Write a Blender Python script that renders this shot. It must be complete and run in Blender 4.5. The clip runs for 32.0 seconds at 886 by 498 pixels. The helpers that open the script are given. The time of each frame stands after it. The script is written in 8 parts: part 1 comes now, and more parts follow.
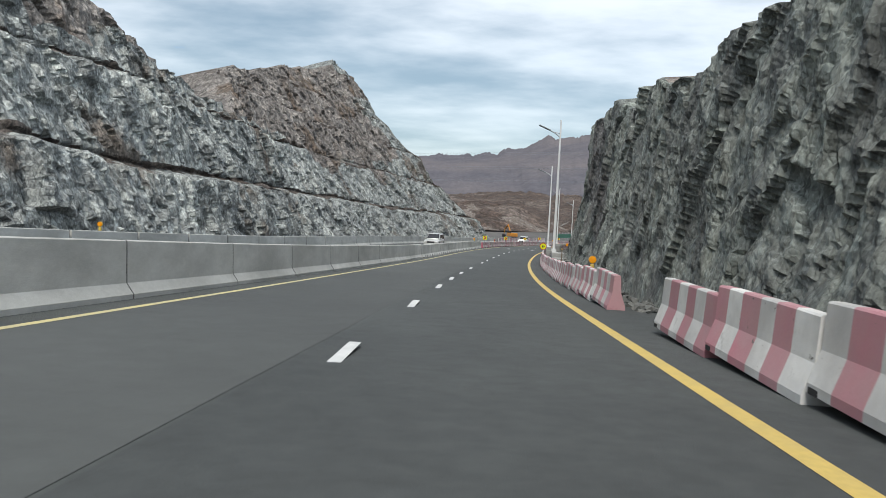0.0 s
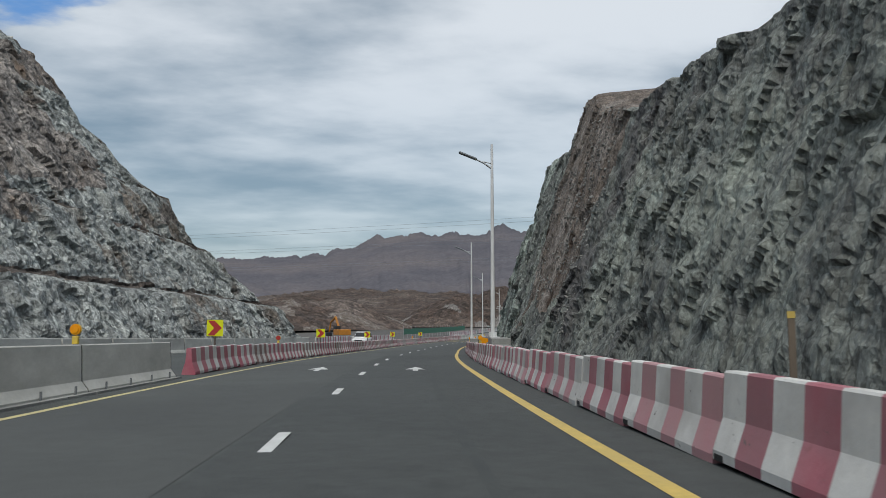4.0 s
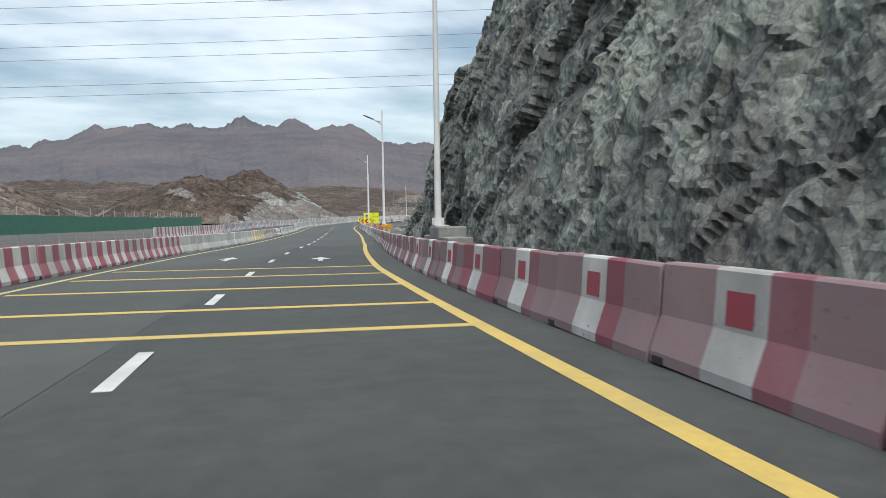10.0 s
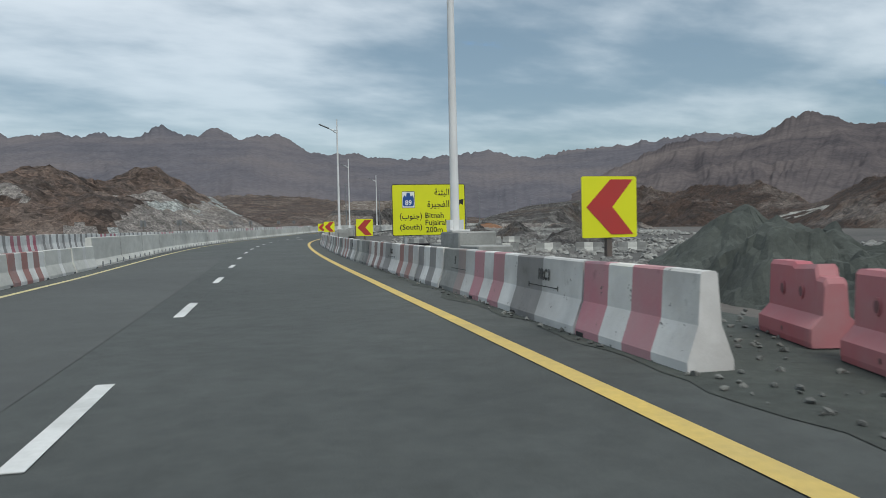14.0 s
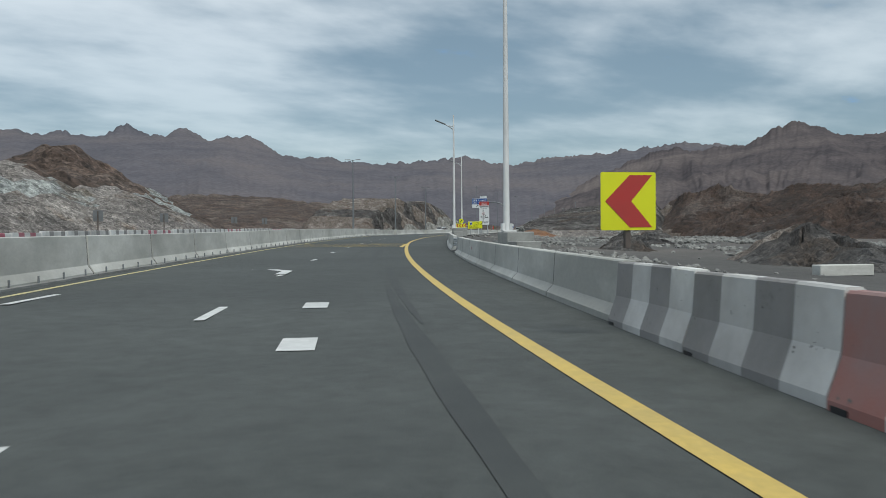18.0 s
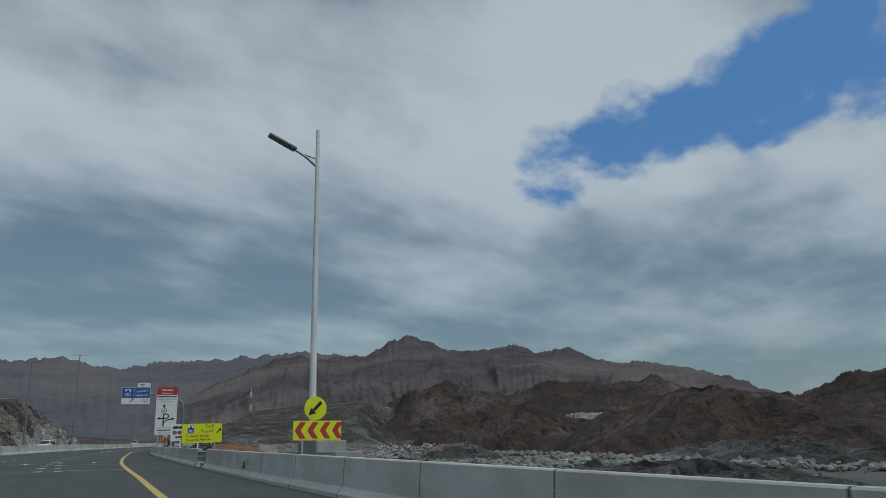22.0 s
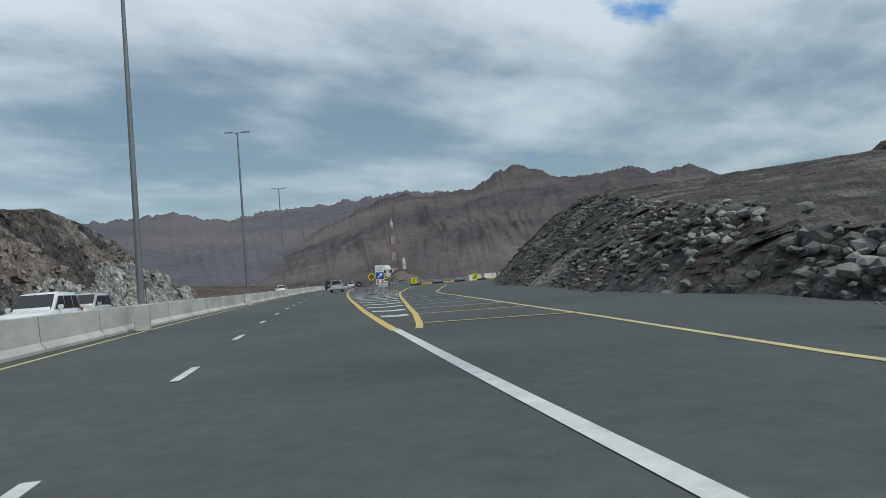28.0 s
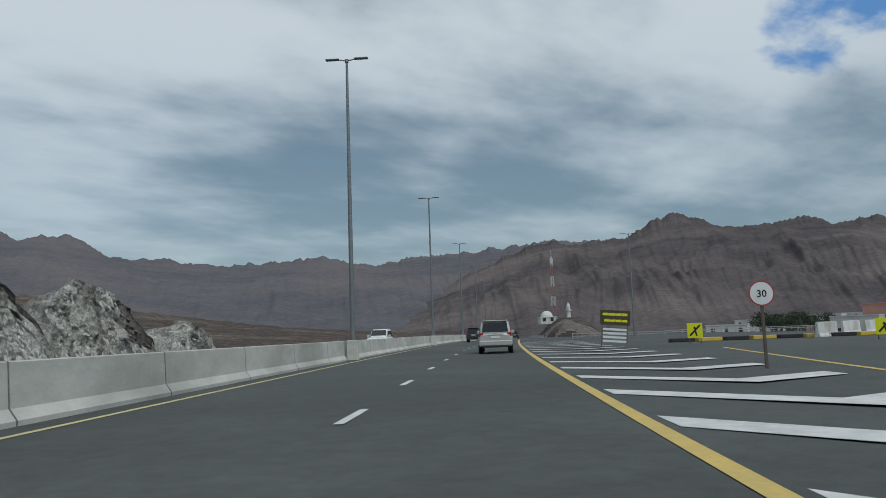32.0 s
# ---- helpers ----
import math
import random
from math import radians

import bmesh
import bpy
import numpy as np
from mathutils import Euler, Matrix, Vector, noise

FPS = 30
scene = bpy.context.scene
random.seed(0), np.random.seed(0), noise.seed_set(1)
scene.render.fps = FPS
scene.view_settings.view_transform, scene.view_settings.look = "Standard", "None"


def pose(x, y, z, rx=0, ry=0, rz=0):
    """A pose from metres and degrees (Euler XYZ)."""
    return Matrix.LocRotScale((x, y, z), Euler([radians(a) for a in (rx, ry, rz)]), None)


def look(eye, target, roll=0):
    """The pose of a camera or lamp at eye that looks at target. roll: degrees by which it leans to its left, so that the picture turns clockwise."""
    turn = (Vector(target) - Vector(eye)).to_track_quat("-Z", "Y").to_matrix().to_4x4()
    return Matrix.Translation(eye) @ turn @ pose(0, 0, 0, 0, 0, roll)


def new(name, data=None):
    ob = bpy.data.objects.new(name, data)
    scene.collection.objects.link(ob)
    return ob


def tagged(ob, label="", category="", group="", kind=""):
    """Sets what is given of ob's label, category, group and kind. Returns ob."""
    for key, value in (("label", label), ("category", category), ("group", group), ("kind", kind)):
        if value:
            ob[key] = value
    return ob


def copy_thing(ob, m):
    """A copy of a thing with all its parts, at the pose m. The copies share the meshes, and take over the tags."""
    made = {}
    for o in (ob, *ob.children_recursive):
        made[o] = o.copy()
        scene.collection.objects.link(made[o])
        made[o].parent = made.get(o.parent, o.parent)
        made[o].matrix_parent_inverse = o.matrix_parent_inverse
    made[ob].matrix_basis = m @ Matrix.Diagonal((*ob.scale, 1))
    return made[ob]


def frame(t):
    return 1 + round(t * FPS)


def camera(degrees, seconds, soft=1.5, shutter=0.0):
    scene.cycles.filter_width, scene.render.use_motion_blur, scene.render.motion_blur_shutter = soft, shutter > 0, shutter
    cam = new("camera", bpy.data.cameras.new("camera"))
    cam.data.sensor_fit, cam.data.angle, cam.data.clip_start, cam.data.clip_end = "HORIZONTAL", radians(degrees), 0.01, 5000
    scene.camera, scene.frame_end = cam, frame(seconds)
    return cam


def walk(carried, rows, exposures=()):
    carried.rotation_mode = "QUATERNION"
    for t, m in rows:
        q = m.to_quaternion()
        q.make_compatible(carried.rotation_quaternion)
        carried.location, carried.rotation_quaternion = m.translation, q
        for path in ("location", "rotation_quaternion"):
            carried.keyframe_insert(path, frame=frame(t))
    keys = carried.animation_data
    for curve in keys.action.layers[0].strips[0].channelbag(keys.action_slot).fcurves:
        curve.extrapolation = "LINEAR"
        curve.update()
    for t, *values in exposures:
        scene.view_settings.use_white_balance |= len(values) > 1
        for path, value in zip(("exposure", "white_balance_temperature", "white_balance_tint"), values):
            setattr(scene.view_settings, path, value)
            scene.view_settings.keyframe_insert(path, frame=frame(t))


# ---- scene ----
import itertools

PATH = [
    (0, (28.19, 27.53, 5.350), (27.56, 47.50, 4.46), 2.92),
    (0.5, (28.44, 38.52, 4.848), (28.11, 58.52, 4.36), 3.28),
    (1, (28.62, 49.66, 4.347), (29.06, 69.65, 3.79), 3.45),
    (1.3, (28.92, 56.32, 4.060), (29.82, 76.29, 3.44), 3.41),
    (1.5, (29.18, 60.77, 3.893), (30.29, 80.73, 3.33), 3.23),
    (2, (29.87, 71.81, 3.502), (31.56, 91.73, 3.01), 3.21),
    (2.3, (30.27, 78.42, 3.272), (32.49, 98.29, 2.64), 3.07),
    (2.5, (30.59, 82.78, 3.133), (33.02, 102.62, 2.45), 2.68),
    (3, (31.49, 93.55, 2.843), (34.33, 113.35, 3.01), 1.79),
    (3.5, (32.54, 104.18, 2.627), (35.78, 123.89, 3.64), 0.90),
    (4, (33.72, 114.69, 2.478), (37.36, 134.27, 4.34), 0.01),
    (4.5, (35.06, 125.11, 2.346), (39.08, 144.52, 5.05), -0.88),
    (5, (36.54, 135.44, 2.134), (40.84, 154.71, 5.30), -1.59),
    (5.5, (38.06, 145.57, 1.915), (42.55, 164.79, 5.12), -1.75),
    (6, (39.77, 156.01, 1.682), (46.15, 174.96, 2.14), -1.40),
    (6.5, (41.68, 166.13, 1.391), (48.76, 184.84, 1.33), -1.17),
    (7, (43.86, 176.68, 1.129), (52.43, 194.75, 0.70), -0.69),
    (7.5, (46.27, 187.42, 0.876), (55.62, 205.08, 0.30), -0.86),
    (8, (48.94, 198.35, 0.676), (58.45, 215.93, -0.06), -0.92),
    (8.5, (51.74, 209.09, 0.464), (61.34, 226.61, -0.39), -0.92),
    (9, (54.72, 219.98, 0.265), (64.36, 237.48, -0.53), -1.22),
    (9.5, (57.86, 231.00, 0.102), (67.56, 248.47, -0.60), -1.42),
    (10, (61.28, 242.09, -0.080), (71.12, 259.49, -0.88), -0.89),
    (10.3, (63.58, 248.76, -0.156), (73.48, 266.11, -0.96), -0.75),
    (10.5, (65.09, 253.18, -0.190), (75.04, 270.51, -0.98), -0.88),
    (11, (68.94, 264.00, -0.235), (79.27, 281.11, -0.87), -1.10),
    (11.5, (73.00, 274.57, -0.312), (83.76, 291.42, -0.87), -0.64),
    (11.7, (74.71, 278.73, -0.333), (85.58, 295.51, -0.80), -0.52),
    (12, (77.28, 284.84, -0.376), (88.33, 301.50, -0.78), -0.74),
    (12.5, (81.48, 294.74, -0.430), (92.74, 311.26, -0.97), -1.07),
    (13, (85.73, 304.42, -0.463), (97.09, 320.88, -0.91), -0.79),
    (13.5, (89.87, 314.16, -0.457), (101.28, 330.58, -0.91), -1.07),
    (14, (93.85, 323.86, -0.467), (105.27, 340.27, -0.96), -1.26),
    (14.2, (95.42, 327.72, -0.468), (106.85, 344.12, -0.92), -1.19),
    (14.5, (97.74, 333.48, -0.473), (109.18, 349.88, -0.94), -1.21),
    (15, (101.56, 342.95, -0.424), (113.06, 359.31, -0.85), -1.04),
    (15.5, (105.36, 352.26, -0.348), (116.93, 368.58, -0.74), -0.87),
    (16, (109.22, 361.43, -0.266), (120.84, 377.70, -0.62), -0.70),
    (16.5, (113.17, 370.45, -0.191), (124.86, 386.68, -0.50), -0.53),
    (17, (117.27, 379.34, -0.129), (129.01, 395.53, -0.54), -0.67),
    (17.3, (119.81, 384.67, -0.117), (131.61, 400.82, -0.57), -0.67),
    (17.5, (121.56, 388.18, -0.109), (133.40, 404.30, -0.48), -0.48),
    (18, (126.15, 396.92, -0.045), (138.18, 412.89, -0.36), -0.45),
    (18.5, (130.93, 405.67, 0.015), (143.39, 421.31, -0.36), -0.43),
    (18.7, (133.04, 409.10, 0.067), (145.76, 424.53, -0.30), -0.57),
    (19, (136.17, 414.21, 0.142), (149.16, 429.41, -0.20), -0.46),
    (19.5, (141.42, 422.63, 0.245), (155.02, 437.29, -0.11), -0.86),
    (20, (146.86, 430.80, 0.398), (161.92, 443.93, 1.24), -5.58),
    (20.5, (152.46, 438.83, 0.566), (170.02, 448.29, 2.09), -6.49),
    (21, (158.16, 446.83, 0.720), (176.26, 455.11, 2.75), -5.95),
    (21.5, (163.90, 454.69, 0.858), (181.62, 462.99, 4.96), -4.40),
    (22, (169.79, 462.39, 0.990), (187.41, 470.48, 5.90), -1.24),
    (22.5, (175.67, 470.13, 1.150), (193.40, 478.46, 5.13), -2.22),
    (23, (181.68, 477.84, 1.206), (199.42, 486.36, 4.80), -2.56),
    (23.5, (187.69, 485.55, 1.315), (205.44, 494.53, 3.31), -2.50),
    (24, (193.74, 493.07, 1.409), (211.25, 502.56, 3.25), -3.07),
    (24.2, (196.23, 496.12, 1.453), (213.66, 505.76, 3.28), -3.09),
    (24.5, (200.03, 500.76, 1.526), (217.44, 510.50, 3.00), -0.72),
    (25, (206.53, 508.60, 1.608), (223.98, 518.36, 2.22), -3.67),
    (25.4, (211.79, 514.72, 1.640), (229.25, 524.46, 2.24), -3.45),
    (26, (219.59, 523.61, 1.703), (236.88, 533.62, 2.60), -3.66),
    (26.5, (226.09, 530.75, 1.774), (243.24, 540.97, 2.92), -3.83),
    (27, (232.66, 537.64, 1.864), (249.66, 548.08, 3.27), -4.01),
    (27.5, (239.39, 544.27, 1.977), (256.23, 554.92, 3.63), -4.19),
    (28, (246.33, 550.64, 2.112), (263.27, 561.24, 2.95), -4.52),
    (28.5, (253.24, 556.93, 2.211), (270.23, 567.46, 2.90), -3.09),
    (29, (260.14, 563.26, 2.207), (277.04, 573.71, 4.45), -0.51),
    (29.5, (267.45, 569.59, 2.280), (283.74, 580.95, 4.62), -2.76),
    (30, (274.90, 576.00, 2.374), (290.18, 588.67, 4.84), -1.84),
    (30.5, (282.47, 582.40, 2.442), (296.69, 596.25, 4.91), -2.84),
    (31, (289.96, 588.73, 2.502), (303.62, 603.10, 5.11), -1.64),
    (31.5, (297.37, 595.01, 2.513), (311.15, 609.30, 4.94), 0.25),
    (32, (304.83, 601.19, 2.545), (319.46, 614.62, 4.91), -2.06),
]
cam = camera(60.0, 32.0, soft=0.8, shutter=0.05)
EXPOSURES = [(0.0, 0.25, 6550, 9), (2.2, 0.1, 6550, 9), (5.0, -0.42, 6450, 8), (6.0, -0.12, 6550, 8), (8.5, 0.22, 6550, 8), (11.1, 0.28, 6500, 7), (12.0, -0.15, 6450, 6), (14.0, -0.2, 6400, 6), (17.0, -0.25, 6400, 5), (19.0, -0.26, 6400, 5), (20.0, -0.4, 6250, 4), (21.0, -0.54, 6050, 3), (22.0, -0.93, 6050, 3), (23.5, -0.58, 6200, 3), (25.0, -0.3, 6250, 3), (28.0, -0.36, 6250, 4), (29.5, -0.5, 6250, 4), (32.0, -0.6, 6250, 4)]
walk(cam, [(t, look(eye, target, roll)) for t, eye, target, roll in PATH], EXPOSURES)

# ---------------------------------------------------------------- light and sky
SUN_EL, SUN_AZ = 54.0, 192.0
sky_world = bpy.data.worlds.new("cloudy_sky")
scene.world = sky_world
sky_world.use_nodes = True
wn, wl = sky_world.node_tree.nodes, sky_world.node_tree.links
wn.clear()


def wnode(kind, **kw):
    n = wn.new(kind)
    for k, v in kw.items():
        if k in n.inputs:
            n.inputs[k].default_value = v
    return n


def wmath(op, a, b=None, clamp=False):
    n = wn.new("ShaderNodeMath")
    n.operation, n.use_clamp = op, clamp
    for i, v in enumerate((a, b)):
        if v is None:
            continue
        if isinstance(v, (int, float)):
            n.inputs[i].default_value = v
        else:
            wl.new(v, n.inputs[i])
    return n.outputs[0]


def wmix(fac, a, b):
    n = wn.new("ShaderNodeMix")
    n.data_type = "RGBA"
    for sock, v in ((n.inputs[0], fac), (n.inputs[6], a), (n.inputs[7], b)):
        if isinstance(v, (int, float, tuple)):
            sock.default_value = v
        else:
            wl.new(v, sock)
    return n.outputs[2]


def wramp(v, lo, hi):
    n = wn.new("ShaderNodeMapRange")
    n.interpolation_type = "SMOOTHSTEP"
    wl.new(v, n.inputs[0])
    n.inputs[1].default_value, n.inputs[2].default_value = lo, hi
    return n.outputs[0]


sky_tex = wn.new("ShaderNodeTexSky")
sky_tex.sky_type, sky_tex.sun_disc = "NISHITA", False
sky_tex.sun_elevation, sky_tex.sun_rotation = radians(SUN_EL), radians(SUN_AZ)
coord = wn.new("ShaderNodeTexCoord").outputs["Generated"]
sep = wn.new("ShaderNodeSeparateXYZ")
wl.new(coord, sep.inputs[0])
zup = sep.outputs[2]
# clouds lie on a flat deck far overhead: direction divided by its rise
rise = wmath("ADD", wmath("MAXIMUM", zup, 0.0), 0.13)
deck = wn.new("ShaderNodeCombineXYZ")
wl.new(wmath("DIVIDE", sep.outputs[0], rise), deck.inputs[0])
wl.new(wmath("DIVIDE", sep.outputs[1], rise), deck.inputs[1])


def wnoise(scale, detail, rough, shift, stretch=(1, 1, 1), turn=0.0):
    m = wn.new("ShaderNodeMapping")
    m.inputs[1].default_value, m.inputs[3].default_value, m.inputs[2].default_value = shift, stretch, (0, 0, turn)
    wl.new(deck.outputs[0], m.inputs[0])
    n = wnode("ShaderNodeTexNoise", Scale=scale, Detail=detail, Roughness=rough)
    wl.new(m.outputs[0], n.inputs["Vector"])
    return n.outputs["Fac"]


big = wnoise(0.75, 3, 0.5, (3.1, 1.7, 0), (1, 1.15, 1), 0.5)
mid = wnoise(2.1, 5, 0.5, (7.3, 2.2, 4), (0.85, 1.2, 1), 0.6)
thin = wnoise(6.5, 5, 0.55, (1.3, 9.2, 2), (0.8, 1.25, 1), 0.7)
cloud = wmath("ADD", wmath("MULTIPLY", big, 0.52), wmath("ADD", wmath("MULTIPLY", mid, 0.38), wmath("MULTIPLY", thin, 0.10)))


def wspot(az, el, lo, hi):
    a, e = radians(az), radians(el)
    n = wn.new("ShaderNodeVectorMath")
    n.operation = "DOT_PRODUCT"
    wl.new(coord, n.inputs[0])
    n.inputs[1].default_value = (math.sin(a) * math.cos(e), math.cos(a) * math.cos(e), math.sin(e))
    return wramp(n.outputs[1], math.cos(radians(hi)), math.cos(radians(lo)))


# two gaps in the cover: one over the range to the right, one to the left
gap = wmath("ADD", wmath("ADD", wspot(74, 20, 0.5, 5), wmath("ADD", wspot(81, 22, 0.5, 5.5), wspot(89, 23.5, 1, 6))), wmath("ADD", wspot(97, 25, 1, 7), wmath("MULTIPLY", wspot(-19, 26, 1, 10), 0.95)), True)
ragged = wmath("ADD", wmath("MULTIPLY", mid, 0.55), wmath("MULTIPLY", thin, 0.45))
cover = wramp(wmath("SUBTRACT", wmath("ADD", ragged, 0.10), wmath("MULTIPLY", gap, 0.35)), 0.27, 0.46)
east = wspot(58, 8, 14, 50)
heavy = wmath("ADD", 0.012, wmath("MULTIPLY", east, wmath("SUBTRACT", 0.085, wmath("MULTIPLY", wramp(zup, 0.12, 0.42), 0.115))))
bright = wmath("ADD", wmath("MULTIPLY", wspot(76, 20, 2, 22), 0.07), wmath("MULTIPLY", wspot(28, 30, 4, 30), 0.10))
shade = wramp(wmath("ADD", wmath("SUBTRACT", cloud, heavy), bright), 0.345, 0.625)
tone = wmix(shade, (0.15, 0.205, 0.24, 1), (0.80, 0.815, 0.82, 1))
haze = wramp(zup, 0.40, 0.0)
tone = wmix(wmath("MULTIPLY", haze, 0.68), tone, (0.188, 0.252, 0.295, 1))
lum = wmix(cover, (0.095, 0.255, 0.58, 1), tone)
bg_cloud = wnode("ShaderNodeBackground", Strength=1.0)
wl.new(lum, bg_cloud.inputs[0])
bg_sky = wnode("ShaderNodeBackground", Strength=0.05)
wl.new(sky_tex.outputs[0], bg_sky.inputs[0])
add = wn.new("ShaderNodeAddShader")
wl.new(bg_cloud.outputs[0], add.inputs[0])
wl.new(bg_sky.outputs[0], add.inputs[1])
wout = wn.new("ShaderNodeOutputWorld")
wl.new(add.outputs[0], wout.inputs[0])

sun = bpy.data.lights.new("sun", "SUN")
sun.energy, sun.angle, sun.color = 2.4, radians(22), (1.0, 0.96, 0.9)
sun_ob = new("sun", sun)
sun_ob.matrix_basis = look((0, 0, 0), (-math.sin(radians(SUN_AZ)) * math.cos(radians(SUN_EL)), -math.cos(radians(SUN_AZ)) * math.cos(radians(SUN_EL)), -math.sin(radians(SUN_EL))))
scene.view_settings.exposure = 0.0


# ---------------------------------------------------------------- materials
def material(name, base, rough=0.8, metal=0.0, second=None, third=None, scale=1.0, bump=0.0, bump_scale=None, emit=None, coords="Object", contrast=(0.35, 0.65), fleck=0.0, streak=(1, 1, 1), per_object=0.0, spec=0.5, chips=None):
    """Two or three tones mixed by noise at two scales, with fine relief."""
    m = bpy.data.materials.new(name)
    m.use_nodes = True
    nodes, links = m.node_tree.nodes, m.node_tree.links
    b = nodes["Principled BSDF"]
    b.inputs["Roughness"].default_value, b.inputs["Metallic"].default_value = rough, metal
    b.inputs["Specular IOR Level"].default_value = spec
    b.inputs["Base Color"].default_value = (*base, 1)
    if emit:
        b.inputs["Emission Color"].default_value, b.inputs["Emission Strength"].default_value = (*base, 1), emit
    if second is None and not bump and not fleck:
        return m
    tc = nodes.new("ShaderNodeTexCoord")
    mp = nodes.new("ShaderNodeMapping")
    mp.inputs[3].default_value = streak
    if coords == "World":
        geo = nodes.new("ShaderNodeNewGeometry")
        links.new(geo.outputs["Position"], mp.inputs[0])
    else:
        links.new(tc.outputs[coords], mp.inputs[0])
    vec = mp.outputs[0]

    def nz(sc, detail=6, r=0.6):
        n = nodes.new("ShaderNodeTexNoise")
        n.inputs["Scale"].default_value, n.inputs["Detail"].default_value, n.inputs["Roughness"].default_value = sc, detail, r
        links.new(vec, n.inputs["Vector"])
        return n.outputs["Fac"]

    def rng(v, lo, hi):
        n = nodes.new("ShaderNodeMapRange")
        links.new(v, n.inputs[0])
        n.inputs[1].default_value, n.inputs[2].default_value = lo, hi
        return n.outputs[0]

    def mix(fac, a, c):
        n = nodes.new("ShaderNodeMix")
        n.data_type = "RGBA"
        for sock, v in ((n.inputs[0], fac), (n.inputs[6], a), (n.inputs[7], c)):
            if isinstance(v, (float, int)):
                sock.default_value = v
            elif isinstance(v, tuple):
                sock.default_value = (*v, 1)
            else:
                links.new(v, sock)
        return n.outputs[2]

    col = base
    if second:
        col = mix(rng(nz(scale), *contrast), base, second)
    if third:
        col = mix(rng(nz(scale * 0.23, 5), 0.45, 0.68), col, third)
    if fleck:
        v = nodes.new("ShaderNodeMix")
        v.data_type, v.blend_type = "RGBA", "MULTIPLY"
        v.inputs[0].default_value = fleck
        if isinstance(col, tuple):
            v.inputs[6].default_value = (*col, 1)
        else:
            links.new(col, v.inputs[6])
        g = rng(nz(scale * 9, 3, 0.7), 0.3, 0.7)
        links.new(mix(g, (0.45, 0.45, 0.45), (1.3, 1.3, 1.3)), v.inputs[7])
        col = v.outputs[2]
    if chips:
        spots = nz(6.5, 4, 0.7)
        col = mix(rng(spots, 0.665, 0.70), col, chips)
        col = mix(rng(nz(2.2, 8, 0.75), 0.60, 0.68), col, tuple(0.55 * a + 0.45 * b_ for a, b_ in zip(base, chips)))
    if per_object:
        oi = nodes.new("ShaderNodeObjectInfo")
        v = nodes.new("ShaderNodeMix")
        v.data_type, v.blend_type = "RGBA", "MULTIPLY"
        v.inputs[0].default_value = 1.0
        if isinstance(col, tuple):
            v.inputs[6].default_value = (*col, 1)
        else:
            links.new(col, v.inputs[6])
        lo = 1 - per_object
        links.new(mix(oi.outputs["Random"], (lo, lo, lo), (1 + per_object * 0.4,) * 3), v.inputs[7])
        col = v.outputs[2]
    if not isinstance(col, tuple):
        links.new(col, b.inputs["Base Color"])
    if bump:
        bn = nodes.new("ShaderNodeBump")
        bn.inputs["Strength"].default_value = bump
        bn.inputs["Distance"].default_value = 0.05
        links.new(nz(bump_scale or scale * 6, 8, 0.65), bn.inputs["Height"])
        links.new(bn.outputs[0], b.inputs["Normal"])
    return m


ASPHALT = material("asphalt", (0.064, 0.071, 0.069), 0.85, second=(0.081, 0.089, 0.086), third=(0.052, 0.058, 0.057), scale=0.35, bump=0.35, bump_scale=45, fleck=0.4, coords="World")
ASPHALT_OLD = material("asphalt_worn", (0.070, 0.0755, 0.074), 0.88, second=(0.084, 0.09, 0.088), third=(0.058, 0.062, 0.062), scale=0.3, bump=0.2, bump_scale=50, fleck=0.2, coords="World")
PATCH = material("asphalt_patch", (0.044, 0.049, 0.050), 0.85, second=(0.055, 0.061, 0.060), scale=1.0, bump=0.2, bump_scale=60, coords="World")
LINE_W = material("white_road_paint", (0.66, 0.67, 0.66), 0.7, second=(0.5, 0.51, 0.5), scale=2.0, fleck=0.15, coords="World")
LINE_Y = material("yellow_road_paint", (0.62, 0.45, 0.12), 0.7, second=(0.52, 0.39, 0.13), scale=1.5, fleck=0.2, coords="World")
LINE_YP = material("pale_yellow_road_paint", (0.60, 0.52, 0.24), 0.7, second=(0.48, 0.43, 0.25), scale=1.5, fleck=0.2, coords="World")
CONCRETE = material("concrete", (0.60, 0.60, 0.565), 0.85, second=(0.49, 0.49, 0.46), third=(0.36, 0.36, 0.335), scale=0.8, bump=0.15, bump_scale=18, fleck=0.12, coords="World", streak=(1, 1, 2.2), per_object=0.08)
CONCRETE_D = material("dirty_concrete", (0.33, 0.335, 0.32), 0.9, second=(0.24, 0.245, 0.235), third=(0.17, 0.17, 0.165), scale=1.2, bump=0.2, bump_scale=15, fleck=0.2, coords="World", per_object=0.1, chips=(0.13, 0.125, 0.12))
P_WHITE = material("worn_white_paint", (0.74, 0.74, 0.72), 0.7, second=(0.60, 0.60, 0.585), third=(0.36, 0.35, 0.34), scale=1.6, bump=0.1, bump_scale=14, coords="World", per_object=0.15, chips=(0.13, 0.125, 0.12))
P_RED = material("dark_red_paint", (0.27, 0.062, 0.088), 0.7, second=(0.22, 0.075, 0.095), third=(0.30, 0.15, 0.17), scale=1.3, bump=0.1, bump_scale=14, coords="World", per_object=0.2, chips=(0.13, 0.125, 0.12))
P_PINK = material("faded_red_paint", (0.42, 0.11, 0.15), 0.7, second=(0.46, 0.20, 0.23), third=(0.30, 0.15, 0.17), scale=1.3, bump=0.1, bump_scale=14, coords="World", per_object=0.2, chips=(0.13, 0.125, 0.12))
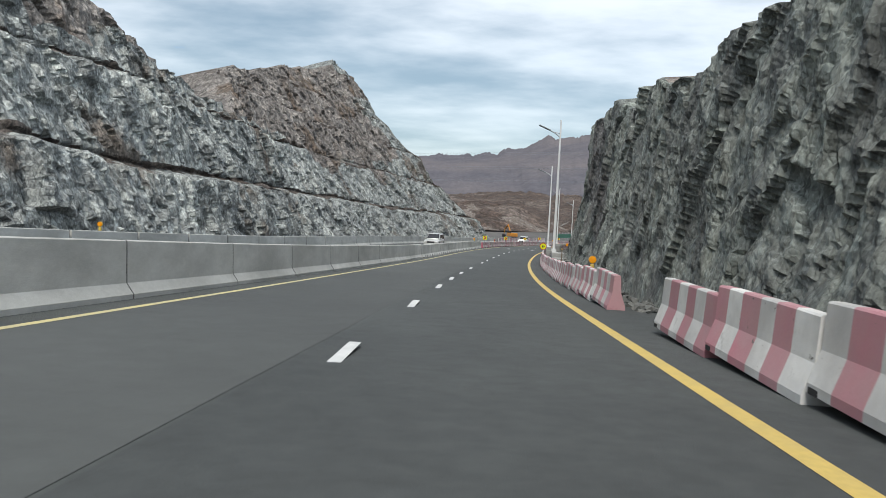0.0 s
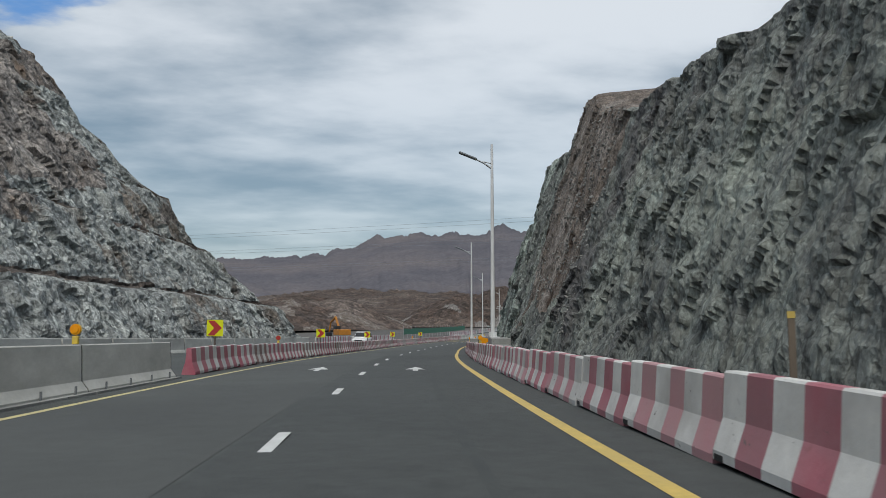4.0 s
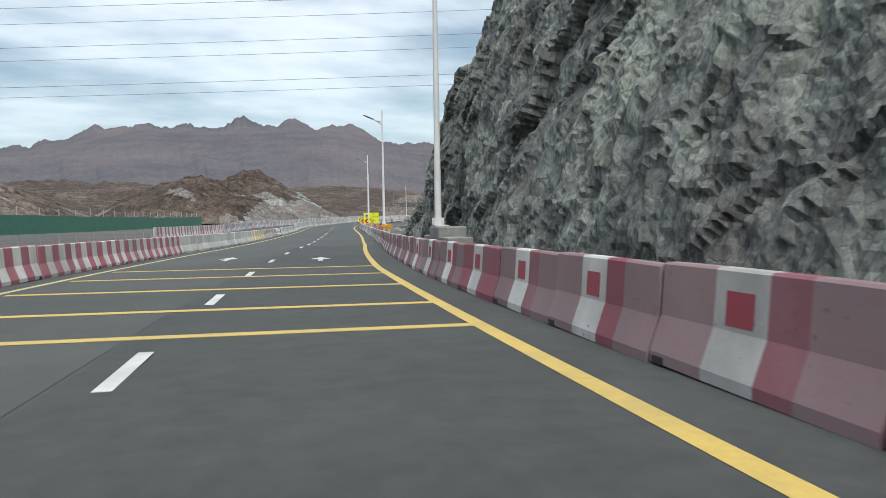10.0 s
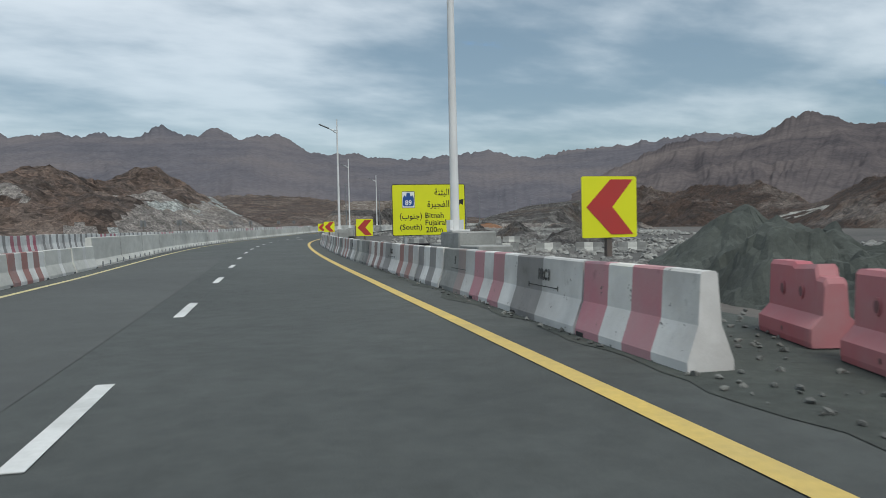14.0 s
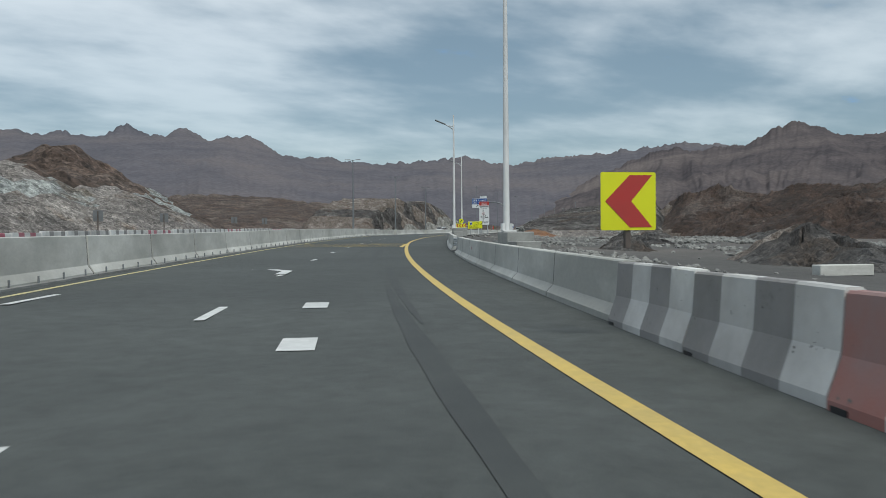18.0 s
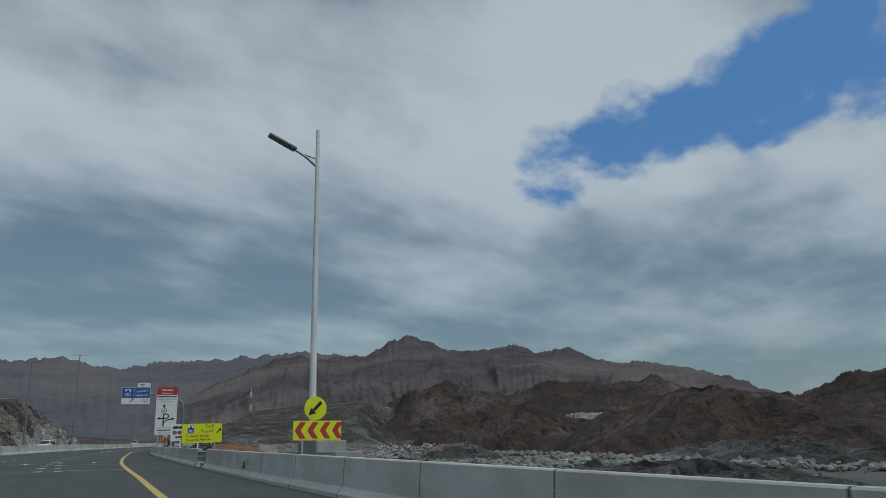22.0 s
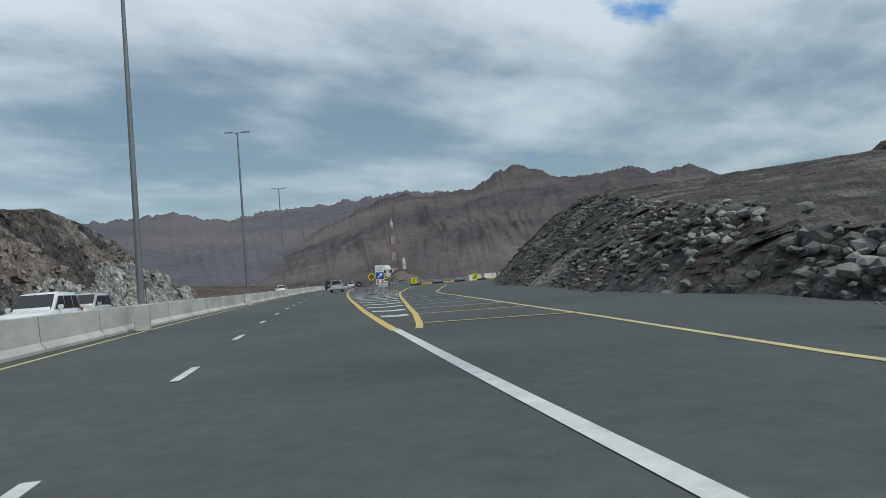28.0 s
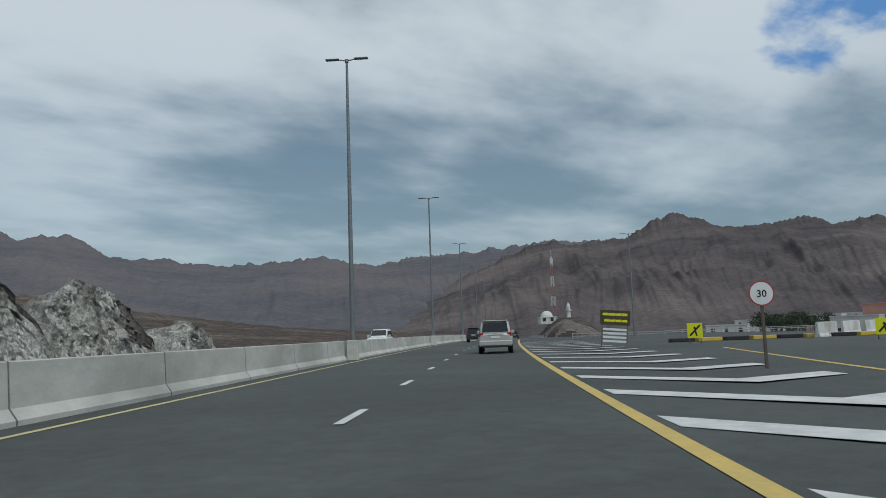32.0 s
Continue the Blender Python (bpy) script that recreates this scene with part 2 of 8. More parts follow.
P_BROWN = material("rusty_red_paint", (0.33, 0.15, 0.13), 0.75, second=(0.30, 0.20, 0.19), third=(0.25, 0.22, 0.21), scale=1.3, bump=0.1, bump_scale=14, coords="World", per_object=0.2, chips=(0.13, 0.125, 0.12))
P_MAROON = material("faded_maroon_paint", (0.27, 0.165, 0.18), 0.75, second=(0.24, 0.175, 0.185), third=(0.32, 0.22, 0.23), scale=1.3, bump=0.1, bump_scale=14, coords="World", per_object=0.2, chips=(0.13, 0.125, 0.12))
P_CRIM = material("crimson_paint", (0.40, 0.055, 0.085), 0.7, second=(0.34, 0.07, 0.09), scale=2.0, coords="World", per_object=0.2)
P_GREY = material("grey_paint", (0.22, 0.215, 0.21), 0.8, second=(0.28, 0.27, 0.265), scale=1.5, bump=0.1, bump_scale=14, coords="World", per_object=0.15, chips=(0.13, 0.125, 0.12))
P_YEL = material("yellow_barrier_paint", (0.62, 0.44, 0.05), 0.7, second=(0.5, 0.38, 0.12), scale=1.5, coords="World")
PL_RED = material("red_plastic", (0.42, 0.12, 0.14), 0.6, second=(0.40, 0.20, 0.21), scale=1.0, coords="World", per_object=0.2)
PL_WHITE = material("white_plastic", (0.55, 0.62, 0.66), 0.45, second=(0.45, 0.52, 0.56), scale=1.0, coords="World")
P_BLACK = material("black_stencil_paint", (0.035, 0.035, 0.035), 0.8, second=(0.12, 0.12, 0.115), scale=9.0)
GALV = material("galvanised_steel", (0.46, 0.48, 0.49), 0.45, 0.6, second=(0.36, 0.38, 0.39), scale=2.0)
POLE = material("white_pole_paint", (0.72, 0.73, 0.73), 0.5, second=(0.6, 0.61, 0.61), scale=0.6, third=(0.55, 0.55, 0.54))
STEEL = material("grey_steel", (0.23, 0.25, 0.26), 0.5, 0.5, second=(0.19, 0.2, 0.21), scale=1.0)
LATTICE = material("lattice_steel", (0.22, 0.25, 0.29), 0.6, 0.3, second=(0.17, 0.19, 0.22), scale=1.0)
DARK = material("black_fitting", (0.02, 0.02, 0.022), 0.6)


def rock_material(name, tones, scale, crack, depth, stain=None, tall=0.62):
    """Broken rock: tilted facets at three sizes that differ in tone, dark cracks between them, stains and grain."""
    m = bpy.data.materials.new(name)
    m.use_nodes = True
    nodes, links = m.node_tree.nodes, m.node_tree.links
    b = nodes["Principled BSDF"]
    b.inputs["Roughness"].default_value, b.inputs["Specular IOR Level"].default_value = 0.88, 0.3
    geo = nodes.new("ShaderNodeNewGeometry")
    mp = nodes.new("ShaderNodeMapping")
    mp.inputs[2].default_value, mp.inputs[3].default_value = (0.35, 0.3, 0.3), (1, 1, tall)
    links.new(geo.outputs["Position"], mp.inputs[0])

    def nz(sc, detail=6, r=0.62):
        n = nodes.new("ShaderNodeTexNoise")
        n.inputs["Scale"].default_value, n.inputs["Detail"].default_value, n.inputs["Roughness"].default_value = sc, detail, r
        links.new(mp.outputs[0], n.inputs["Vector"])
        return n

    def vmath(op, p, q):
        n = nodes.new("ShaderNodeVectorMath")
        n.operation = op
        for sock, v in ((n.inputs[0], p), (n.inputs[1], q)):
            if isinstance(v, tuple):
                sock.default_value = v
            else:
                links.new(v, sock)
        return n.outputs["Value" if op == "DOT_PRODUCT" else "Vector"]

    def fmath(op, p, q):
        n = nodes.new("ShaderNodeMath")
        n.operation = op
        for sock, v in ((n.inputs[0], p), (n.inputs[1], q)):
            if isinstance(v, (int, float)):
                sock.default_value = v
            else:
                links.new(v, sock)
        return n.outputs[0]

    warp = vmath("ADD", mp.outputs[0], vmath("MULTIPLY", nz(scale * 1.3, 5).outputs["Color"], (0.16 / scale,) * 3))

    def vor(sc, feature):
        n = nodes.new("ShaderNodeTexVoronoi")
        n.feature = feature
        n.inputs["Scale"].default_value = sc
        links.new(warp, n.inputs["Vector"])
        return n

    def rng(v, lo, hi, p=0.0, q=1.0):
        n = nodes.new("ShaderNodeMapRange")
        links.new(v, n.inputs[0])
        for k, w in enumerate((lo, hi, p, q)):
            n.inputs[k + 1].default_value = w
        return n.outputs[0]

    def mix(fac, p, q, blend="MIX"):
        n = nodes.new("ShaderNodeMix")
        n.data_type, n.blend_type = "RGBA", blend
        for sock, v in ((n.inputs[0], fac), (n.inputs[6], p), (n.inputs[7], q)):
            if isinstance(v, (float, int)):
                sock.default_value = v
            elif isinstance(v, tuple):
                sock.default_value = (*v, 1)
            else:
                links.new(v, sock)
        return n.outputs[2]

    def facets(sc, tilt, step):
        """Flat pieces, each at its own slant and depth: relief in metres, and a random tone."""
        cell = vor(sc, "F1")
        slant = vmath("DOT_PRODUCT", vmath("SUBTRACT", warp, cell.outputs["Position"]), vmath("SUBTRACT", cell.outputs["Color"], (0.5, 0.5, 0.5)))
        tone = nodes.new("ShaderNodeSeparateColor")
        links.new(cell.outputs["Color"], tone.inputs[0])
        return fmath("ADD", fmath("MULTIPLY", slant, tilt), fmath("MULTIPLY", tone.outputs[1], step / sc)), tone.outputs[0]

    h1, t1 = facets(scale * 1.1, 1.5, 0.16)
    h2, t2 = facets(scale * 3.1, 1.7, 0.18)
    h3, t3 = facets(scale * 8.0, 1.5, 0.14)
    h4, t4 = facets(scale * 19.0, 1.3, 0.12)
    col = mix(rng(nz(scale * 0.7).outputs["Fac"], 0.38, 0.60), tones[0], tones[1])
    col = mix(rng(nz(scale * 0.17, 5).outputs["Fac"], 0.50, 0.64), col, tones[2])
    if stain:
        col = mix(rng(nz(scale * 0.13, 8, 0.68).outputs["Fac"], 0.55, 0.63), col, stain)
    for v, k in ((t1, 0.16), (t2, 0.34), (t3, 0.36), (t4, 0.24)):
        col = mix(1.0, col, mix(v, (1 - k,) * 3, (1 + k,) * 3), "MULTIPLY")
    grain = rng(nz(scale * 11, 6, 0.75).outputs["Fac"], 0.3, 0.72)
    col = mix(1.0, col, mix(grain, (0.82, 0.82, 0.82), (1.18, 1.18, 1.18)), "MULTIPLY")
    c1 = rng(vor(scale * 1.1, "DISTANCE_TO_EDGE").outputs["Distance"], 0.0, crack * 0.35)
    c2 = rng(vor(scale * 3.1, "DISTANCE_TO_EDGE").outputs["Distance"], 0.0, crack * 0.5)
    gate = rng(nz(scale * 0.9, 5).outputs["Fac"], 0.47, 0.62)
    cm = fmath("MULTIPLY", c1, c2)
    dark = mix(gate, (1.0, 1.0, 1.0), mix(cm, (0.42, 0.42, 0.42), (1.0, 1.0, 1.0)))
    col = mix(1.0, col, dark, "MULTIPLY")
    links.new(col, b.inputs["Base Color"])
    fine = fmath("MULTIPLY", nz(scale * 5, 9, 0.72).outputs["Fac"], 0.09 / scale)
    height = fmath("ADD", fmath("ADD", h1, h2), fmath("ADD", fmath("ADD", h3, h4), fmath("ADD", fine, fmath("MULTIPLY", cm, 0.02 / scale))))
    bn = nodes.new("ShaderNodeBump")
    bn.inputs["Strength"].default_value, bn.inputs["Distance"].default_value = 0.85, depth * 7.0
    links.new(height, bn.inputs["Height"])
    links.new(bn.outputs[0], b.inputs["Normal"])
    return m


ROCK = rock_material("green_grey_rock", [(0.26, 0.282, 0.26), (0.14, 0.148, 0.142), (0.32, 0.35, 0.312)], 1.15, 0.10, 0.105, (0.14, 0.137, 0.135), 0.5)
ROCK_G = rock_material("pale_green_rock", [(0.315, 0.36, 0.33), (0.185, 0.212, 0.197), (0.40, 0.452, 0.412)], 0.8, 0.08, 0.10, (0.15, 0.16, 0.156), 0.45)
ROCK_L = rock_material("pale_grey_rock", [(0.385, 0.41, 0.395), (0.265, 0.282, 0.278), (0.46, 0.485, 0.465)], 0.75, 0.10, 0.16, (0.20, 0.175, 0.15))
ROCK_W = rock_material("white_rock", [(0.44, 0.435, 0.405), (0.28, 0.275, 0.255), (0.52, 0.515, 0.48)], 0.7, 0.09, 0.16, (0.24, 0.225, 0.20))
ROCK_D = rock_material("dark_mound_rock", [(0.115, 0.107, 0.102), (0.066, 0.063, 0.061), (0.21, 0.20, 0.19)], 1.0, 0.10, 0.13, (0.095, 0.078, 0.066))
SCREE = rock_material("brown_scree", [(0.24, 0.20, 0.17), (0.15, 0.128, 0.112), (0.34, 0.305, 0.275)], 2.4, 0.07, 0.12, (0.13, 0.095, 0.075))
SCREE_BAND_D = rock_material("dark_scree_and_bands", [(0.12, 0.10, 0.088), (0.08, 0.07, 0.063), (0.18, 0.16, 0.145)], 2.0, 0.07, 0.12, (0.09, 0.07, 0.058))
DEBRIS = rock_material("dark_debris", [(0.105, 0.108, 0.105), (0.072, 0.075, 0.074), (0.14, 0.145, 0.138)], 2.2, 0.05, 0.09, (0.20, 0.21, 0.195))
ROCK_B = rock_material("brownish_rock", [(0.28, 0.255, 0.235), (0.18, 0.167, 0.157), (0.35, 0.325, 0.30)], 0.8, 0.10, 0.13, (0.19, 0.15, 0.12))
RUBBLE = material("grey_rubble", (0.24, 0.24, 0.225), 0.95, second=(0.15, 0.15, 0.145), third=(0.33, 0.33, 0.31), scale=0.9, bump=0.5, bump_scale=9, fleck=0.35, coords="World")
RUBBLE_P = material("white_rubble", (0.42, 0.41, 0.38), 0.95, second=(0.28, 0.275, 0.26), third=(0.52, 0.51, 0.48), scale=0.9, bump=0.5, bump_scale=9, fleck=0.35, coords="World")
SOIL = material("orange_soil", (0.23, 0.115, 0.06), 0.97, second=(0.15, 0.085, 0.055), third=(0.28, 0.16, 0.09), scale=0.5, bump=0.5, bump_scale=8, fleck=0.4, coords="World")
RUBBLE_D = material("dark_rubble", (0.15, 0.155, 0.145), 0.95, second=(0.09, 0.092, 0.09), third=(0.22, 0.225, 0.21), scale=0.9, bump=0.5, bump_scale=9, fleck=0.35, coords="World")
GROUND = material("gravel_ground", (0.098, 0.093, 0.086), 0.95, second=(0.066, 0.064, 0.061), third=(0.125, 0.112, 0.10), scale=0.12, bump=0.5, bump_scale=3, fleck=0.4, coords="World")
GRAVEL = material("dark_gravel", (0.074, 0.084, 0.075), 0.95, second=(0.05, 0.057, 0.052), scale=0.7, bump=0.6, bump_scale=12, fleck=0.4, coords="World")
BROWN = rock_material("brown_hill_rock", [(0.088, 0.060, 0.048), (0.056, 0.042, 0.036), (0.115, 0.084, 0.070)], 0.22, 0.06, 0.14, (0.16, 0.135, 0.12))
BROWN_L = rock_material("pale_brown_hill_rock", [(0.125, 0.088, 0.070), (0.082, 0.064, 0.055), (0.165, 0.128, 0.108)], 0.16, 0.06, 0.12, (0.185, 0.15, 0.13))
# haze painted into the tones: slight in the near range, bluer in the far
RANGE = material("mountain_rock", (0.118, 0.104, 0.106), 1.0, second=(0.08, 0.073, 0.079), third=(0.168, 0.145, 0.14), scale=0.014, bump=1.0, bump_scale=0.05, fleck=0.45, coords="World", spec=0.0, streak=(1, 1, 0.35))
RANGE_HAZED = material("far_mountain_rock_hazed", (0.138, 0.133, 0.149), 1.0, second=(0.108, 0.107, 0.123), third=(0.165, 0.15, 0.156), scale=0.009, bump=1.0, bump_scale=0.03, fleck=0.35, coords="World", spec=0.0, streak=(1, 1, 0.45))

# ---------------------------------------------------------------- the road's plan
# headings in degrees every 20 m from 40 m before the start, and heights every 30 m
HEAD = [-1.3, -1.3, -1.27, -1.69, -3.51, -4.72, -6.28, -7.86, -9.11, -11.2, -13.07, -14.68, -16.02, -18.29, -20.19, -22.52, -23.37, -22.45,
        -22.01, -22.78, -24.59, -27.4, -30.78, -33.45, -35.46, -37.04, -37.79, -38.8, -39.9, -41.55, -44.11, -47.25, -48.28, -49.54, -49.83, -50.3, -50.8, -51.4, -52.0, -52.5, -53.0]
RISE = [5.44, 4.1, 2.77, 1.76, 1.2, 0.63, -0.12, -0.72, -1.21, -1.48, -1.66, -1.71, -1.65, -1.42, -1.27, -0.94, -0.46, -0.07, 0.23, 0.43, 0.7, 0.96, 1.19, 1.33, 1.58, 1.85, 2.1, 2.3]
SS = np.arange(-300.0, 1800.0, 1.0)
HH = np.radians(np.interp(SS, -40 + 20.0 * np.arange(len(HEAD)), HEAD))
ZZ = np.interp(SS, -30 + 30.0 * np.arange(len(RISE)), RISE)
ZZ = np.convolve(np.pad(ZZ, 12, mode="edge"), np.ones(25) / 25, "valid")
i0 = int(np.argmin(abs(SS + 40)))
HM = (HH[1:] + HH[:-1]) / 2
XX, YY = np.r_[0, np.cumsum(-np.sin(HM))], np.r_[0, np.cumsum(np.cos(HM))]
XX, YY = XX - XX[i0] + 27.29, YY - YY[i0] - 12.46


def road(s, u, z=0.0):
    """The world point s metres along the road, u to its right and z over its surface."""
    h = np.interp(s, SS, HH)
    return Vector((float(np.interp(s, SS, XX) + math.cos(h) * u), float(np.interp(s, SS, YY) + math.sin(h) * u), float(np.interp(s, SS, ZZ) + z)))


def heading(s):
    """Degrees about z by which the road has turned."""
    return float(np.degrees(np.interp(s, SS, HH)))


def place(s, u, z=0.0, turn=0.0):
    p = road(s, u, z)
    return pose(p.x, p.y, p.z, 0, 0, heading(s) + turn)


def knots(s, pairs):
    return float(np.interp(s, [p[0] for p in pairs], [p[1] for p in pairs]))


def height_at(x, y):
    """Height of the road's surface nearest to a point, with its s and u."""
    i = int(np.argmin((XX - x) ** 2 + (YY - y) ** 2))
    return ZZ[i], SS[i], math.cos(HH[i]) * (x - XX[i]) + math.sin(HH[i]) * (y - YY[i])


# ---------------------------------------------------------------- mesh helpers
def mesh_of(name, verts, faces, mats, index=None, smooth=False):
    me = bpy.data.meshes.new(name)
    me.from_pydata([tuple(v) for v in verts], [], faces)
    for m in (mats if isinstance(mats, (list, tuple)) else [mats]):
        me.materials.append(m)
    if index is not None:
        me.polygons.foreach_set("material_index", index)
    if smooth:
        me.polygons.foreach_set("use_smooth", [True] * len(me.polygons))
    me.update()
    return me


def part(name, bm, mat, parent=None, label="", m=None):
    """One bmesh as one mesh object, under a thing or a part."""
    me = bpy.data.meshes.new(name)
    bm.to_mesh(me)
    bm.free()
    for k in (mat if isinstance(mat, (list, tuple)) else [mat]):
        me.materials.append(k)
    ob = new(name, me)
    if parent is not None:
        ob.parent = parent
    if m is not None:
        ob.matrix_basis = m
    if label:
        ob["label"] = label
    return ob


def box(bm, x0, x1, y0, y1, z0, z1, mi=0, m=None, bevel=0.0):
    r = bmesh.ops.create_cube(bm, size=1.0)
    mat = Matrix.Translation(((x0 + x1) / 2, (y0 + y1) / 2, (z0 + z1) / 2)) @ Matrix.Diagonal((x1 - x0, y1 - y0, z1 - z0, 1))
    if m is not None:
        mat = m @ mat
    bmesh.ops.transform(bm, matrix=mat, verts=r["verts"])
    fs = {f for v in r["verts"] for f in v.link_faces}
    for f in fs:
        f.material_index = mi
    if bevel:
        es = list({e for v in r["verts"] for e in v.link_edges})
        bmesh.ops.bevel(bm, geom=es, offset=bevel, segments=1, affect="EDGES")
    return bm


def boxes(*specs, bevel=0.0):
    bm = bmesh.new()
    for sp in specs:
        box(bm, *sp, bevel=bevel)
    return bm


def tube(bm, p, q, r0, r1=None, n=10, mi=0, caps=True):
    """A tapered round bar from p to q."""
    p, q = Vector(p), Vector(q)
    r1 = r0 if r1 is None else r1
    turn = (q - p).to_track_quat("Z", "Y").to_matrix()
    rings = []
    for c, r in ((p, r0), (q, r1)):
        rings.append([bm.verts.new(c + turn @ Vector((r * math.cos(2 * math.pi * k / n), r * math.sin(2 * math.pi * k / n), 0))) for k in range(n)])
    for k in range(n):
        f = bm.faces.new((rings[0][k], rings[0][(k + 1) % n], rings[1][(k + 1) % n], rings[1][k]))
        f.smooth, f.material_index = n > 6, mi
    if caps:
        for ring in (rings[0][::-1], rings[1]):
            bm.faces.new([bm.verts.new(v.co) for v in ring]).material_index = mi
    return bm


def tubes(*specs, n=10):
    bm = bmesh.new()
    for sp in specs:
        tube(bm, *sp, n=n)
    return bm


def disc(bm, c, r, depth=0.01, n=24, mi=0, m=None):
    """A round plate facing -y, centred at c."""
    c = Vector(c)
    front = [bm.verts.new(c + Vector((r * math.cos(2 * math.pi * k / n), 0, r * math.sin(2 * math.pi * k / n)))) for k in range(n)]
    back = [bm.verts.new(v.co + Vector((0, depth, 0))) for v in front]
    bm.faces.new(front).material_index = mi
    bm.faces.new(back[::-1]).material_index = mi
    for k in range(n):
        bm.faces.new((front[k], back[k], back[(k + 1) % n], front[(k + 1) % n])).material_index = mi
    return bm


def poly(bm, pts, depth=0.006, y=0.0, mi=0):
    """A flat plate with the outline pts (x, z), facing -y."""
    front = [bm.verts.new((x, y, z)) for x, z in pts]
    back = [bm.verts.new((x, y + depth, z)) for x, z in pts]
    bm.faces.new(front).material_index = mi
    bm.faces.new(back[::-1]).material_index = mi
    n = len(pts)
    for k in range(n):
        bm.faces.new((front[k], back[k], back[(k + 1) % n], front[(k + 1) % n])).material_index = mi
    bmesh.ops.recalc_face_normals(bm, faces=bm.faces[:])
    return bm


def thing(name, label, category, group="", kind="", m=None):
    ob = new(name)
    if m is not None:
        ob.matrix_basis = m
    return tagged(ob, label, category, group, kind)


def ribbon(name, s0, s1, left, right, mat, z=0.0, step=2.0, label="", category="", kind="structure", parent=None):
    """A strip of the road's surface between two offsets, which may be numbers or functions of s."""
    fl = left if callable(left) else (lambda s: left)
    fr = right if callable(right) else (lambda s: right)
    ns = max(2, int(round((s1 - s0) / step)) + 1)
    verts, faces = [], []
    for i in range(ns):
        s = s0 + (s1 - s0) * i / (ns - 1)
        verts += [road(s, fl(s), z), road(s, fr(s), z)]
        if i:
            k = 2 * i
            faces.append((k - 2, k - 1, k + 1, k))
    ob = new(name, mesh_of(name, verts, faces, mat))
    if parent is not None:
        ob.parent = parent
        return ob
    return tagged(ob, label, category, kind=kind)


def writing(body, x, z, size, mat, parent, y, width=None, bold=0.0, align="CENTER"):
    """Raised lettering in the built-in font, centred on x with its foot at z."""
    cu = bpy.data.curves.new("lettering", "FONT")
    cu.body, cu.size, cu.align_x, cu.extrude, cu.offset = body, size * 1.38, align, 0.0015, bold
    cu.resolution_u = 2
    tmp = bpy.data.objects.new("lettering", cu)
    me = bpy.data.meshes.new_from_object(tmp)
    bpy.data.objects.remove(tmp)
    bpy.data.curves.remove(cu)
    me.materials.clear()
    me.materials.append(mat)
    if width:
        xs = [v.co.x for v in me.vertices]
        k = width / max(max(xs) - min(xs), 1e-4)
        for v in me.vertices:
            v.co.x *= k
    ob = new("lettering", me)
    ob.parent = parent
    ob.matrix_basis = pose(x, y, z, 90, 0, 0)
    return ob


def fractal(x, y, z=0.0, octaves=5, rough=0.5):
    return noise.fractal(Vector((x, y, z)), 1.0 - rough * 0.2, 2.0, octaves, noise_basis="PERLIN_ORIGINAL")

# ---------------------------------------------------------------- ground, road, markings
U_Y = [(-60, 2.2), (0, 2.2), (60, 2.0), (120, 2.2), (150, 2.45), (185, 2.1), (240, 1.95), (265, 2.5), (297, 2.45), (325, 2.4), (380, 1.9), (410, 1.9), (450, 1.7), (475, 2.2), (493, 3.2), (513, 4.0), (529, 4.9), (548, 5.8), (560, 6.0), (581, 5.95), (590, 6.2), (599.5, 6.95), (612, 7.65), (623, 8.15), (636, 8.6), (646, 9.3), (690, 16.0)]
U_D = [(-60, -1.55), (60, -1.5), (130, -1.5), (160, -1.3), (185, -1.55), (215, -1.65), (240, -1.5), (270, -1.05), (300, -1.35), (330, -1.3), (390, -2.1), (430, -2.05), (469, -1.9), (534, -3.0), (560, -2.8), (589, -2.1), (1200, -2.2)]
U_RB = [(-60, 3.1), (60, 2.95), (120, 3.05), (140, 3.2), (157, 3.1), (180, 3.0), (235, 2.8), (265, 3.5), (297, 3.35), (304, 3.25), (312, 3.4), (320, 3.5), (345, 3.15), (380, 2.9), (405, 3.75), (430, 4.3), (450, 4.8), (495, 6.2), (513, 6.95), (522, 7.35), (535, 7.75), (550, 8.0), (567, 8.25), (592, 8.5)]


def u_y(s):
    return knots(s, U_Y)


def u_d(s):
    return knots(s, U_D)


def u_l(s):
    return u_d(s) - knots(s, [(0, 4.25), (200, 4.6), (260, 4.2), (330, 4.1), (390, 4.6), (1200, 4.7)])


def u_lb(s):
    return u_l(s) - 0.75


def u_rb(s):
    return knots(s, U_RB)


def u_right(s):
    return knots(s, [(-60, 4.4), (395, 4.6), (450, 5.6), (500, 7.4), (550, 9.2), (575, 9.8), (592, 10.6), (620, 18.0), (700, 44.0), (760, 34.0), (1200, 34.0)])


# the ground is one sheet to the horizon, finer near the road
def spread(lo, hi, step, far):
    mid_ = list(np.arange(lo, hi + 0.1, step))
    out, d = [], step
    a = hi
    while a < far:
        d *= 1.35
        a += d
        out.append(a)
    low, d, a = [], step, lo
    while a > -far:
        d *= 1.35
        a -= d
        low.append(a)
    return low[::-1] + mid_ + out


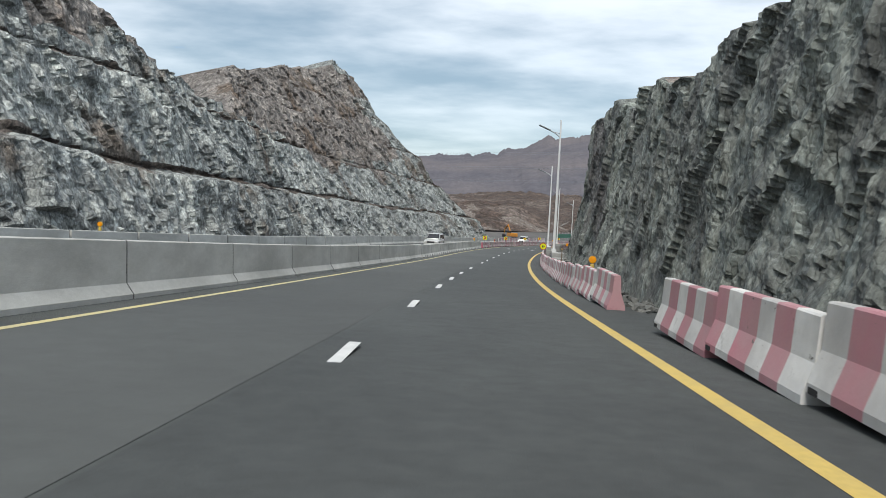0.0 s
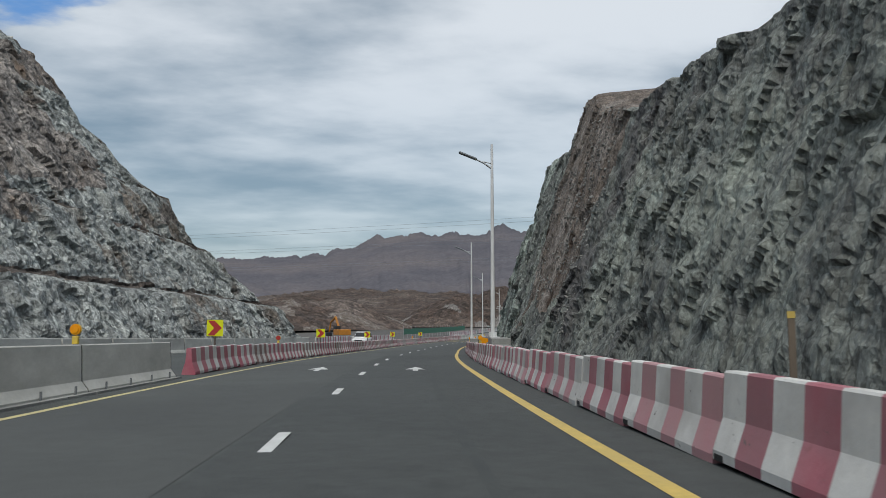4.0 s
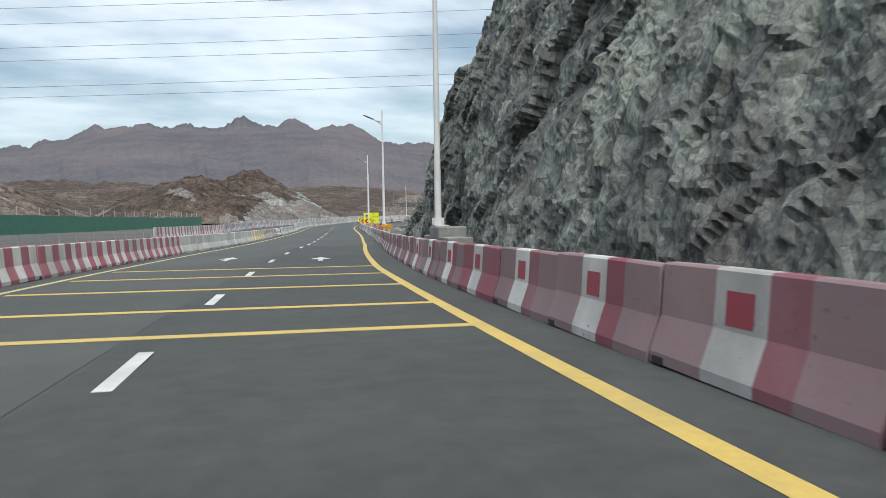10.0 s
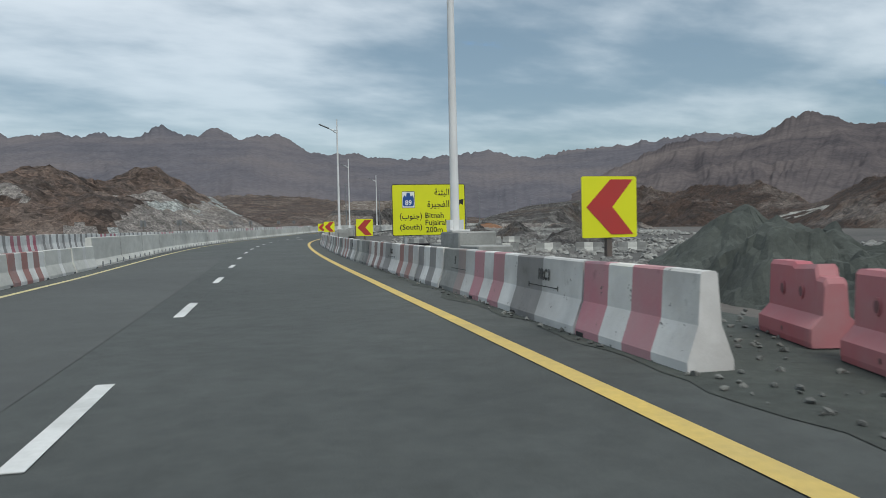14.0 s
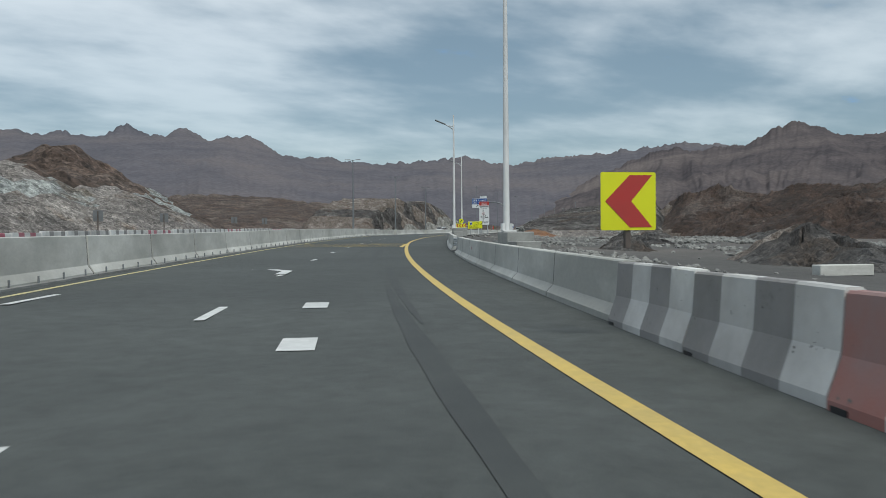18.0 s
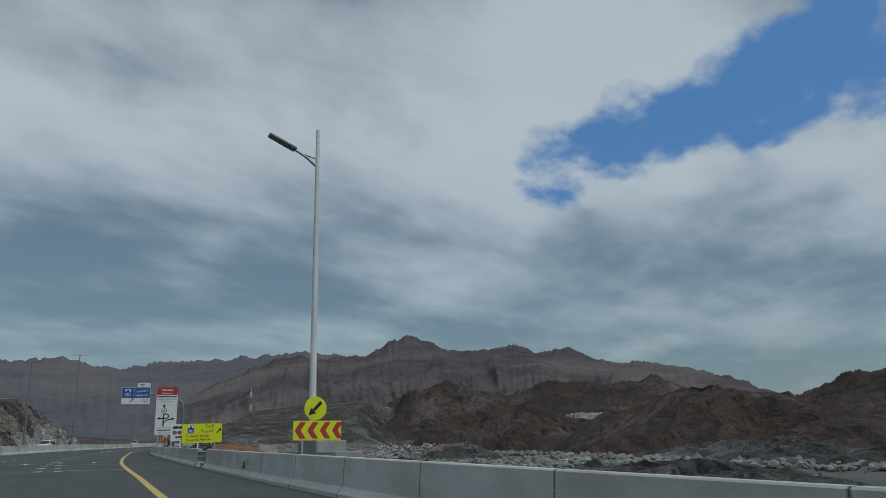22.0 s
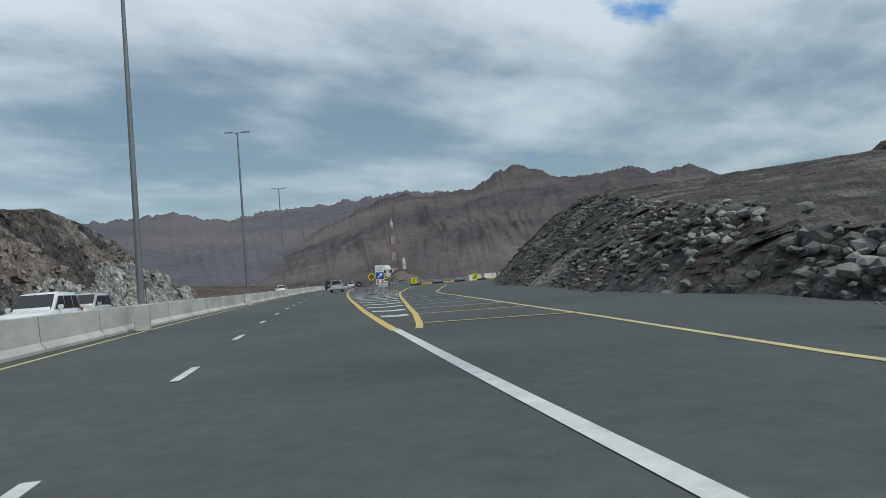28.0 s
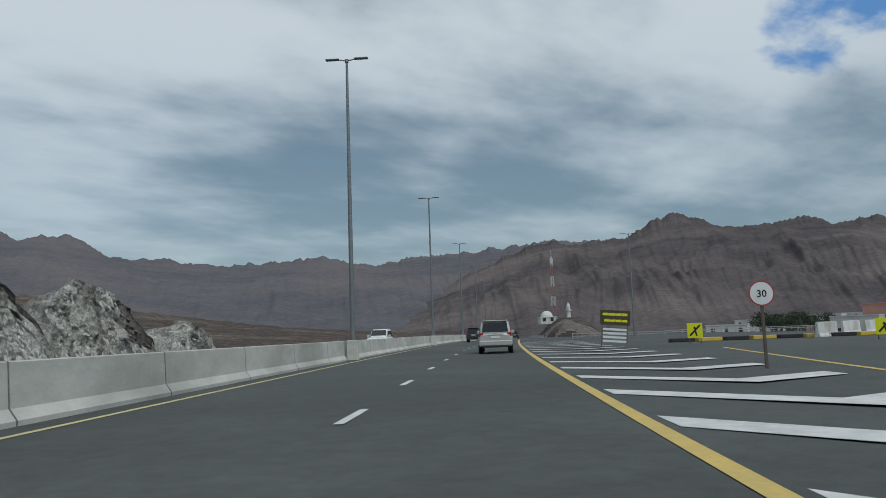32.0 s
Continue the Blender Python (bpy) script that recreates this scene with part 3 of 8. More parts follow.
gx, gy = spread(-120, 560, 8.0, 9000), spread(-80, 860, 8.0, 9000)
gv, gf = [], []
for j, y in enumerate(gy):
    for i, x in enumerate(gx):
        z, s, u = height_at(x, y)
        off = max(abs(u) - 30.0, 0.0)
        edge = -0.12 if -24 < u < u_right(s) + 3 else -0.5
        if u > 0 and s > 255:
            edge -= 0.9 * min(max(u - u_right(s) - 3, 0) / 14.0, 1.0)
        bumps = 0.8 * min(off / 60.0, 1.0) * noise.noise(Vector((x * 0.02, y * 0.02, 0)))
        gv.append((x, y, z + edge + bumps - min(off * 0.004, 3.0)))
        if i and j:
            k, w = j * len(gx) + i, len(gx)
            gf.append((k - w - 1, k - w, k, k - 1))
ground = new("ground", mesh_of("ground", gv, gf, GROUND, smooth=True))
tagged(ground, "grey-brown stony valley floor of gravel and sand", "ground", kind="structure")

ribbon("road", -120, 1300, lambda s: u_lb(s) - 12.5, lambda s: u_right(s), ASPHALT, 0.0, 3.0, "dark grey asphalt carriageways of a mountain highway", "road")
ribbon("road_lane_worn", -60, 345, u_l, lambda s: u_d(s) - 0.55 + 0.25 * math.sin(s * 0.03), ASPHALT_OLD, 0.004, 3.0, "paler worn asphalt of the passing lane", "road surface")
ASPHALT_NEW = material("asphalt_fresh", (0.054, 0.059, 0.059), 0.82, second=(0.066, 0.072, 0.071), third=(0.045, 0.05, 0.05), scale=0.35, bump=0.35, bump_scale=45, fleck=0.4, coords="World")
ribbon("road_lane_fresh", -60, 262, lambda s: u_d(s) - 0.5 + 0.25 * math.sin(s * 0.03), lambda s: u_right(s) - 0.1, ASPHALT_NEW, 0.004, 3.0, "darker fresh asphalt of the slow lane and shoulder", "road surface")
ribbon("exit_edge_line", 580, 690, lambda s: u_y(s) - 0.08, lambda s: u_y(s) + 0.08, LINE_YP, 0.008, 2.0, "thin pale edge line of the exit road", "road marking")
ribbon("yellow_edge_line", -60, 580, lambda s: u_y(s) - 0.1, lambda s: u_y(s) + 0.1, LINE_Y, 0.008, 2.0, "solid yellow painted edge line on asphalt", "road marking")
ribbon("median_edge_line", -60, 1200, lambda s: u_l(s) - 0.08, lambda s: u_l(s) + 0.08, LINE_YP, 0.008, 2.0, "pale yellow painted line beside the median barrier", "road marking")


DASHES = [8.0, 16.0, 24.0, 37.0, 45.0, 57.0, 64.0, 128.0, 140.0, 158.0, 167.0, 194.0, 203.0, 211.0, 218.0, 231.0, 238.0, 253.0, 262.0, 275.0, 283.0, 296.0, 304.0, 311.5, 319.0, 381.0, 398.0, 418.0, 427.0, 436.5, 447.0, 546.0, 595.0, 604.0, 613.0, 647.0, 655.0, 663.0, 671.0, 679.0, 687.0]


def dash_spots():
    """Known dashes, with the stretches between them filled at an even pace."""
    yield from (-21.0, -11.6, -2.2)
    for a, b in zip(DASHES, DASHES[1:]):
        n = max(1, round((b - a) / 8.2))
        yield from (a + (b - a) * k / n for k in range(n))
    yield from (687.0 + 8.4 * k for k in range(30))


for s in dash_spots():
    q = thing("lane_dash", "short white painted lane dash on asphalt", "road marking", "lane dashes", "structure", place(s, u_d(s)))
    bmq = boxes((-0.075, 0.075, -1.2, 1.2, 0.004, 0.009))
    part("paint", bmq, LINE_W, q)


# ---------------------------------------------------------------- cliffs, hills and ranges
def grid_mesh(name, rows, mats, label, category, index=None, smooth=False):
    verts, faces = [v for r in rows for v in r], []
    w = len(rows[0])
    for j in range(len(rows) - 1):
        for i in range(w - 1):
            k = j * w + i
            faces.append((k, k + 1, k + w + 1, k + w))
    ob = new(name, mesh_of(name, verts, faces, mats, index, smooth))
    return tagged(ob, label, category, kind="structure")


def blocky(x, y, z, size, crack=1.1, step=0.42):
    """Relief of broken rock: flat tilted slabs that meet in sharp steps and open cracks."""
    p = Vector((x / size, y / size, z / (size * 1.6)))
    d, pts = noise.voronoi(p)
    c = pts[0]
    q = p - c
    h, ga, gb, gc = (noise.cell(c * k + Vector((k, 0, 0))) - 0.5 for k in (3.7, 5.3, 7.9, 11.3))
    return step * h + 1.7 * (q.x * ga + q.y * gb + q.z * gc) - crack * max(0.0, 0.12 - (d[1] - d[0]))


# the rock cut that stands close beside the right-hand barrier
CREST = [(-70, 11), (-10, 7.4), (10, 6.7), (20, 6.5), (25, 6.9), (30, 7.8), (36, 8.8), (41, 9.4), (46, 9.9), (49.5, 9.6), (51.5, 6.6), (54, 5.8), (60, 6.0), (66, 6.6), (72, 7.6), (84, 8.4), (92, 8.4), (105, 9.0), (115, 10.2), (124, 12.4), (132, 14.8), (140, 16.6), (152, 16.4), (158, 14.8), (164, 13.2), (175, 12.6), (183, 11.8), (197, 11.2), (216, 10.6), (228, 10.5), (238, 10.3), (247, 10.1), (253, 9.0), (256, 7.4), (259, 5.6), (262, 4.5), (265, 3.6), (268, 1.8), (270.4, 0.1)]


def cliff_foot(s):
    return u_rb(s) + knots(s, [(-70, 2.0), (0, 1.5), (20, 1.35), (49, 1.35), (53, 2.5), (80, 2.7), (110, 2.7), (200, 2.9), (225, 2.6), (243, 1.7), (270, 1.3)])


def debris(s, z):
    """How far loose dark debris covers the cut, 0 to 1."""
    w = fractal(s * 0.22, z * 0.16, 3.0, 4)
    run = max(1 - abs(s - 162.5) / 4.2, 1 - abs(s - 203) / 7)
    return min(1.0, max(0.0, 2.2 * (run - 0.22 - max(0.0, z - 3) * 0.10 + 0.8 * w)))


def cliff_point(s, v):
    """A point of the rock cut: s along the road, v from its foot (0) over the crest (0.78) to the slope behind."""
    top = knots(s, CREST) * (1 + 0.09 * fractal(s * 0.16, 7.5, 0, 3))
    lean = knots(s, [(0, 0.16), (48, 0.12), (54, 0.28), (110, 0.3), (225, 0.3), (245, 0.22), (255, 0.22), (262, 0.34)])
    if v < 0.78:
        z = top * v / 0.78
        u = cliff_foot(s) + lean * z
        # loose debris heaps against the foot in places
        u -= 1.2 * max(0.0, noise.noise(Vector((s * 0.11, 3.3, 0)))) * max(0.0, 1 - z / 2.2)
    else:
        w = (v - 0.78) / 0.22
        z = top + 2.5 * w + 6.5 * math.exp(-((s - 95) / 15) ** 2) * min(1, max(0, w - 0.12) * 3.4) + 1.2 * noise.noise(Vector((s * 0.05, w * 2, 8)))  * w
        u = cliff_foot(s) + lean * top + 22 * w
    p = road(s, u, z)
    big_ = noise.noise(Vector((p.x * 0.16, p.y * 0.16, p.z * 0.10))) * 0.55 + noise.noise(Vector((p.x * 0.05, p.y * 0.05, 5 + p.z * 0.02))) * 0.7
    # the slabs stand steep, lean back along the cut and are bent out of any row
    wa, wb, wc = (noise.noise(Vector((p.x * 0.45 + k, p.y * 0.45, p.z * 0.45))) for k in (0.0, 31.0, 57.0))
    a, c, h = s + 0.5 * z + 1.1 * wa, u + 0.9 * wb, z * 0.62 + 1.0 * wc
    rough_ = blocky(a, c, h, 2.6, 0.3, 0.22) * 0.15 + blocky(a + 30 + wc, c, h + wa, 1.05, 0.0, 0.1) * 0.045 + fractal(p.x * 1.3, p.y * 1.3, p.z * 1.1, 6) * 0.19 + 0.06 * fractal(p.x * 5, p.y * 5, p.z * 4, 3)
    loose = min(1.0, max(0.0, (s - 115) / 5)) * min(1.0, max(0.0, (146 - s) / 5)) * min(1.0, max(0.0, z - 2.2) / 2)
    loose = max(loose, debris(s, z))
    rough_ *= (1 - 0.6 * loose) * (0.72 if s < 105 else 1.0)
    amp = min(1.0, z * 0.45 + 0.12)
    du = max(-(big_ + rough_) * amp, -0.5 - z * 0.10)
    return road(s, u + du, z - 0.35 + rough_ * 0.15 * amp)


rows, NS, NV = [], 2600, 124
for i in range(NS + 1):
    s = -30 + 300.5 * i / NS
    rows.append([cliff_point(s, j / NV) for j in range(NV + 1)])
index = []
for i in range(NS):
    s = -30 + 300.5 * i / NS
    for j in range(NV):
        z = knots(s, CREST) * (j / NV) / 0.78
        w = noise.noise(Vector((s * 0.13, z * 0.2, 2)))
        scree = (118 + 4 * w < s < 141 + 3 * w and z > 2.6 + 2.2 * w + max(0, 124 - s) * 0.35) or (j / NV > 0.80 + 0.03 * w)
        index.append(1 if scree else 3 if debris(s, z) > 0.5 else (2 if 152 + 14 * w < s < 206 + 25 * w else 0))
grid_mesh("rock_cut", rows, [ROCK, SCREE, ROCK_G, DEBRIS], "steep blasted grey-green rock cut with a brown scree slope", "cliff", index)

# the terraced hill across the road to the left
CREST_L = [(-60, 27), (20, 26), (45, 23), (62, 20.2), (70, 18.2), (80, 16.6), (88, 15.2), (93, 18), (98, 21), (105, 23.8), (120, 27.2), (131, 30.5), (137, 33.4), (145, 34.6), (160, 36.6), (173, 40), (183, 42.5), (187, 41.5), (190, 37.5), (191.5, 28), (193.5, 18.5), (196.5, 14), (200, 11), (204, 7.5), (207, 2.2), (208.5, 0.1)]
BENCH = (6.4, 14.2, 22.0, 30.0)
rows, NS, NV = [], 900, 150
for i in range(NS + 1):
    s = -60 + 268.5 * i / NS
    top = knots(s, CREST_L) * (1 + 0.07 * fractal(s * 0.11, 2.5, 0, 6))
    lean = knots(s, [(80, 0.38), (105, 0.66)])
    row = []
    for j in range(NV + 1):
        v = j / NV
        z = top * min(v / 0.88, 1.0)
        u, lip = -24 - lean * z, 0.0
        for step in BENCH:
            st = step + 0.5 * noise.noise(Vector((s * 0.03, step, 1)))
            u -= 2.0 / (1 + math.exp(-max(-40.0, min(40.0, (z - st) * 9))))
            lip += math.exp(-((z - st - 0.35) / 0.22) ** 2)
        if v >= 0.88:
            w = (v - 0.88) / 0.12
            z, u = top - 9 * w + 2.5 * w * noise.noise(Vector((s * 0.06, w * 3, 9))), u - 45 * w
        p = road(s, u, z)
        r = blocky(p.x, p.y, p.z, 3.0) * 0.26 + blocky(p.x, p.y + 9, p.z, 1.2) * 0.17 + noise.noise(Vector((p.x * 0.07, p.y * 0.07, p.z * 0.07))) * 1.0 + fractal(p.x * 0.7, p.y * 0.7, p.z * 0.7, 5) * 0.25
        r -= 0.5 * lip
        row.append(road(s, u + r * min(1, 0.2 + z * 0.4), z - 0.4 + (r + 0.5 * lip) * 0.15 * min(1, z * 0.4)))
    rows.append(row)
index = []
for i in range(NS):
    s = -60 + 268.5 * i / NS
    for j in range(NV):
        z = knots(s, CREST_L) * min((j / NV) / 0.88, 1.0)
        w = noise.noise(Vector((s * 0.06, z * 0.12, 4)))
        # a thin dark brown band follows each bench
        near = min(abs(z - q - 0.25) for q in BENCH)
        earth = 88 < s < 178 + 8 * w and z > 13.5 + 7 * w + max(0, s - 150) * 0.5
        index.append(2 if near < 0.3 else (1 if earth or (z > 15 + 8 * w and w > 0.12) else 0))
grid_mesh("terraced_hill", rows, [ROCK_L, ROCK_B, SCREE_BAND_D], "terraced grey rock hillside with horizontal benches and brown upper slopes", "hill", index)


def range_mesh(name, cx, cy, az0, az1, dist, foot, crest, mat, label, seed, gully=0.22, n=1000, m=84, z0=-6.0, jag=0.35, spur=0.55):
    """A ridge seen from (cx, cy): crest is a list of (azimuth, elevation) in degrees; spurs and gullies run down from it."""
    rows = []
    for i in range(n + 1):
        az = az0 + (az1 - az0) * i / n
        el = knots(az, crest) + (jag * 0.6 * fractal(az * 1.3, seed, 0, 7) + 0.10 * fractal(az * 6, seed, 2, 5)) * min(1.0, knots(az, crest) / 3)
        a = radians(az)
        top = dist * math.tan(radians(max(el, 0.05)))
        soft = dist * math.tan(radians(max(np.mean([knots(az + da, crest) for da in (-3, -2, -1, 0, 1, 2, 3)]), 0.05)))
        row = []
        for j in range(m + 1):
            t = j / m
            if t < 0.86:
                w = t / 0.86
                d = foot + (dist - foot) * w
                x, y = cx + d * math.sin(a), cy + d * math.cos(a)
                k = 7.0 / dist
                bend = 3.0 * noise.noise(Vector((az * 0.22, w * 2.5, seed)))
                q1 = noise.ridged_multi_fractal(Vector(((az + bend) * spur, w * 1.6, seed)), 1.0, 2.1, 3, 1.0, 2.0) / 1.5 - 0.6
                q2 = noise.ridged_multi_fractal(Vector((x * k + 0.4 * noise.noise(Vector((x * k, y * k, seed))), y * k, seed)), 0.9, 2.1, 6, 1.0, 2.0) / 1.6 - 0.6
                q3 = noise.ridged_multi_fractal(Vector(((az + 0.6 * bend) * spur * 4.5, w * 1.3, seed + 5)), 0.9, 2.1, 4, 1.0, 2.0) / 1.6 - 0.6
                r1, r2 = 0.5 * q1 + 0.3 * q2 + 0.1 * q3, fractal(az * 2.4, w * 3.0, seed, 5)
                hold = (1 - w) ** 0.6 * min(1, w * 3)
                z = z0 + (soft + (top - soft) * w ** 11 - z0) * max(w ** 1.1 + (gully * r1 + 0.015 * r2) * hold, 0.0)
            else:
                w = (t - 0.86) / 0.14
                d = dist + dist * 0.25 * w
                x, y = cx + d * math.sin(a), cy + d * math.cos(a)
                z = z0 + (top - z0) * max(1 - w, 0.0) ** 1.5
            row.append(Vector((x, y, z)))
        rows.append(row)
    index = None
    if isinstance(mat, list):
        # pale quarried scars low on the slope
        index = [int(j / m < 0.5 and fractal(az0 * 3 + i * 0.022, j * 0.05, seed, 4) > 0.26 + 0.45 * j / m) for i in range(n) for j in range(m)]
    return grid_mesh(name, rows, mat, label, "mountains", index, smooth=True)


FAR_L = [(-40, 3.4), (-20, 4.2), (-13, 4.6), (-7, 4.7), (-0.3, 5.1), (1.0, 5.2), (1.5, 5.6), (3.1, 5.7), (4.2, 6.4), (5.1, 6.9), (6.0, 6.6), (7.3, 6.8), (8.5, 7.1), (9.4, 6.7), (10.3, 7.0), (11.1, 7.2), (11.7, 6.8), (13.0, 6.6), (14.3, 7.3), (15.0, 7.8), (15.7, 7.2), (17.5, 7.0), (18.7, 7.6), (20.2, 6.7), (21.5, 7.1), (22.2, 6.9), (23.0, 7.2), (25.2, 5.8), (28.4, 5.7), (32.2, 5.2), (35, 5.5), (38.2, 5.8), (41.5, 5.0), (44.1, 5.6), (48, 5.8), (53.2, 6.4), (58, 6.0), (66, 4.0), (80, 3.0)]
FAR_R = [(40, 1.0), (46, 3.2), (50, 5.0), (52.5, 6.0), (54.8, 6.5), (55.6, 6.1), (58, 6.4), (59.4, 6.4), (61.2, 7.5), (62.8, 7.9), (65.4, 6.8), (66.5, 6.7), (68.6, 6.6), (70.4, 7.1), (72.1, 6.3), (74.4, 6.7), (77.4, 5.4), (80.5, 5.3), (83.4, 4.6), (85.3, 4.2), (88, 3.0), (91, 1.6), (92, 1.6), (94, 2.5), (98, 3.4), (110, 3.0)]
range_mesh("far_range", 86, 304, -40, 80, 3300, 1300, FAR_L, RANGE_HAZED, "hazy blue-grey jagged mountain range far behind the valley", 1.3, 0.13, spur=0.25)
range_mesh("near_range", 170, 462, 40, 112, 2150, 900, FAR_R, RANGE, "bare brown-grey craggy mountain range behind the valley", 7.7, 0.27, jag=0.3, spur=0.22)
HILL_L = [(-30, 1.8), (-8, 2.4), (-0.4, 3.2), (1.8, 3.3), (3.9, 2.9), (4.8, 3.2), (6.6, 3.1), (8.1, 2.8), (10.4, 3.1), (12.3, 2.6), (15, 2.6), (19.7, 2.8), (22, 2.8), (25, 2.5), (28, 2.2), (31, 1.6), (36, 0.9), (44, 0.3)]
range_mesh("brown_hills", 86, 304, -30, 44, 760, 480, HILL_L, BROWN_L, "low dark brown barren hills along the valley", 4.1, 0.15, 420, 44, -5.0, 0.5)
HILL_R = [(61, 0.1), (63, 1.5), (64.7, 4.2), (66.9, 4.6), (68.5, 3.9), (69.5, 3.3), (70.5, 3.5), (73.5, 4.0), (76.4, 5.0), (79.2, 4.8), (81.1, 4.6), (83.8, 4.9), (85, 5.0), (87, 4.0), (89.7, 3.0), (91.5, 1.6), (93.5, 2.6), (98, 4.5), (110, 6.0), (125, 5.0)]
range_mesh("dark_brown_hills", 181.7, 477.8, 61, 125, 178, 138, HILL_R, [BROWN, ROCK_W], "dark brown rounded rocky hills beyond the gravel flat", 9.4, 0.16, 620, 64, -3.5, 0.5, 0.12)


# ---------------------------------------------------------------- street lamps
def street_lamp():
    lamp = thing("street_lamp", "white tapered steel street lamp with one arm on a concrete plinth", "street lamp", "single-arm lamps along the rock cut")
    part("plinth", boxes((-0.14, 0.7, -0.85, 0.85, -1.2, 0.0), bevel=0.03), CONCRETE_D, lamp, "stained concrete plinth")
    part("plinth_wing", boxes((-0.11, 0.6, 0.86, 2.3, -1.2, -0.3), bevel=0.02), CONCRETE_D, lamp)
    part("plinth_wing", boxes((-0.11, 0.6, -2.3, -0.86, -1.2, -0.3), bevel=0.02), CONCRETE_D, lamp)
    part("base_plate", boxes((-0.13, 0.28, -0.24, 0.24, 0.0, 0.05), bevel=0.008), POLE, lamp)
    bm = bmesh.new()
    for k in range(4):
        box(bm, -0.006, 0.006, 0.05, 0.22, 0.05, 0.28, m=Matrix.Rotation(math.pi / 2 * k + math.pi / 4, 4, "Z"))
    part("gusset", bm, POLE, lamp)
    part("pole", tubes(((0, 0, 0.04), (0, 0, 4.5), 0.105, 0.082), ((0, 0, 4.5), (0, 0, 9.65), 0.082, 0.055), n=12), POLE, lamp)
    arm = part("arm", tubes(((0, 0, 8.4), (-0.35, 0, 8.68), 0.05, 0.045), ((-0.35, 0, 8.68), (-0.72, 0, 8.88), 0.045, 0.04), ((0, 0, 8.66), (-0.4, 0, 8.76), 0.03, 0.03), n=8), GALV, lamp)
    bm = bmesh.new()
    box(bm, -0.45, 0.45, -0.14, 0.14, -0.05, 0.05, bevel=0.035)
    part("lantern", bm, STEEL, arm, "dark grey flat lantern", pose(-1.08, 0, 9.05, 0, 24, 0))
    return lamp


LAMPS = [(53.6, 3.64), (83.3, 3.5), (121.3, 3.55), (157, 3.6), (204, 3.65), (240.5, 3.8), (279.5, 4.2), (322.5, 4.05), (370.5, 4.5), (409.5, 4.6), (448.0, 5.36), (485.5, 6.75)]
first = street_lamp()
first.matrix_basis = place(*LAMPS[0], 1.15) @ Matrix.Diagonal((1, 1, 0.945, 1))
for s, u in LAMPS[1:]:
    copy_thing(first, place(s, u, 1.15) @ Matrix.Diagonal((1, 1, knots(s, [(60, 0.95), (157, 0.95), (204, 1.05), (240, 1.0)]), 1)))


# ---------------------------------------------------------------- barriers and walls
def profile(height, half, toe=0.09, bend=0.36):
    """Cross-section of a concrete safety barrier, from its left foot over the top to its right foot."""
    w1, w2, zb = half * 0.50, half * 0.36, bend * height / 0.81 + 0.02
    left = [(-half, 0.0), (-half, toe), (-w1, zb), (-w2, height - 0.02), (-w2 + 0.02, height)]
    return left + [(-x, z) for x, z in left[::-1]]


def barrier_body(segs, height, half, bend=0.36):
    """A barrier along +y from 0; segs: (length, material index)."""
    pr = profile(height, half, bend=bend)
    ys, mats_ = [0.0], []
    for length, mi in segs:
        ys.append(ys[-1] + length)
        mats_.append(mi)
    # the faces at joints draw in a little, for chipped ends
    verts, faces, idx = [], [], []
    n = len(pr)
    for y in ys:
        end = y in (0.0, ys[-1])
        for x, z in pr:
            verts.append((x * (0.97 if end else 1.0), y, z * (0.993 if end else 1.0)))
    for k, mi in enumerate(mats_):
        for i in range(n - 1):
            faces.append((k * n + i, (k + 1) * n + i, (k + 1) * n + i + 1, k * n + i + 1))
            idx.append(mi)
    faces.append(tuple(range(n)))
    idx.append(mats_[0])
    last = (len(ys) - 1) * n
    faces.append(tuple(range(last + n - 1, last - 1, -1)))
    idx.append(mats_[-1])
    return verts, faces, idx, ys[-1]


def barrier_kind(name, label, group, segs, mats, height=0.84, half=0.22, marks=(), category="barrier", text=None):
    verts, faces, idx, length = barrier_body(segs, height, half)
    ob = new(name, mesh_of(name, verts, faces, mats, idx))
    tagged(ob, label, category, group)
    w1, w2, zb = half * 0.50, half * 0.36, 0.36 * height / 0.81 + 0.02

    def face_x(z):
        return -(w1 + (w2 - w1) * (z - zb) / (height - 0.02 - zb)) - 0.006

    for pname, mat, y0, y1, z0, z1 in marks:
        v = [(face_x(z0), y0, z0), (face_x(z0), y1, z0), (face_x(z1), y1, z1), (face_x(z1), y0, z1)]
        back = [(x + 0.004, y, z) for x, y, z in v]
        fs = [(0, 3, 2, 1), (4, 5, 6, 7), (0, 1, 5, 4), (1, 2, 6, 5), (2, 3, 7, 6), (3, 0, 4, 7)]
        m = new(pname, mesh_of(pname, v + back, fs, mat))
        m.parent = ob
    if text:
        body, y, z, size = text
        writing(body, 0, 0, size, P_BLACK, ob, 0, bold=0.006).matrix_basis = pose(face_x(z) - 0.004, y, z, 86, 0, -90)
    # forklift slots under the foot, their shade drawn as solid black blocks
    for y in (length - 0.14,):
        sl = new("foot_slot", slot_mesh)
        sl.parent = ob
        sl.matrix_basis = pose(0, y, 0)
    return ob, length


slot_half = 0.226
slot_mesh = mesh_of("foot_slot", [(x, y, z) for x in (-slot_half, slot_half) for y in (-0.09, 0.09) for z in (0.0, 0.06)], [(0, 1, 3, 2), (4, 6, 7, 5), (1, 5, 7, 3), (0, 4, 5, 1), (2, 3, 7, 6)], DARK)

rng_b = random.Random(5)
KINDS = {}


def kind(key, *args, **kw):
    ob, length = barrier_kind(*args, **kw)
    KINDS[key] = [ob, length, False]


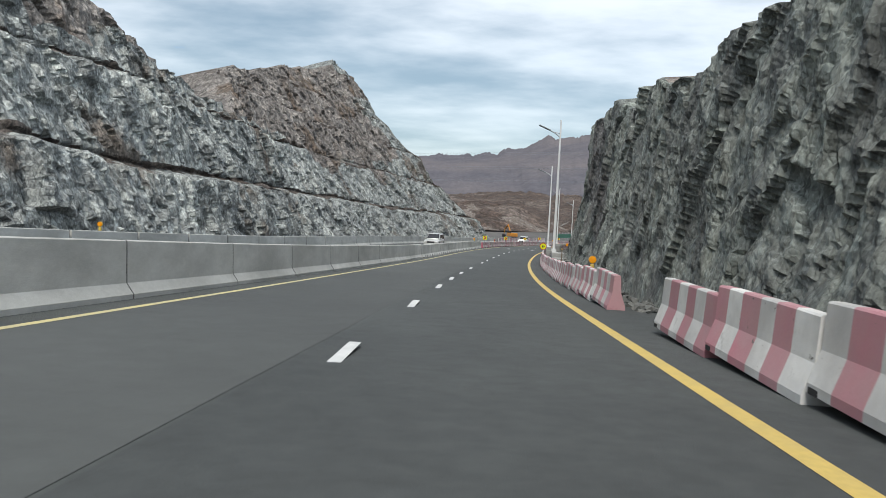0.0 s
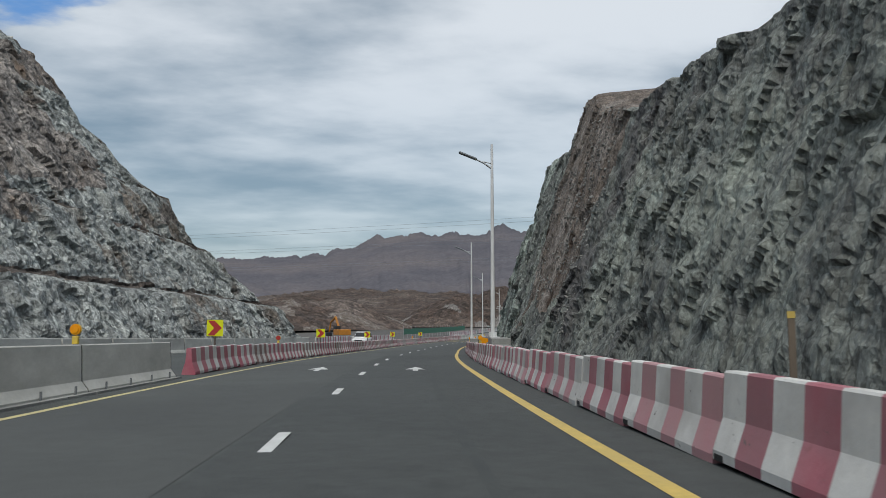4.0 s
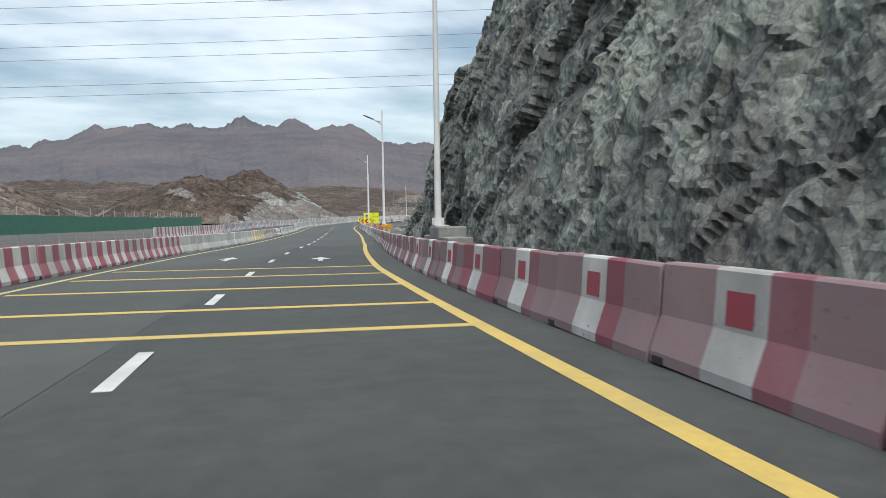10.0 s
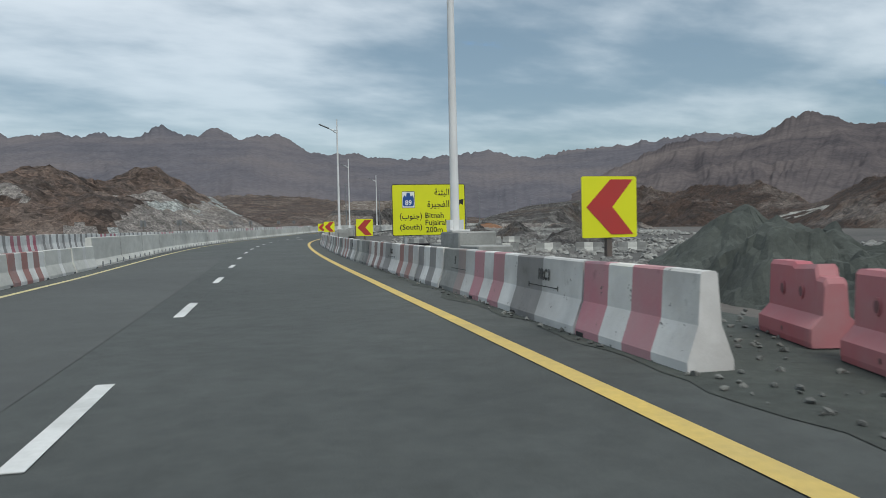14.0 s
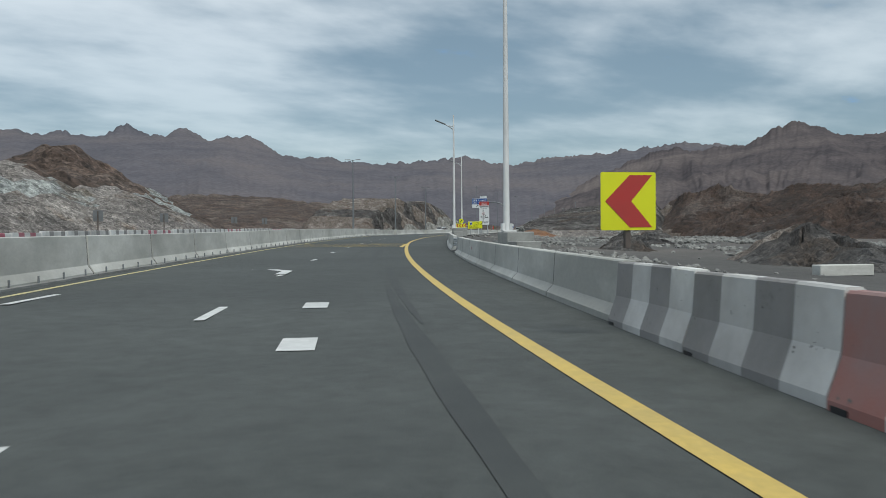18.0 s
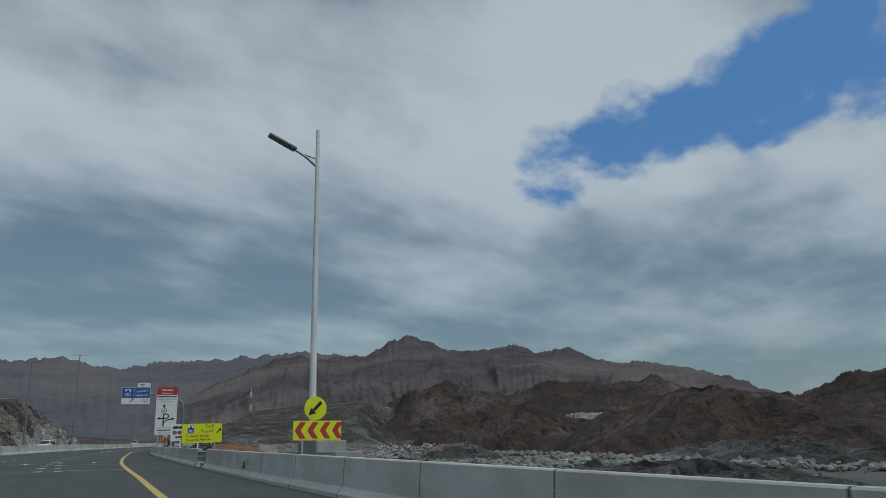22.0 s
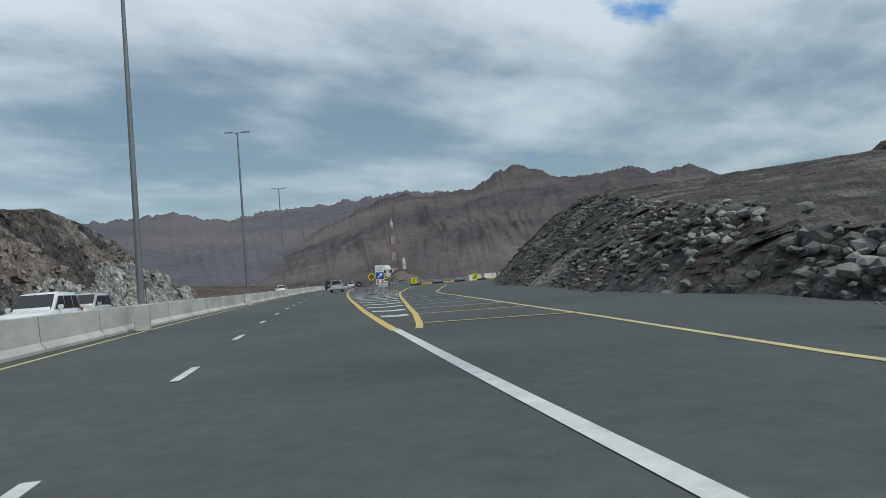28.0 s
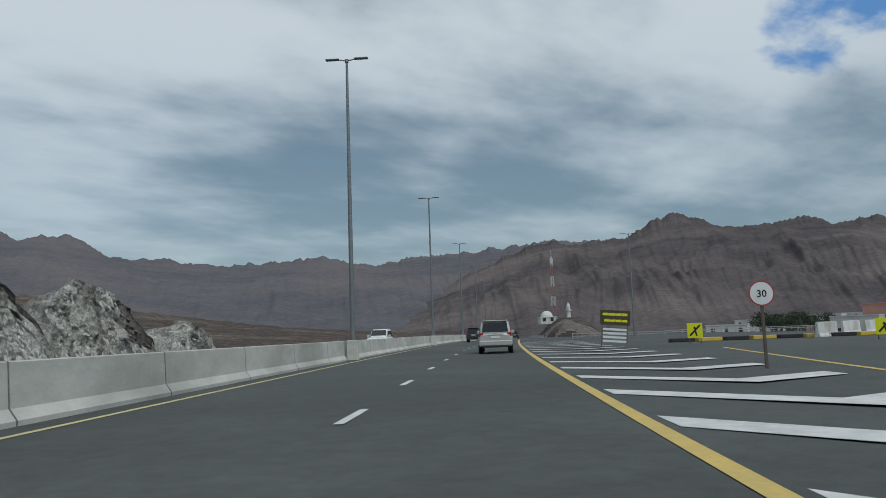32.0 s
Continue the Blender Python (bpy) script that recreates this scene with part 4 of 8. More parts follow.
RW = "temporary barriers on the right"
P_DUST = material("dusty_pink_paint", (0.37, 0.27, 0.26), 0.8, second=(0.40, 0.34, 0.325), third=(0.30, 0.26, 0.25), scale=1.1, bump=0.15, bump_scale=14, coords="World", per_object=0.15, chips=(0.13, 0.125, 0.12))
P_FADE = material("bleached_red_paint", (0.50, 0.205, 0.245), 0.7, second=(0.47, 0.27, 0.29), third=(0.40, 0.24, 0.25), scale=1.3, bump=0.1, bump_scale=14, coords="World", per_object=0.2, chips=(0.13, 0.125, 0.12))
kind("pink", "traffic_barrier", "concrete traffic barrier with narrow faded red and white stripes", RW, [(0.5, 0), (0.45, 1), (0.5, 0), (0.5, 1), (0.5, 0), (0.5, 1)], [P_PINK, P_WHITE])
kind("pale", "traffic_barrier", "concrete traffic barrier with worn pale and pink stripes", RW, [(0.55, 0), (0.5, 1), (0.45, 0), (0.6, 1), (0.5, 0), (0.45, 1)], [P_WHITE, P_FADE])
kind("faded", "traffic_barrier", "concrete traffic barrier with bleached pink and white stripes", RW, [(0.5, 0), (0.5, 1), (0.45, 0), (0.5, 1), (0.55, 0), (0.5, 1)], [P_FADE, P_WHITE])
TIE = ("tie_bar", DARK, 0.85, 1.95, 0.495, 0.52)
SQ = ("painted_square", P_CRIM, 1.28, 1.62, 0.43, 0.68)
kind("dark", "traffic_barrier", "dark red concrete barrier with a white band and a red square", RW, [(0.62, 0), (0.5, 0), (0.66, 1), (0.82, 0)], [P_RED, P_WHITE], marks=[SQ])
kind("dark2", "traffic_barrier", "faded maroon concrete barrier with a white band and a red square", RW, [(0.70, 2), (0.42, 0), (0.66, 1), (0.82, 2)], [P_RED, P_WHITE, P_MAROON], marks=[SQ])
kind("grey", "traffic_barrier", "concrete traffic barrier painted grey and white", RW, [(0.6, 1), (0.6, 0), (0.62, 1), (0.6, 0)], [P_GREY, P_WHITE])
BAR1 = [("arrow_line", P_BLACK, 0.75, 1.85, 0.455, 0.467), ("line_end", P_BLACK, 0.74, 0.765, 0.43, 0.49), ("line_end", P_BLACK, 1.835, 1.86, 0.43, 0.49)]
BAR2 = [("stencil", P_BLACK, 1.36, 1.46, 0.54, 0.70), ("arrow_line", P_BLACK, 0.6, 1.7, 0.455, 0.467)]
kind("stencil", "traffic_barrier", "grey and white concrete barrier with black stencilled marks", RW, [(1.32, 1), (1.10, 0)], [P_GREY, P_WHITE], marks=BAR1, text=("PRC1", 1.25, 0.55, 0.14))
kind("stencil2", "traffic_barrier", "dirty white concrete barrier with a black stencilled mark", RW, [(0.62, 1), (0.55, 2), (1.25, 0)], [CONCRETE_D, P_WHITE, P_DUST], marks=BAR2)
kind("rust", "traffic_barrier", "concrete barrier with worn brown-red and white stripes", RW, [(0.6, 1), (0.6, 0), (0.62, 1), (0.6, 0)], [P_BROWN, P_WHITE])
kind("dusty", "traffic_barrier", "chipped concrete barrier with dusty pink and white stripes", RW, [(0.62, 1), (0.6, 0), (0.55, 1), (0.65, 0)], [P_FADE, P_WHITE])
kind("tied", "traffic_barrier", "weathered pinkish concrete barrier with a rusty tie rod", RW, [(0.8, 0), (0.6, 1), (0.7, 0), (0.9, 2)], [P_DUST, CONCRETE, CONCRETE_D], marks=[TIE, ("tie_end", DARK, 0.83, 0.87, 0.47, 0.60), ("tie_end", DARK, 1.93, 1.97, 0.47, 0.60)])
kind("plain", "traffic_barrier", "bare weathered concrete traffic barrier", RW, [(0.8, 0), (0.8, 1), (0.82, 0)], [CONCRETE_D, CONCRETE])
LW = "temporary barriers along the median"
kind("l_red", "traffic_barrier", "concrete median barrier with narrow red and white stripes", LW, [(0.5, 0), (0.5, 1), (0.5, 0), (0.5, 1), (0.5, 0), (0.5, 1)], [P_PINK, P_WHITE])
kind("l_worn", "traffic_barrier", "concrete median barrier with worn brownish and white stripes", LW, [(0.5, 0), (0.5, 1), (0.5, 0), (0.5, 1), (0.5, 0), (0.5, 1)], [P_BROWN, P_WHITE])
kind("l_yellow", "traffic_barrier", "concrete median barrier with yellow and white stripes", LW, [(0.75, 0), (0.75, 1), (0.75, 0), (0.75, 1)], [P_YEL, P_WHITE])
kind("l_grey", "traffic_barrier", "plain pale concrete median barrier", LW, [(1.5, 0), (0.4, 1), (1.4, 0)], [CONCRETE, P_WHITE])


def lay(key, s, u, turn=0.0, tilt=0.0):
    """Puts down one barrier and returns the s where the next begins."""
    proto, length, used = KINDS[key]
    m = place(s, u, 0.0, turn) @ Matrix.Rotation(tilt, 4, "Y")
    if used:
        copy_thing(proto, m)
    else:
        proto.matrix_basis = m
        KINDS[key][2] = True
    return s + length + 0.05


def lay_row(s0, s1, side, keys):
    s, n = s0, 0
    while s < s1:
        key = keys[n % len(keys)] if isinstance(keys, list) else keys
        u = (u_rb(s) + 0.22 - 0.08) if side > 0 else (u_lb(s) - 0.22)
        nxt = s + KINDS[key][1]
        du = ((u_rb(nxt) - u_rb(s)) if side > 0 else (u_lb(nxt) - u_lb(s)))
        turn = -math.degrees(math.atan2(du, nxt - s)) + heading((s + nxt) / 2) - heading(s) + rng_b.uniform(-0.25, 0.25)
        s = lay(key, s, u + rng_b.uniform(-0.015, 0.015), turn, rng_b.uniform(-0.008, 0.008))
        n += 1
    return s


lay_row(-17.4, 12, 1, ["faded", "faded", "pale"])
lay_row(18.5, 52, 1, ["faded", "pale", "faded", "pale", "pale"])
lay_row(52.2, 117, 1, ["pale", "pink", "faded", "pink"])
lay_row(117.2, 128, 1, ["rust", "pink"])
lay_row(128.4, 199, 1, ["dark", "dark2", "dark2", "dark"])
lay_row(199.2, 205, 1, ["grey", "rust"])
lay_row(205.4, 268, 1, ["dark2", "dark", "dark2", "dark2"])
lay_row(268.4, 274, 1, ["tied"])
lay_row(274.8, 281, 1, ["tied"])
lay_row(281.7, 298, 1, ["stencil", "stencil2", "stencil", "stencil", "stencil", "stencil", "stencil"])
lay_row(299.2, 305, 1, ["pale"])
lay_row(311.6, 372, 1, ["dusty", "stencil", "dusty", "stencil2", "grey", "rust", "stencil", "rust", "stencil2", "plain", "stencil", "rust", "stencil2", "rust", "plain", "stencil", "rust", "stencil2", "grey", "rust", "stencil", "grey", "rust", "rust", "rust"])
s_wall = lay_row(373.4, 394.5, 1, ["grey", "stencil", "stencil2", "rust", "rust", "stencil2", "rust", "grey"])
lay_row(112, 229, -1, ["l_red", "l_red", "l_red", "l_worn"])
lay_row(229.5, 240, -1, ["l_red"])
lay_row(240.5, 255, -1, "l_red")
lay_row(255.5, 278, -1, "l_grey")
lay_row(278.5, 287, -1, "l_yellow")
lay_row(287.2, 298, -1, "l_worn")
lay_row(307, 336, -1, ["l_grey", "l_grey", "l_worn", "l_grey"])


# water-filled plastic barriers
def plastic_barrier(mat, label):
    """A hollow plastic unit along +y: broad foot, tapering body, a lower tab at one end, two round grips."""
    verts, faces = [], []
    for y, top, k in ((0.0, 0.70, 0.93), (0.03, 0.76, 1.0), (0.24, 0.77, 1.0), (0.30, 0.90, 1.0), (1.0, 0.87, 1.0), (1.10, 0.90, 1.0), (1.97, 0.90, 1.0), (2.0, 0.86, 0.93)):
        half = [(0.24, 0.02), (0.25, 0.08), (0.245, 0.22), (0.13, 0.36), (0.11, top - 0.05), (0.08, top)]
        verts += [(-x * k, y, z) for x, z in half] + [(x * k, y, z) for x, z in half[::-1]]
    n = 12
    for k in range(7):
        for i in range(n):
            a, b = k * n + i, k * n + (i + 1) % n
            faces.append((a, b, b + n, a + n))
    faces += [tuple(range(n - 1, -1, -1)), tuple(range(7 * n, 8 * n))]
    ob = tagged(new("plastic_barrier", mesh_of("plastic_barrier", verts, faces, mat)), label, "barrier", "plastic barriers")
    for y in (0.7, 1.4):
        bm = bmesh.new()
        tube(bm, (-0.135, y, 0.58), (0.135, y, 0.58), 0.085, n=16)
        part("grip_rim", bm, mat, ob)
        # a darker solid plug paints the shade inside the grip
        bm = bmesh.new()
        tube(bm, (-0.139, y, 0.58), (0.139, y, 0.58), 0.06, n=14)
        part("grip_hole", bm, RECESS, ob)
    part("drain_plug", tubes(((-0.252, 1.0, 0.14), (-0.24, 1.0, 0.14), 0.03), n=10), RECESS, ob)
    return ob


RECESS = material("shaded_plastic", (0.16, 0.07, 0.08), 0.8, second=(0.2, 0.11, 0.11), scale=3.0)
SHORT = Matrix.Diagonal((1, 0.7, 0.9, 1))
pr_, pw_ = plastic_barrier(PL_RED, "dusty red plastic water-filled barrier"), plastic_barrier(PL_WHITE, "pale blue plastic water-filled barrier")
pr_.matrix_basis, pw_.matrix_basis = place(298.4, u_lb(298.4) - 0.25) @ SHORT, place(301.4, u_lb(301.4) - 0.25) @ SHORT
for s, w in ((299.9, pr_), (302.9, pw_), (304.3, pw_), (305.7, pr_)):
    copy_thing(w, place(s, u_lb(s) - 0.25) @ SHORT)
for k in range(4):
    copy_thing(pr_, place(306.4 + 1.93 * k, 3.55 + 0.56 * k, 0.0, -16.2))


def wall_unit(name, label, group, length, height, half, mat, stubs=False):
    verts, faces, idx, _ = barrier_body([(length, 0)], height, half, 0.2)
    ob = new(name, mesh_of(name, verts, faces, [mat], idx))
    tagged(ob, label, "concrete wall", group)
    if stubs:
        for k in range(4):
            bm = bmesh.new()
            tube(bm, (half + 0.05, length * (k + 0.5) / 4, 0.0), (half + 0.05, length * (k + 0.5) / 4, 0.22), 0.025, n=8)
            part("rebar_stub", bm, STEEL, ob)
        bm = boxes((half - 0.02, half + 0.16, 0.0, length, 0.0, 0.05))
        part("kerb_strip", bm, CONCRETE_D, ob, "dirty broken kerb strip")
    verts, faces, idx, _ = barrier_body([(0.022, 0)], height + 0.003, half + 0.004, 0.2)
    seal = new("joint_seal", mesh_of("joint_seal", verts, faces, [DARK], idx))
    seal.parent, seal.matrix_basis = ob, pose(0, length + 0.004, 0)
    return ob


def wall_row(proto, length, s0, s1, uf):
    s, used = s0, False
    while s < s1:
        e = s + length
        turn = -math.degrees(math.atan2(uf(e) - uf(s), length)) + heading((s + e) / 2) - heading(s)
        slope = math.atan2(road(e, 0).z - road(s, 0).z, length)
        m = place(s, uf(s), 0.0, turn) @ Matrix.Rotation(slope, 4, "X")
        if used:
            copy_thing(proto, m)
        else:
            proto.matrix_basis = m
            used = True
        s = e + 0.03


MW = "median wall units"
w1_ = wall_unit("median_wall", "tall smooth pale concrete median wall unit", MW, 5.97, 1.10, 0.30, CONCRETE)
wall_row(w1_, 5.97, -70, 62, lambda s: u_lb(s) - 0.3)
w2_ = wall_unit("median_wall", "concrete median wall unit with steel stubs at its foot", MW, 5.97, 1.05, 0.30, CONCRETE, True)
wall_row(w2_, 5.97, 62.1, 110, lambda s: u_lb(s) - 0.3)
w3_ = wall_unit("median_wall", "pale concrete median wall unit with steel stubs along it", MW, 5.97, 1.15, 0.30, CONCRETE, True)
wall_row(w3_, 5.97, 336.5, 520, lambda s: u_lb(s) - 0.3)
w4_ = wall_unit("median_wall", "plain pale concrete median wall unit", MW, 5.97, 1.05, 0.28, CONCRETE)
wall_row(w4_, 5.97, 521, 1000, lambda s: u_lb(s) - 0.3)
w5_ = wall_unit("road_wall", "grey concrete roadside wall unit with vertical joints", "right-hand wall units", 3.97, 0.83, 0.27, CONCRETE)
wall_row(w5_, 3.97, s_wall + 0.1, 421.5, lambda s: u_rb(s) + 0.27)
wall_row(copy_thing(w5_, place(428.6, u_rb(428.6) + 0.27)), 3.97, 428.6, 499.5, lambda s: u_rb(s) + 0.27)
wall_row(copy_thing(w5_, place(503.6, u_rb(503.6) + 0.27)), 3.97, 503.6, 575, lambda s: u_rb(s) + 0.27)
# the far side of the opposite carriageway
w6_ = wall_unit("far_wall", "pale concrete wall beyond the opposite carriageway", "far wall units", 5.97, 1.15, 0.28, CONCRETE)
wall_row(w6_, 5.97, -70, 185, lambda s: u_lb(s) - 11.8)
kind("far", "traffic_barrier", "white concrete barrier with short dark bands on the far carriageway", "far barriers", [(0.8, 0), (0.5, 1), (0.9, 0), (0.5, 1), (0.27, 0)], [P_WHITE, P_GREY], height=1.25)
kind("far_red", "traffic_barrier", "pink and white concrete barrier on the far carriageway", "far barriers", [(0.6, 0), (0.6, 1), (0.6, 0), (0.6, 1), (0.6, 0)], [P_WHITE, P_PINK], height=1.2)
s, n = 288.0, 0
while s < 500:
    s = lay("far_red" if n % 7 in (2, 3) or s < 330 else "far", s, u_lb(s) - 9.6 - 0.004 * (s - 288), 0.0)
    n += 1
s = 186.0
while s < 236:
    s = lay("far_red", s, u_lb(s) - 10.4, 0.0)


def guard_rail():
    g = thing("guard_rail", "short grey steel guard rail closing a gap in the wall", "guard rail", "guard rails")
    for k in (0.5, 1.7, 2.9):
        part("post", boxes((-0.05, 0.05, k - 0.06, k + 0.06, 0.0, 0.78)), GALV, g)
    for zb in (0.42, 0.66):
        bm = bmesh.new()
        pr = [(-0.12, -0.11), (-0.19, -0.05), (-0.12, 0.0), (-0.19, 0.05), (-0.12, 0.11)]
        rings = [[bm.verts.new((x, y, zb + z)) for x, z in pr] for y in (-0.35, 3.7)]
        for i in range(4):
            bm.faces.new((rings[0][i], rings[1][i], rings[1][i + 1], rings[0][i + 1]))
        bmesh.ops.solidify(bm, geom=bm.faces[:], thickness=0.01)
        part("beam", bm, GALV, g, "corrugated steel beam")
    part("kicker", boxes((-0.05, 0.15, -0.2, 3.5, 0.0, 0.22), bevel=0.03), CONCRETE_D, g)
    return g


gr_ = guard_rail()
gr_.matrix_basis = place(424.9, u_rb(426) + 0.3, 0.0, -1.5)
copy_thing(gr_, place(499.9, u_rb(501) + 0.3, 0.0, -2.0))


# red paint flashes on the right-hand wall
def wall_mark(s, z, pts, mat, name, label, category):
    slope = 0.055
    bm = bmesh.new()
    poly(bm, pts, 0.004)
    m = place(s, u_rb(s) + 0.27 - 0.27 * 0.52, 0.0) @ Matrix.Rotation(radians(90), 4, "Z") @ Matrix.Diagonal((-1, 1, 1, 1))
    ob = part(name, bm, mat, None, "", place(s, u_rb(s + 0.3) + 0.115, z, -90))
    tagged(ob, label, category, "paint marks on the wall", "structure")


for s in (414.5, 437, 446.5, 461, 490.5, 512, 531, 545):
    wall_mark(s, 0.52, [(-0.07, 0.08), (-0.07, -0.08), (0.07, 0.0)], P_PINK if s < 505 else DARK, "paint_flash", "small dark red triangle painted on the concrete wall", "paint mark")


# ---------------------------------------------------------------- road paint laid over the asphalt
def flat(name, shapes, s, u, mat, label, turn=0.0, group="", z=0.009):
    """Paint on the road: shapes are outlines (x, y) about the spot, one painted piece each."""
    root = thing(name, label, "road marking", group, "structure", place(s, u, 0.0, turn))
    for pts in shapes:
        verts = [(x, y, z) for x, y in pts] + [(x, y, z - 0.005) for x, y in pts]
        n = len(pts)
        faces = [tuple(range(n))] + [(k, n + k, n + (k + 1) % n, (k + 1) % n) for k in range(n)]
        ob = new("paint", mesh_of("paint", verts, faces, mat))
        ob.parent = root
    return root


def bent(pts, s0):
    """Keeps long outlines on the bend of the road: offsets from s0 turned into local x, y."""
    inv = place(s0, 0.0).inverted()
    return [tuple((inv @ road(s, u))[:2]) for s, u in pts]


STRAIGHT = [[(-0.09, -2.0), (0.09, -2.0), (0.09, 0.6), (-0.09, 0.6)], [(-0.36, 0.6), (0.36, 0.6), (0.0, 2.0)]]
RIGHT_TURN = [[(-0.09, -2.0), (0.09, -2.0), (0.09, 0.5), (0.2, 0.8), (0.55, 0.8), (0.55, 1.15), (0.05, 1.15), (-0.09, 0.7)], [(0.55, 0.35), (1.15, 0.97), (0.55, 1.6)]]
MERGE = [[(-0.15, -2.6), (0.15, -2.6), (0.1, -0.4), (-0.75, 1.2), (-1.0, 1.1), (-0.2, -0.6)], [(-1.3, 0.7), (-0.45, 1.3), (-1.25, 2.6)]]
for s, u in ((114.8, 0.2), (114.9, -3.3), (246, 0.3), (247.5, -3.2), (518.5, -1.0)):
    flat("lane_arrow", STRAIGHT, s, u, LINE_W, "white straight-ahead arrow painted on the lane", group="lane arrows")
flat("lane_arrow", RIGHT_TURN, 518.5, 2.7, LINE_W, "white bent arrow painted on the exit lane", group="lane arrows")
flat("lane_arrow", MERGE, 410.0, -2.1, LINE_W, "large white slanting arrow painted on the lane", group="lane arrows")


def cross_bar(s, ua, ub, width, mat, label, group, skew=0.0):
    pts = bent([(s - width / 2, ua), (s + skew - width / 2, ub), (s + skew + width / 2, ub), (s + width / 2, ua)], s)
    flat("cross_line", [pts], s, 0.0, mat, label, group=group, z=0.013)


for s in (226.8, 229.6, 233.5, 237.3, 240.9):
    cross_bar(s, u_l(s) + 0.3, u_y(s) - 0.1, 0.24, LINE_Y, "thin yellow rumble bar painted across both lanes", "rumble bars")
for s in (438.0, 440.3, 442.6, 444.9):
    cross_bar(s, u_l(s) + 0.4, u_y(s) - 0.1, 0.26, LINE_Y, "yellow rumble bar painted across both lanes", "rumble bars")
ribbon("edge_line_spur", 435.8, 443.8, lambda s: knots(s, [(435.8, 1.30), (443.8, 1.48)]), lambda s: knots(s, [(435.8, 1.54), (443.8, 1.72)]), LINE_Y, 0.011, 1.0, "short yellow line painted beside the edge line", "road marking")
# broad dashes that part the exit lane from the road
Q_U = [(503, 0.0), (512.7, 0.13), (517.2, 0.26), (522, 0.43), (527, 0.63), (533, 0.85), (545, 1.6), (557, 2.0), (584, 2.1)]
s = 503.1
while s < 574:
    flat("exit_dash", [[(-0.19, -0.5), (0.19, -0.5), (0.19, 0.5), (-0.19, 0.5)]], s, knots(s, Q_U), LINE_W, "broad white dash parting the exit lane", group="exit dashes")
    if s < 524:
        flat("exit_dash", [[(-0.16, -0.5), (0.16, -0.5), (0.16, 0.5), (-0.16, 0.5)]], s, knots(513.0, Q_U) + 0.68, LINE_W, "broad white dash parting the exit lane", group="exit dashes")
    s += 4.8
ribbon("exit_line", 575, 601.5, lambda s: 1.98, lambda s: 2.2, LINE_W, 0.010, 2.0, "solid white line parting the exit lane", "road marking")
GORE_R = [(600.0, 2.5), (602.4, 2.87), (605.6, 3.2), (609, 3.55), (612.4, 3.8), (621, 4.45), (634, 5.35), (647, 6.3), (656, 7.0), (680, 9.6), (700, 12.0)]
ribbon("gore_line", 601, 775, lambda s: 1.92, lambda s: 2.16, LINE_Y, 0.010, 2.0, "pale yellow line along the exit wedge", "road marking")
ribbon("gore_line_right", 601, 700, lambda s: knots(s, GORE_R) - 0.1, lambda s: knots(s, GORE_R) + 0.1, LINE_Y, 0.010, 2.0, "yellow line along the far edge of the exit wedge", "road marking")
s = 608.5
while s < 745:
    a, b = 2.32, min(knots(s, GORE_R) - 0.24, 8.0)
    m_, w = a + 0.55 * (b - a), 1.3
    d_ = min(0.80 * (b - a), 3.6)
    pts = bent([(s, a), (s - d_, m_), (s - 0.5 * d_, b), (s - 0.5 * d_ + w, b), (s - d_ + w, m_), (s + w, a)], s)
    flat("gore_bar", [pts], s, 0.0, LINE_W, "white chevron bar painted in the exit wedge", group="exit wedge bars", z=0.012)
    s += 5.0
LINE_F = material("faint_road_paint", (0.30, 0.30, 0.25), 0.8, second=(0.2, 0.2, 0.18), scale=3.0, coords="World")
for s in (503.5, 513.2, 549, 553.4, 557.6, 562, 566.4, 571, 576):
    cross_bar(s, knots(s, Q_U) + 0.4, u_y(s) - 0.2, 0.2, LINE_F if 565 < s else LINE_YP, "thin pale line painted across the exit lane", "cross lines", -1.2)
for s in (603.1, 608.7, 613.6, 618.0, 622.8, 627.6, 632.5, 637.0):
    cross_bar(s, knots(s, GORE_R) + 0.15, u_y(s) - 0.1, 0.2 if s < 610 else 0.12, LINE_YP if s < 610 else LINE_W, "thin pale line painted across the exit lane", "cross lines", -1.5)
# long dark tyre smears
def smear(s0, s1, u, w):
    def half(s):
        return w * math.sin(math.pi * min(max((s - s0) / (s1 - s0), 0.02), 0.98)) ** 0.5 * (0.8 + 0.3 * noise.noise(Vector((s * 0.6, u, 0))))
    ribbon("tyre_smear", s0, s1, lambda s: u - half(s), lambda s: u + half(s), PATCH, 0.007, 0.75, "long dark tyre smear along the lane", "tyre smear")


for s0, s1, u, w in ((381, 403, 0.75, 0.15), (396, 412, 0.95, 0.12), (414, 434, 0.35, 0.15), (416, 431, -0.6, 0.08), (91, 109, 0.7, 0.11)):
    smear(s0, s1, u, w)
for s in (394.4, 398.8):
    flat("lane_block", [[(-0.2, -0.5), (0.2, -0.5), (0.2, 0.5), (-0.2, 0.5)]], s, -0.58, LINE_W, "broad white block painted on the lane", group="lane blocks")
flat("lane_block", [[(-0.08, -1.5), (0.08, -1.5), (0.08, 1.5), (-0.08, 1.5)]], 401.2, -5.9, LINE_W, "white dash painted beside the median", group="lane blocks")



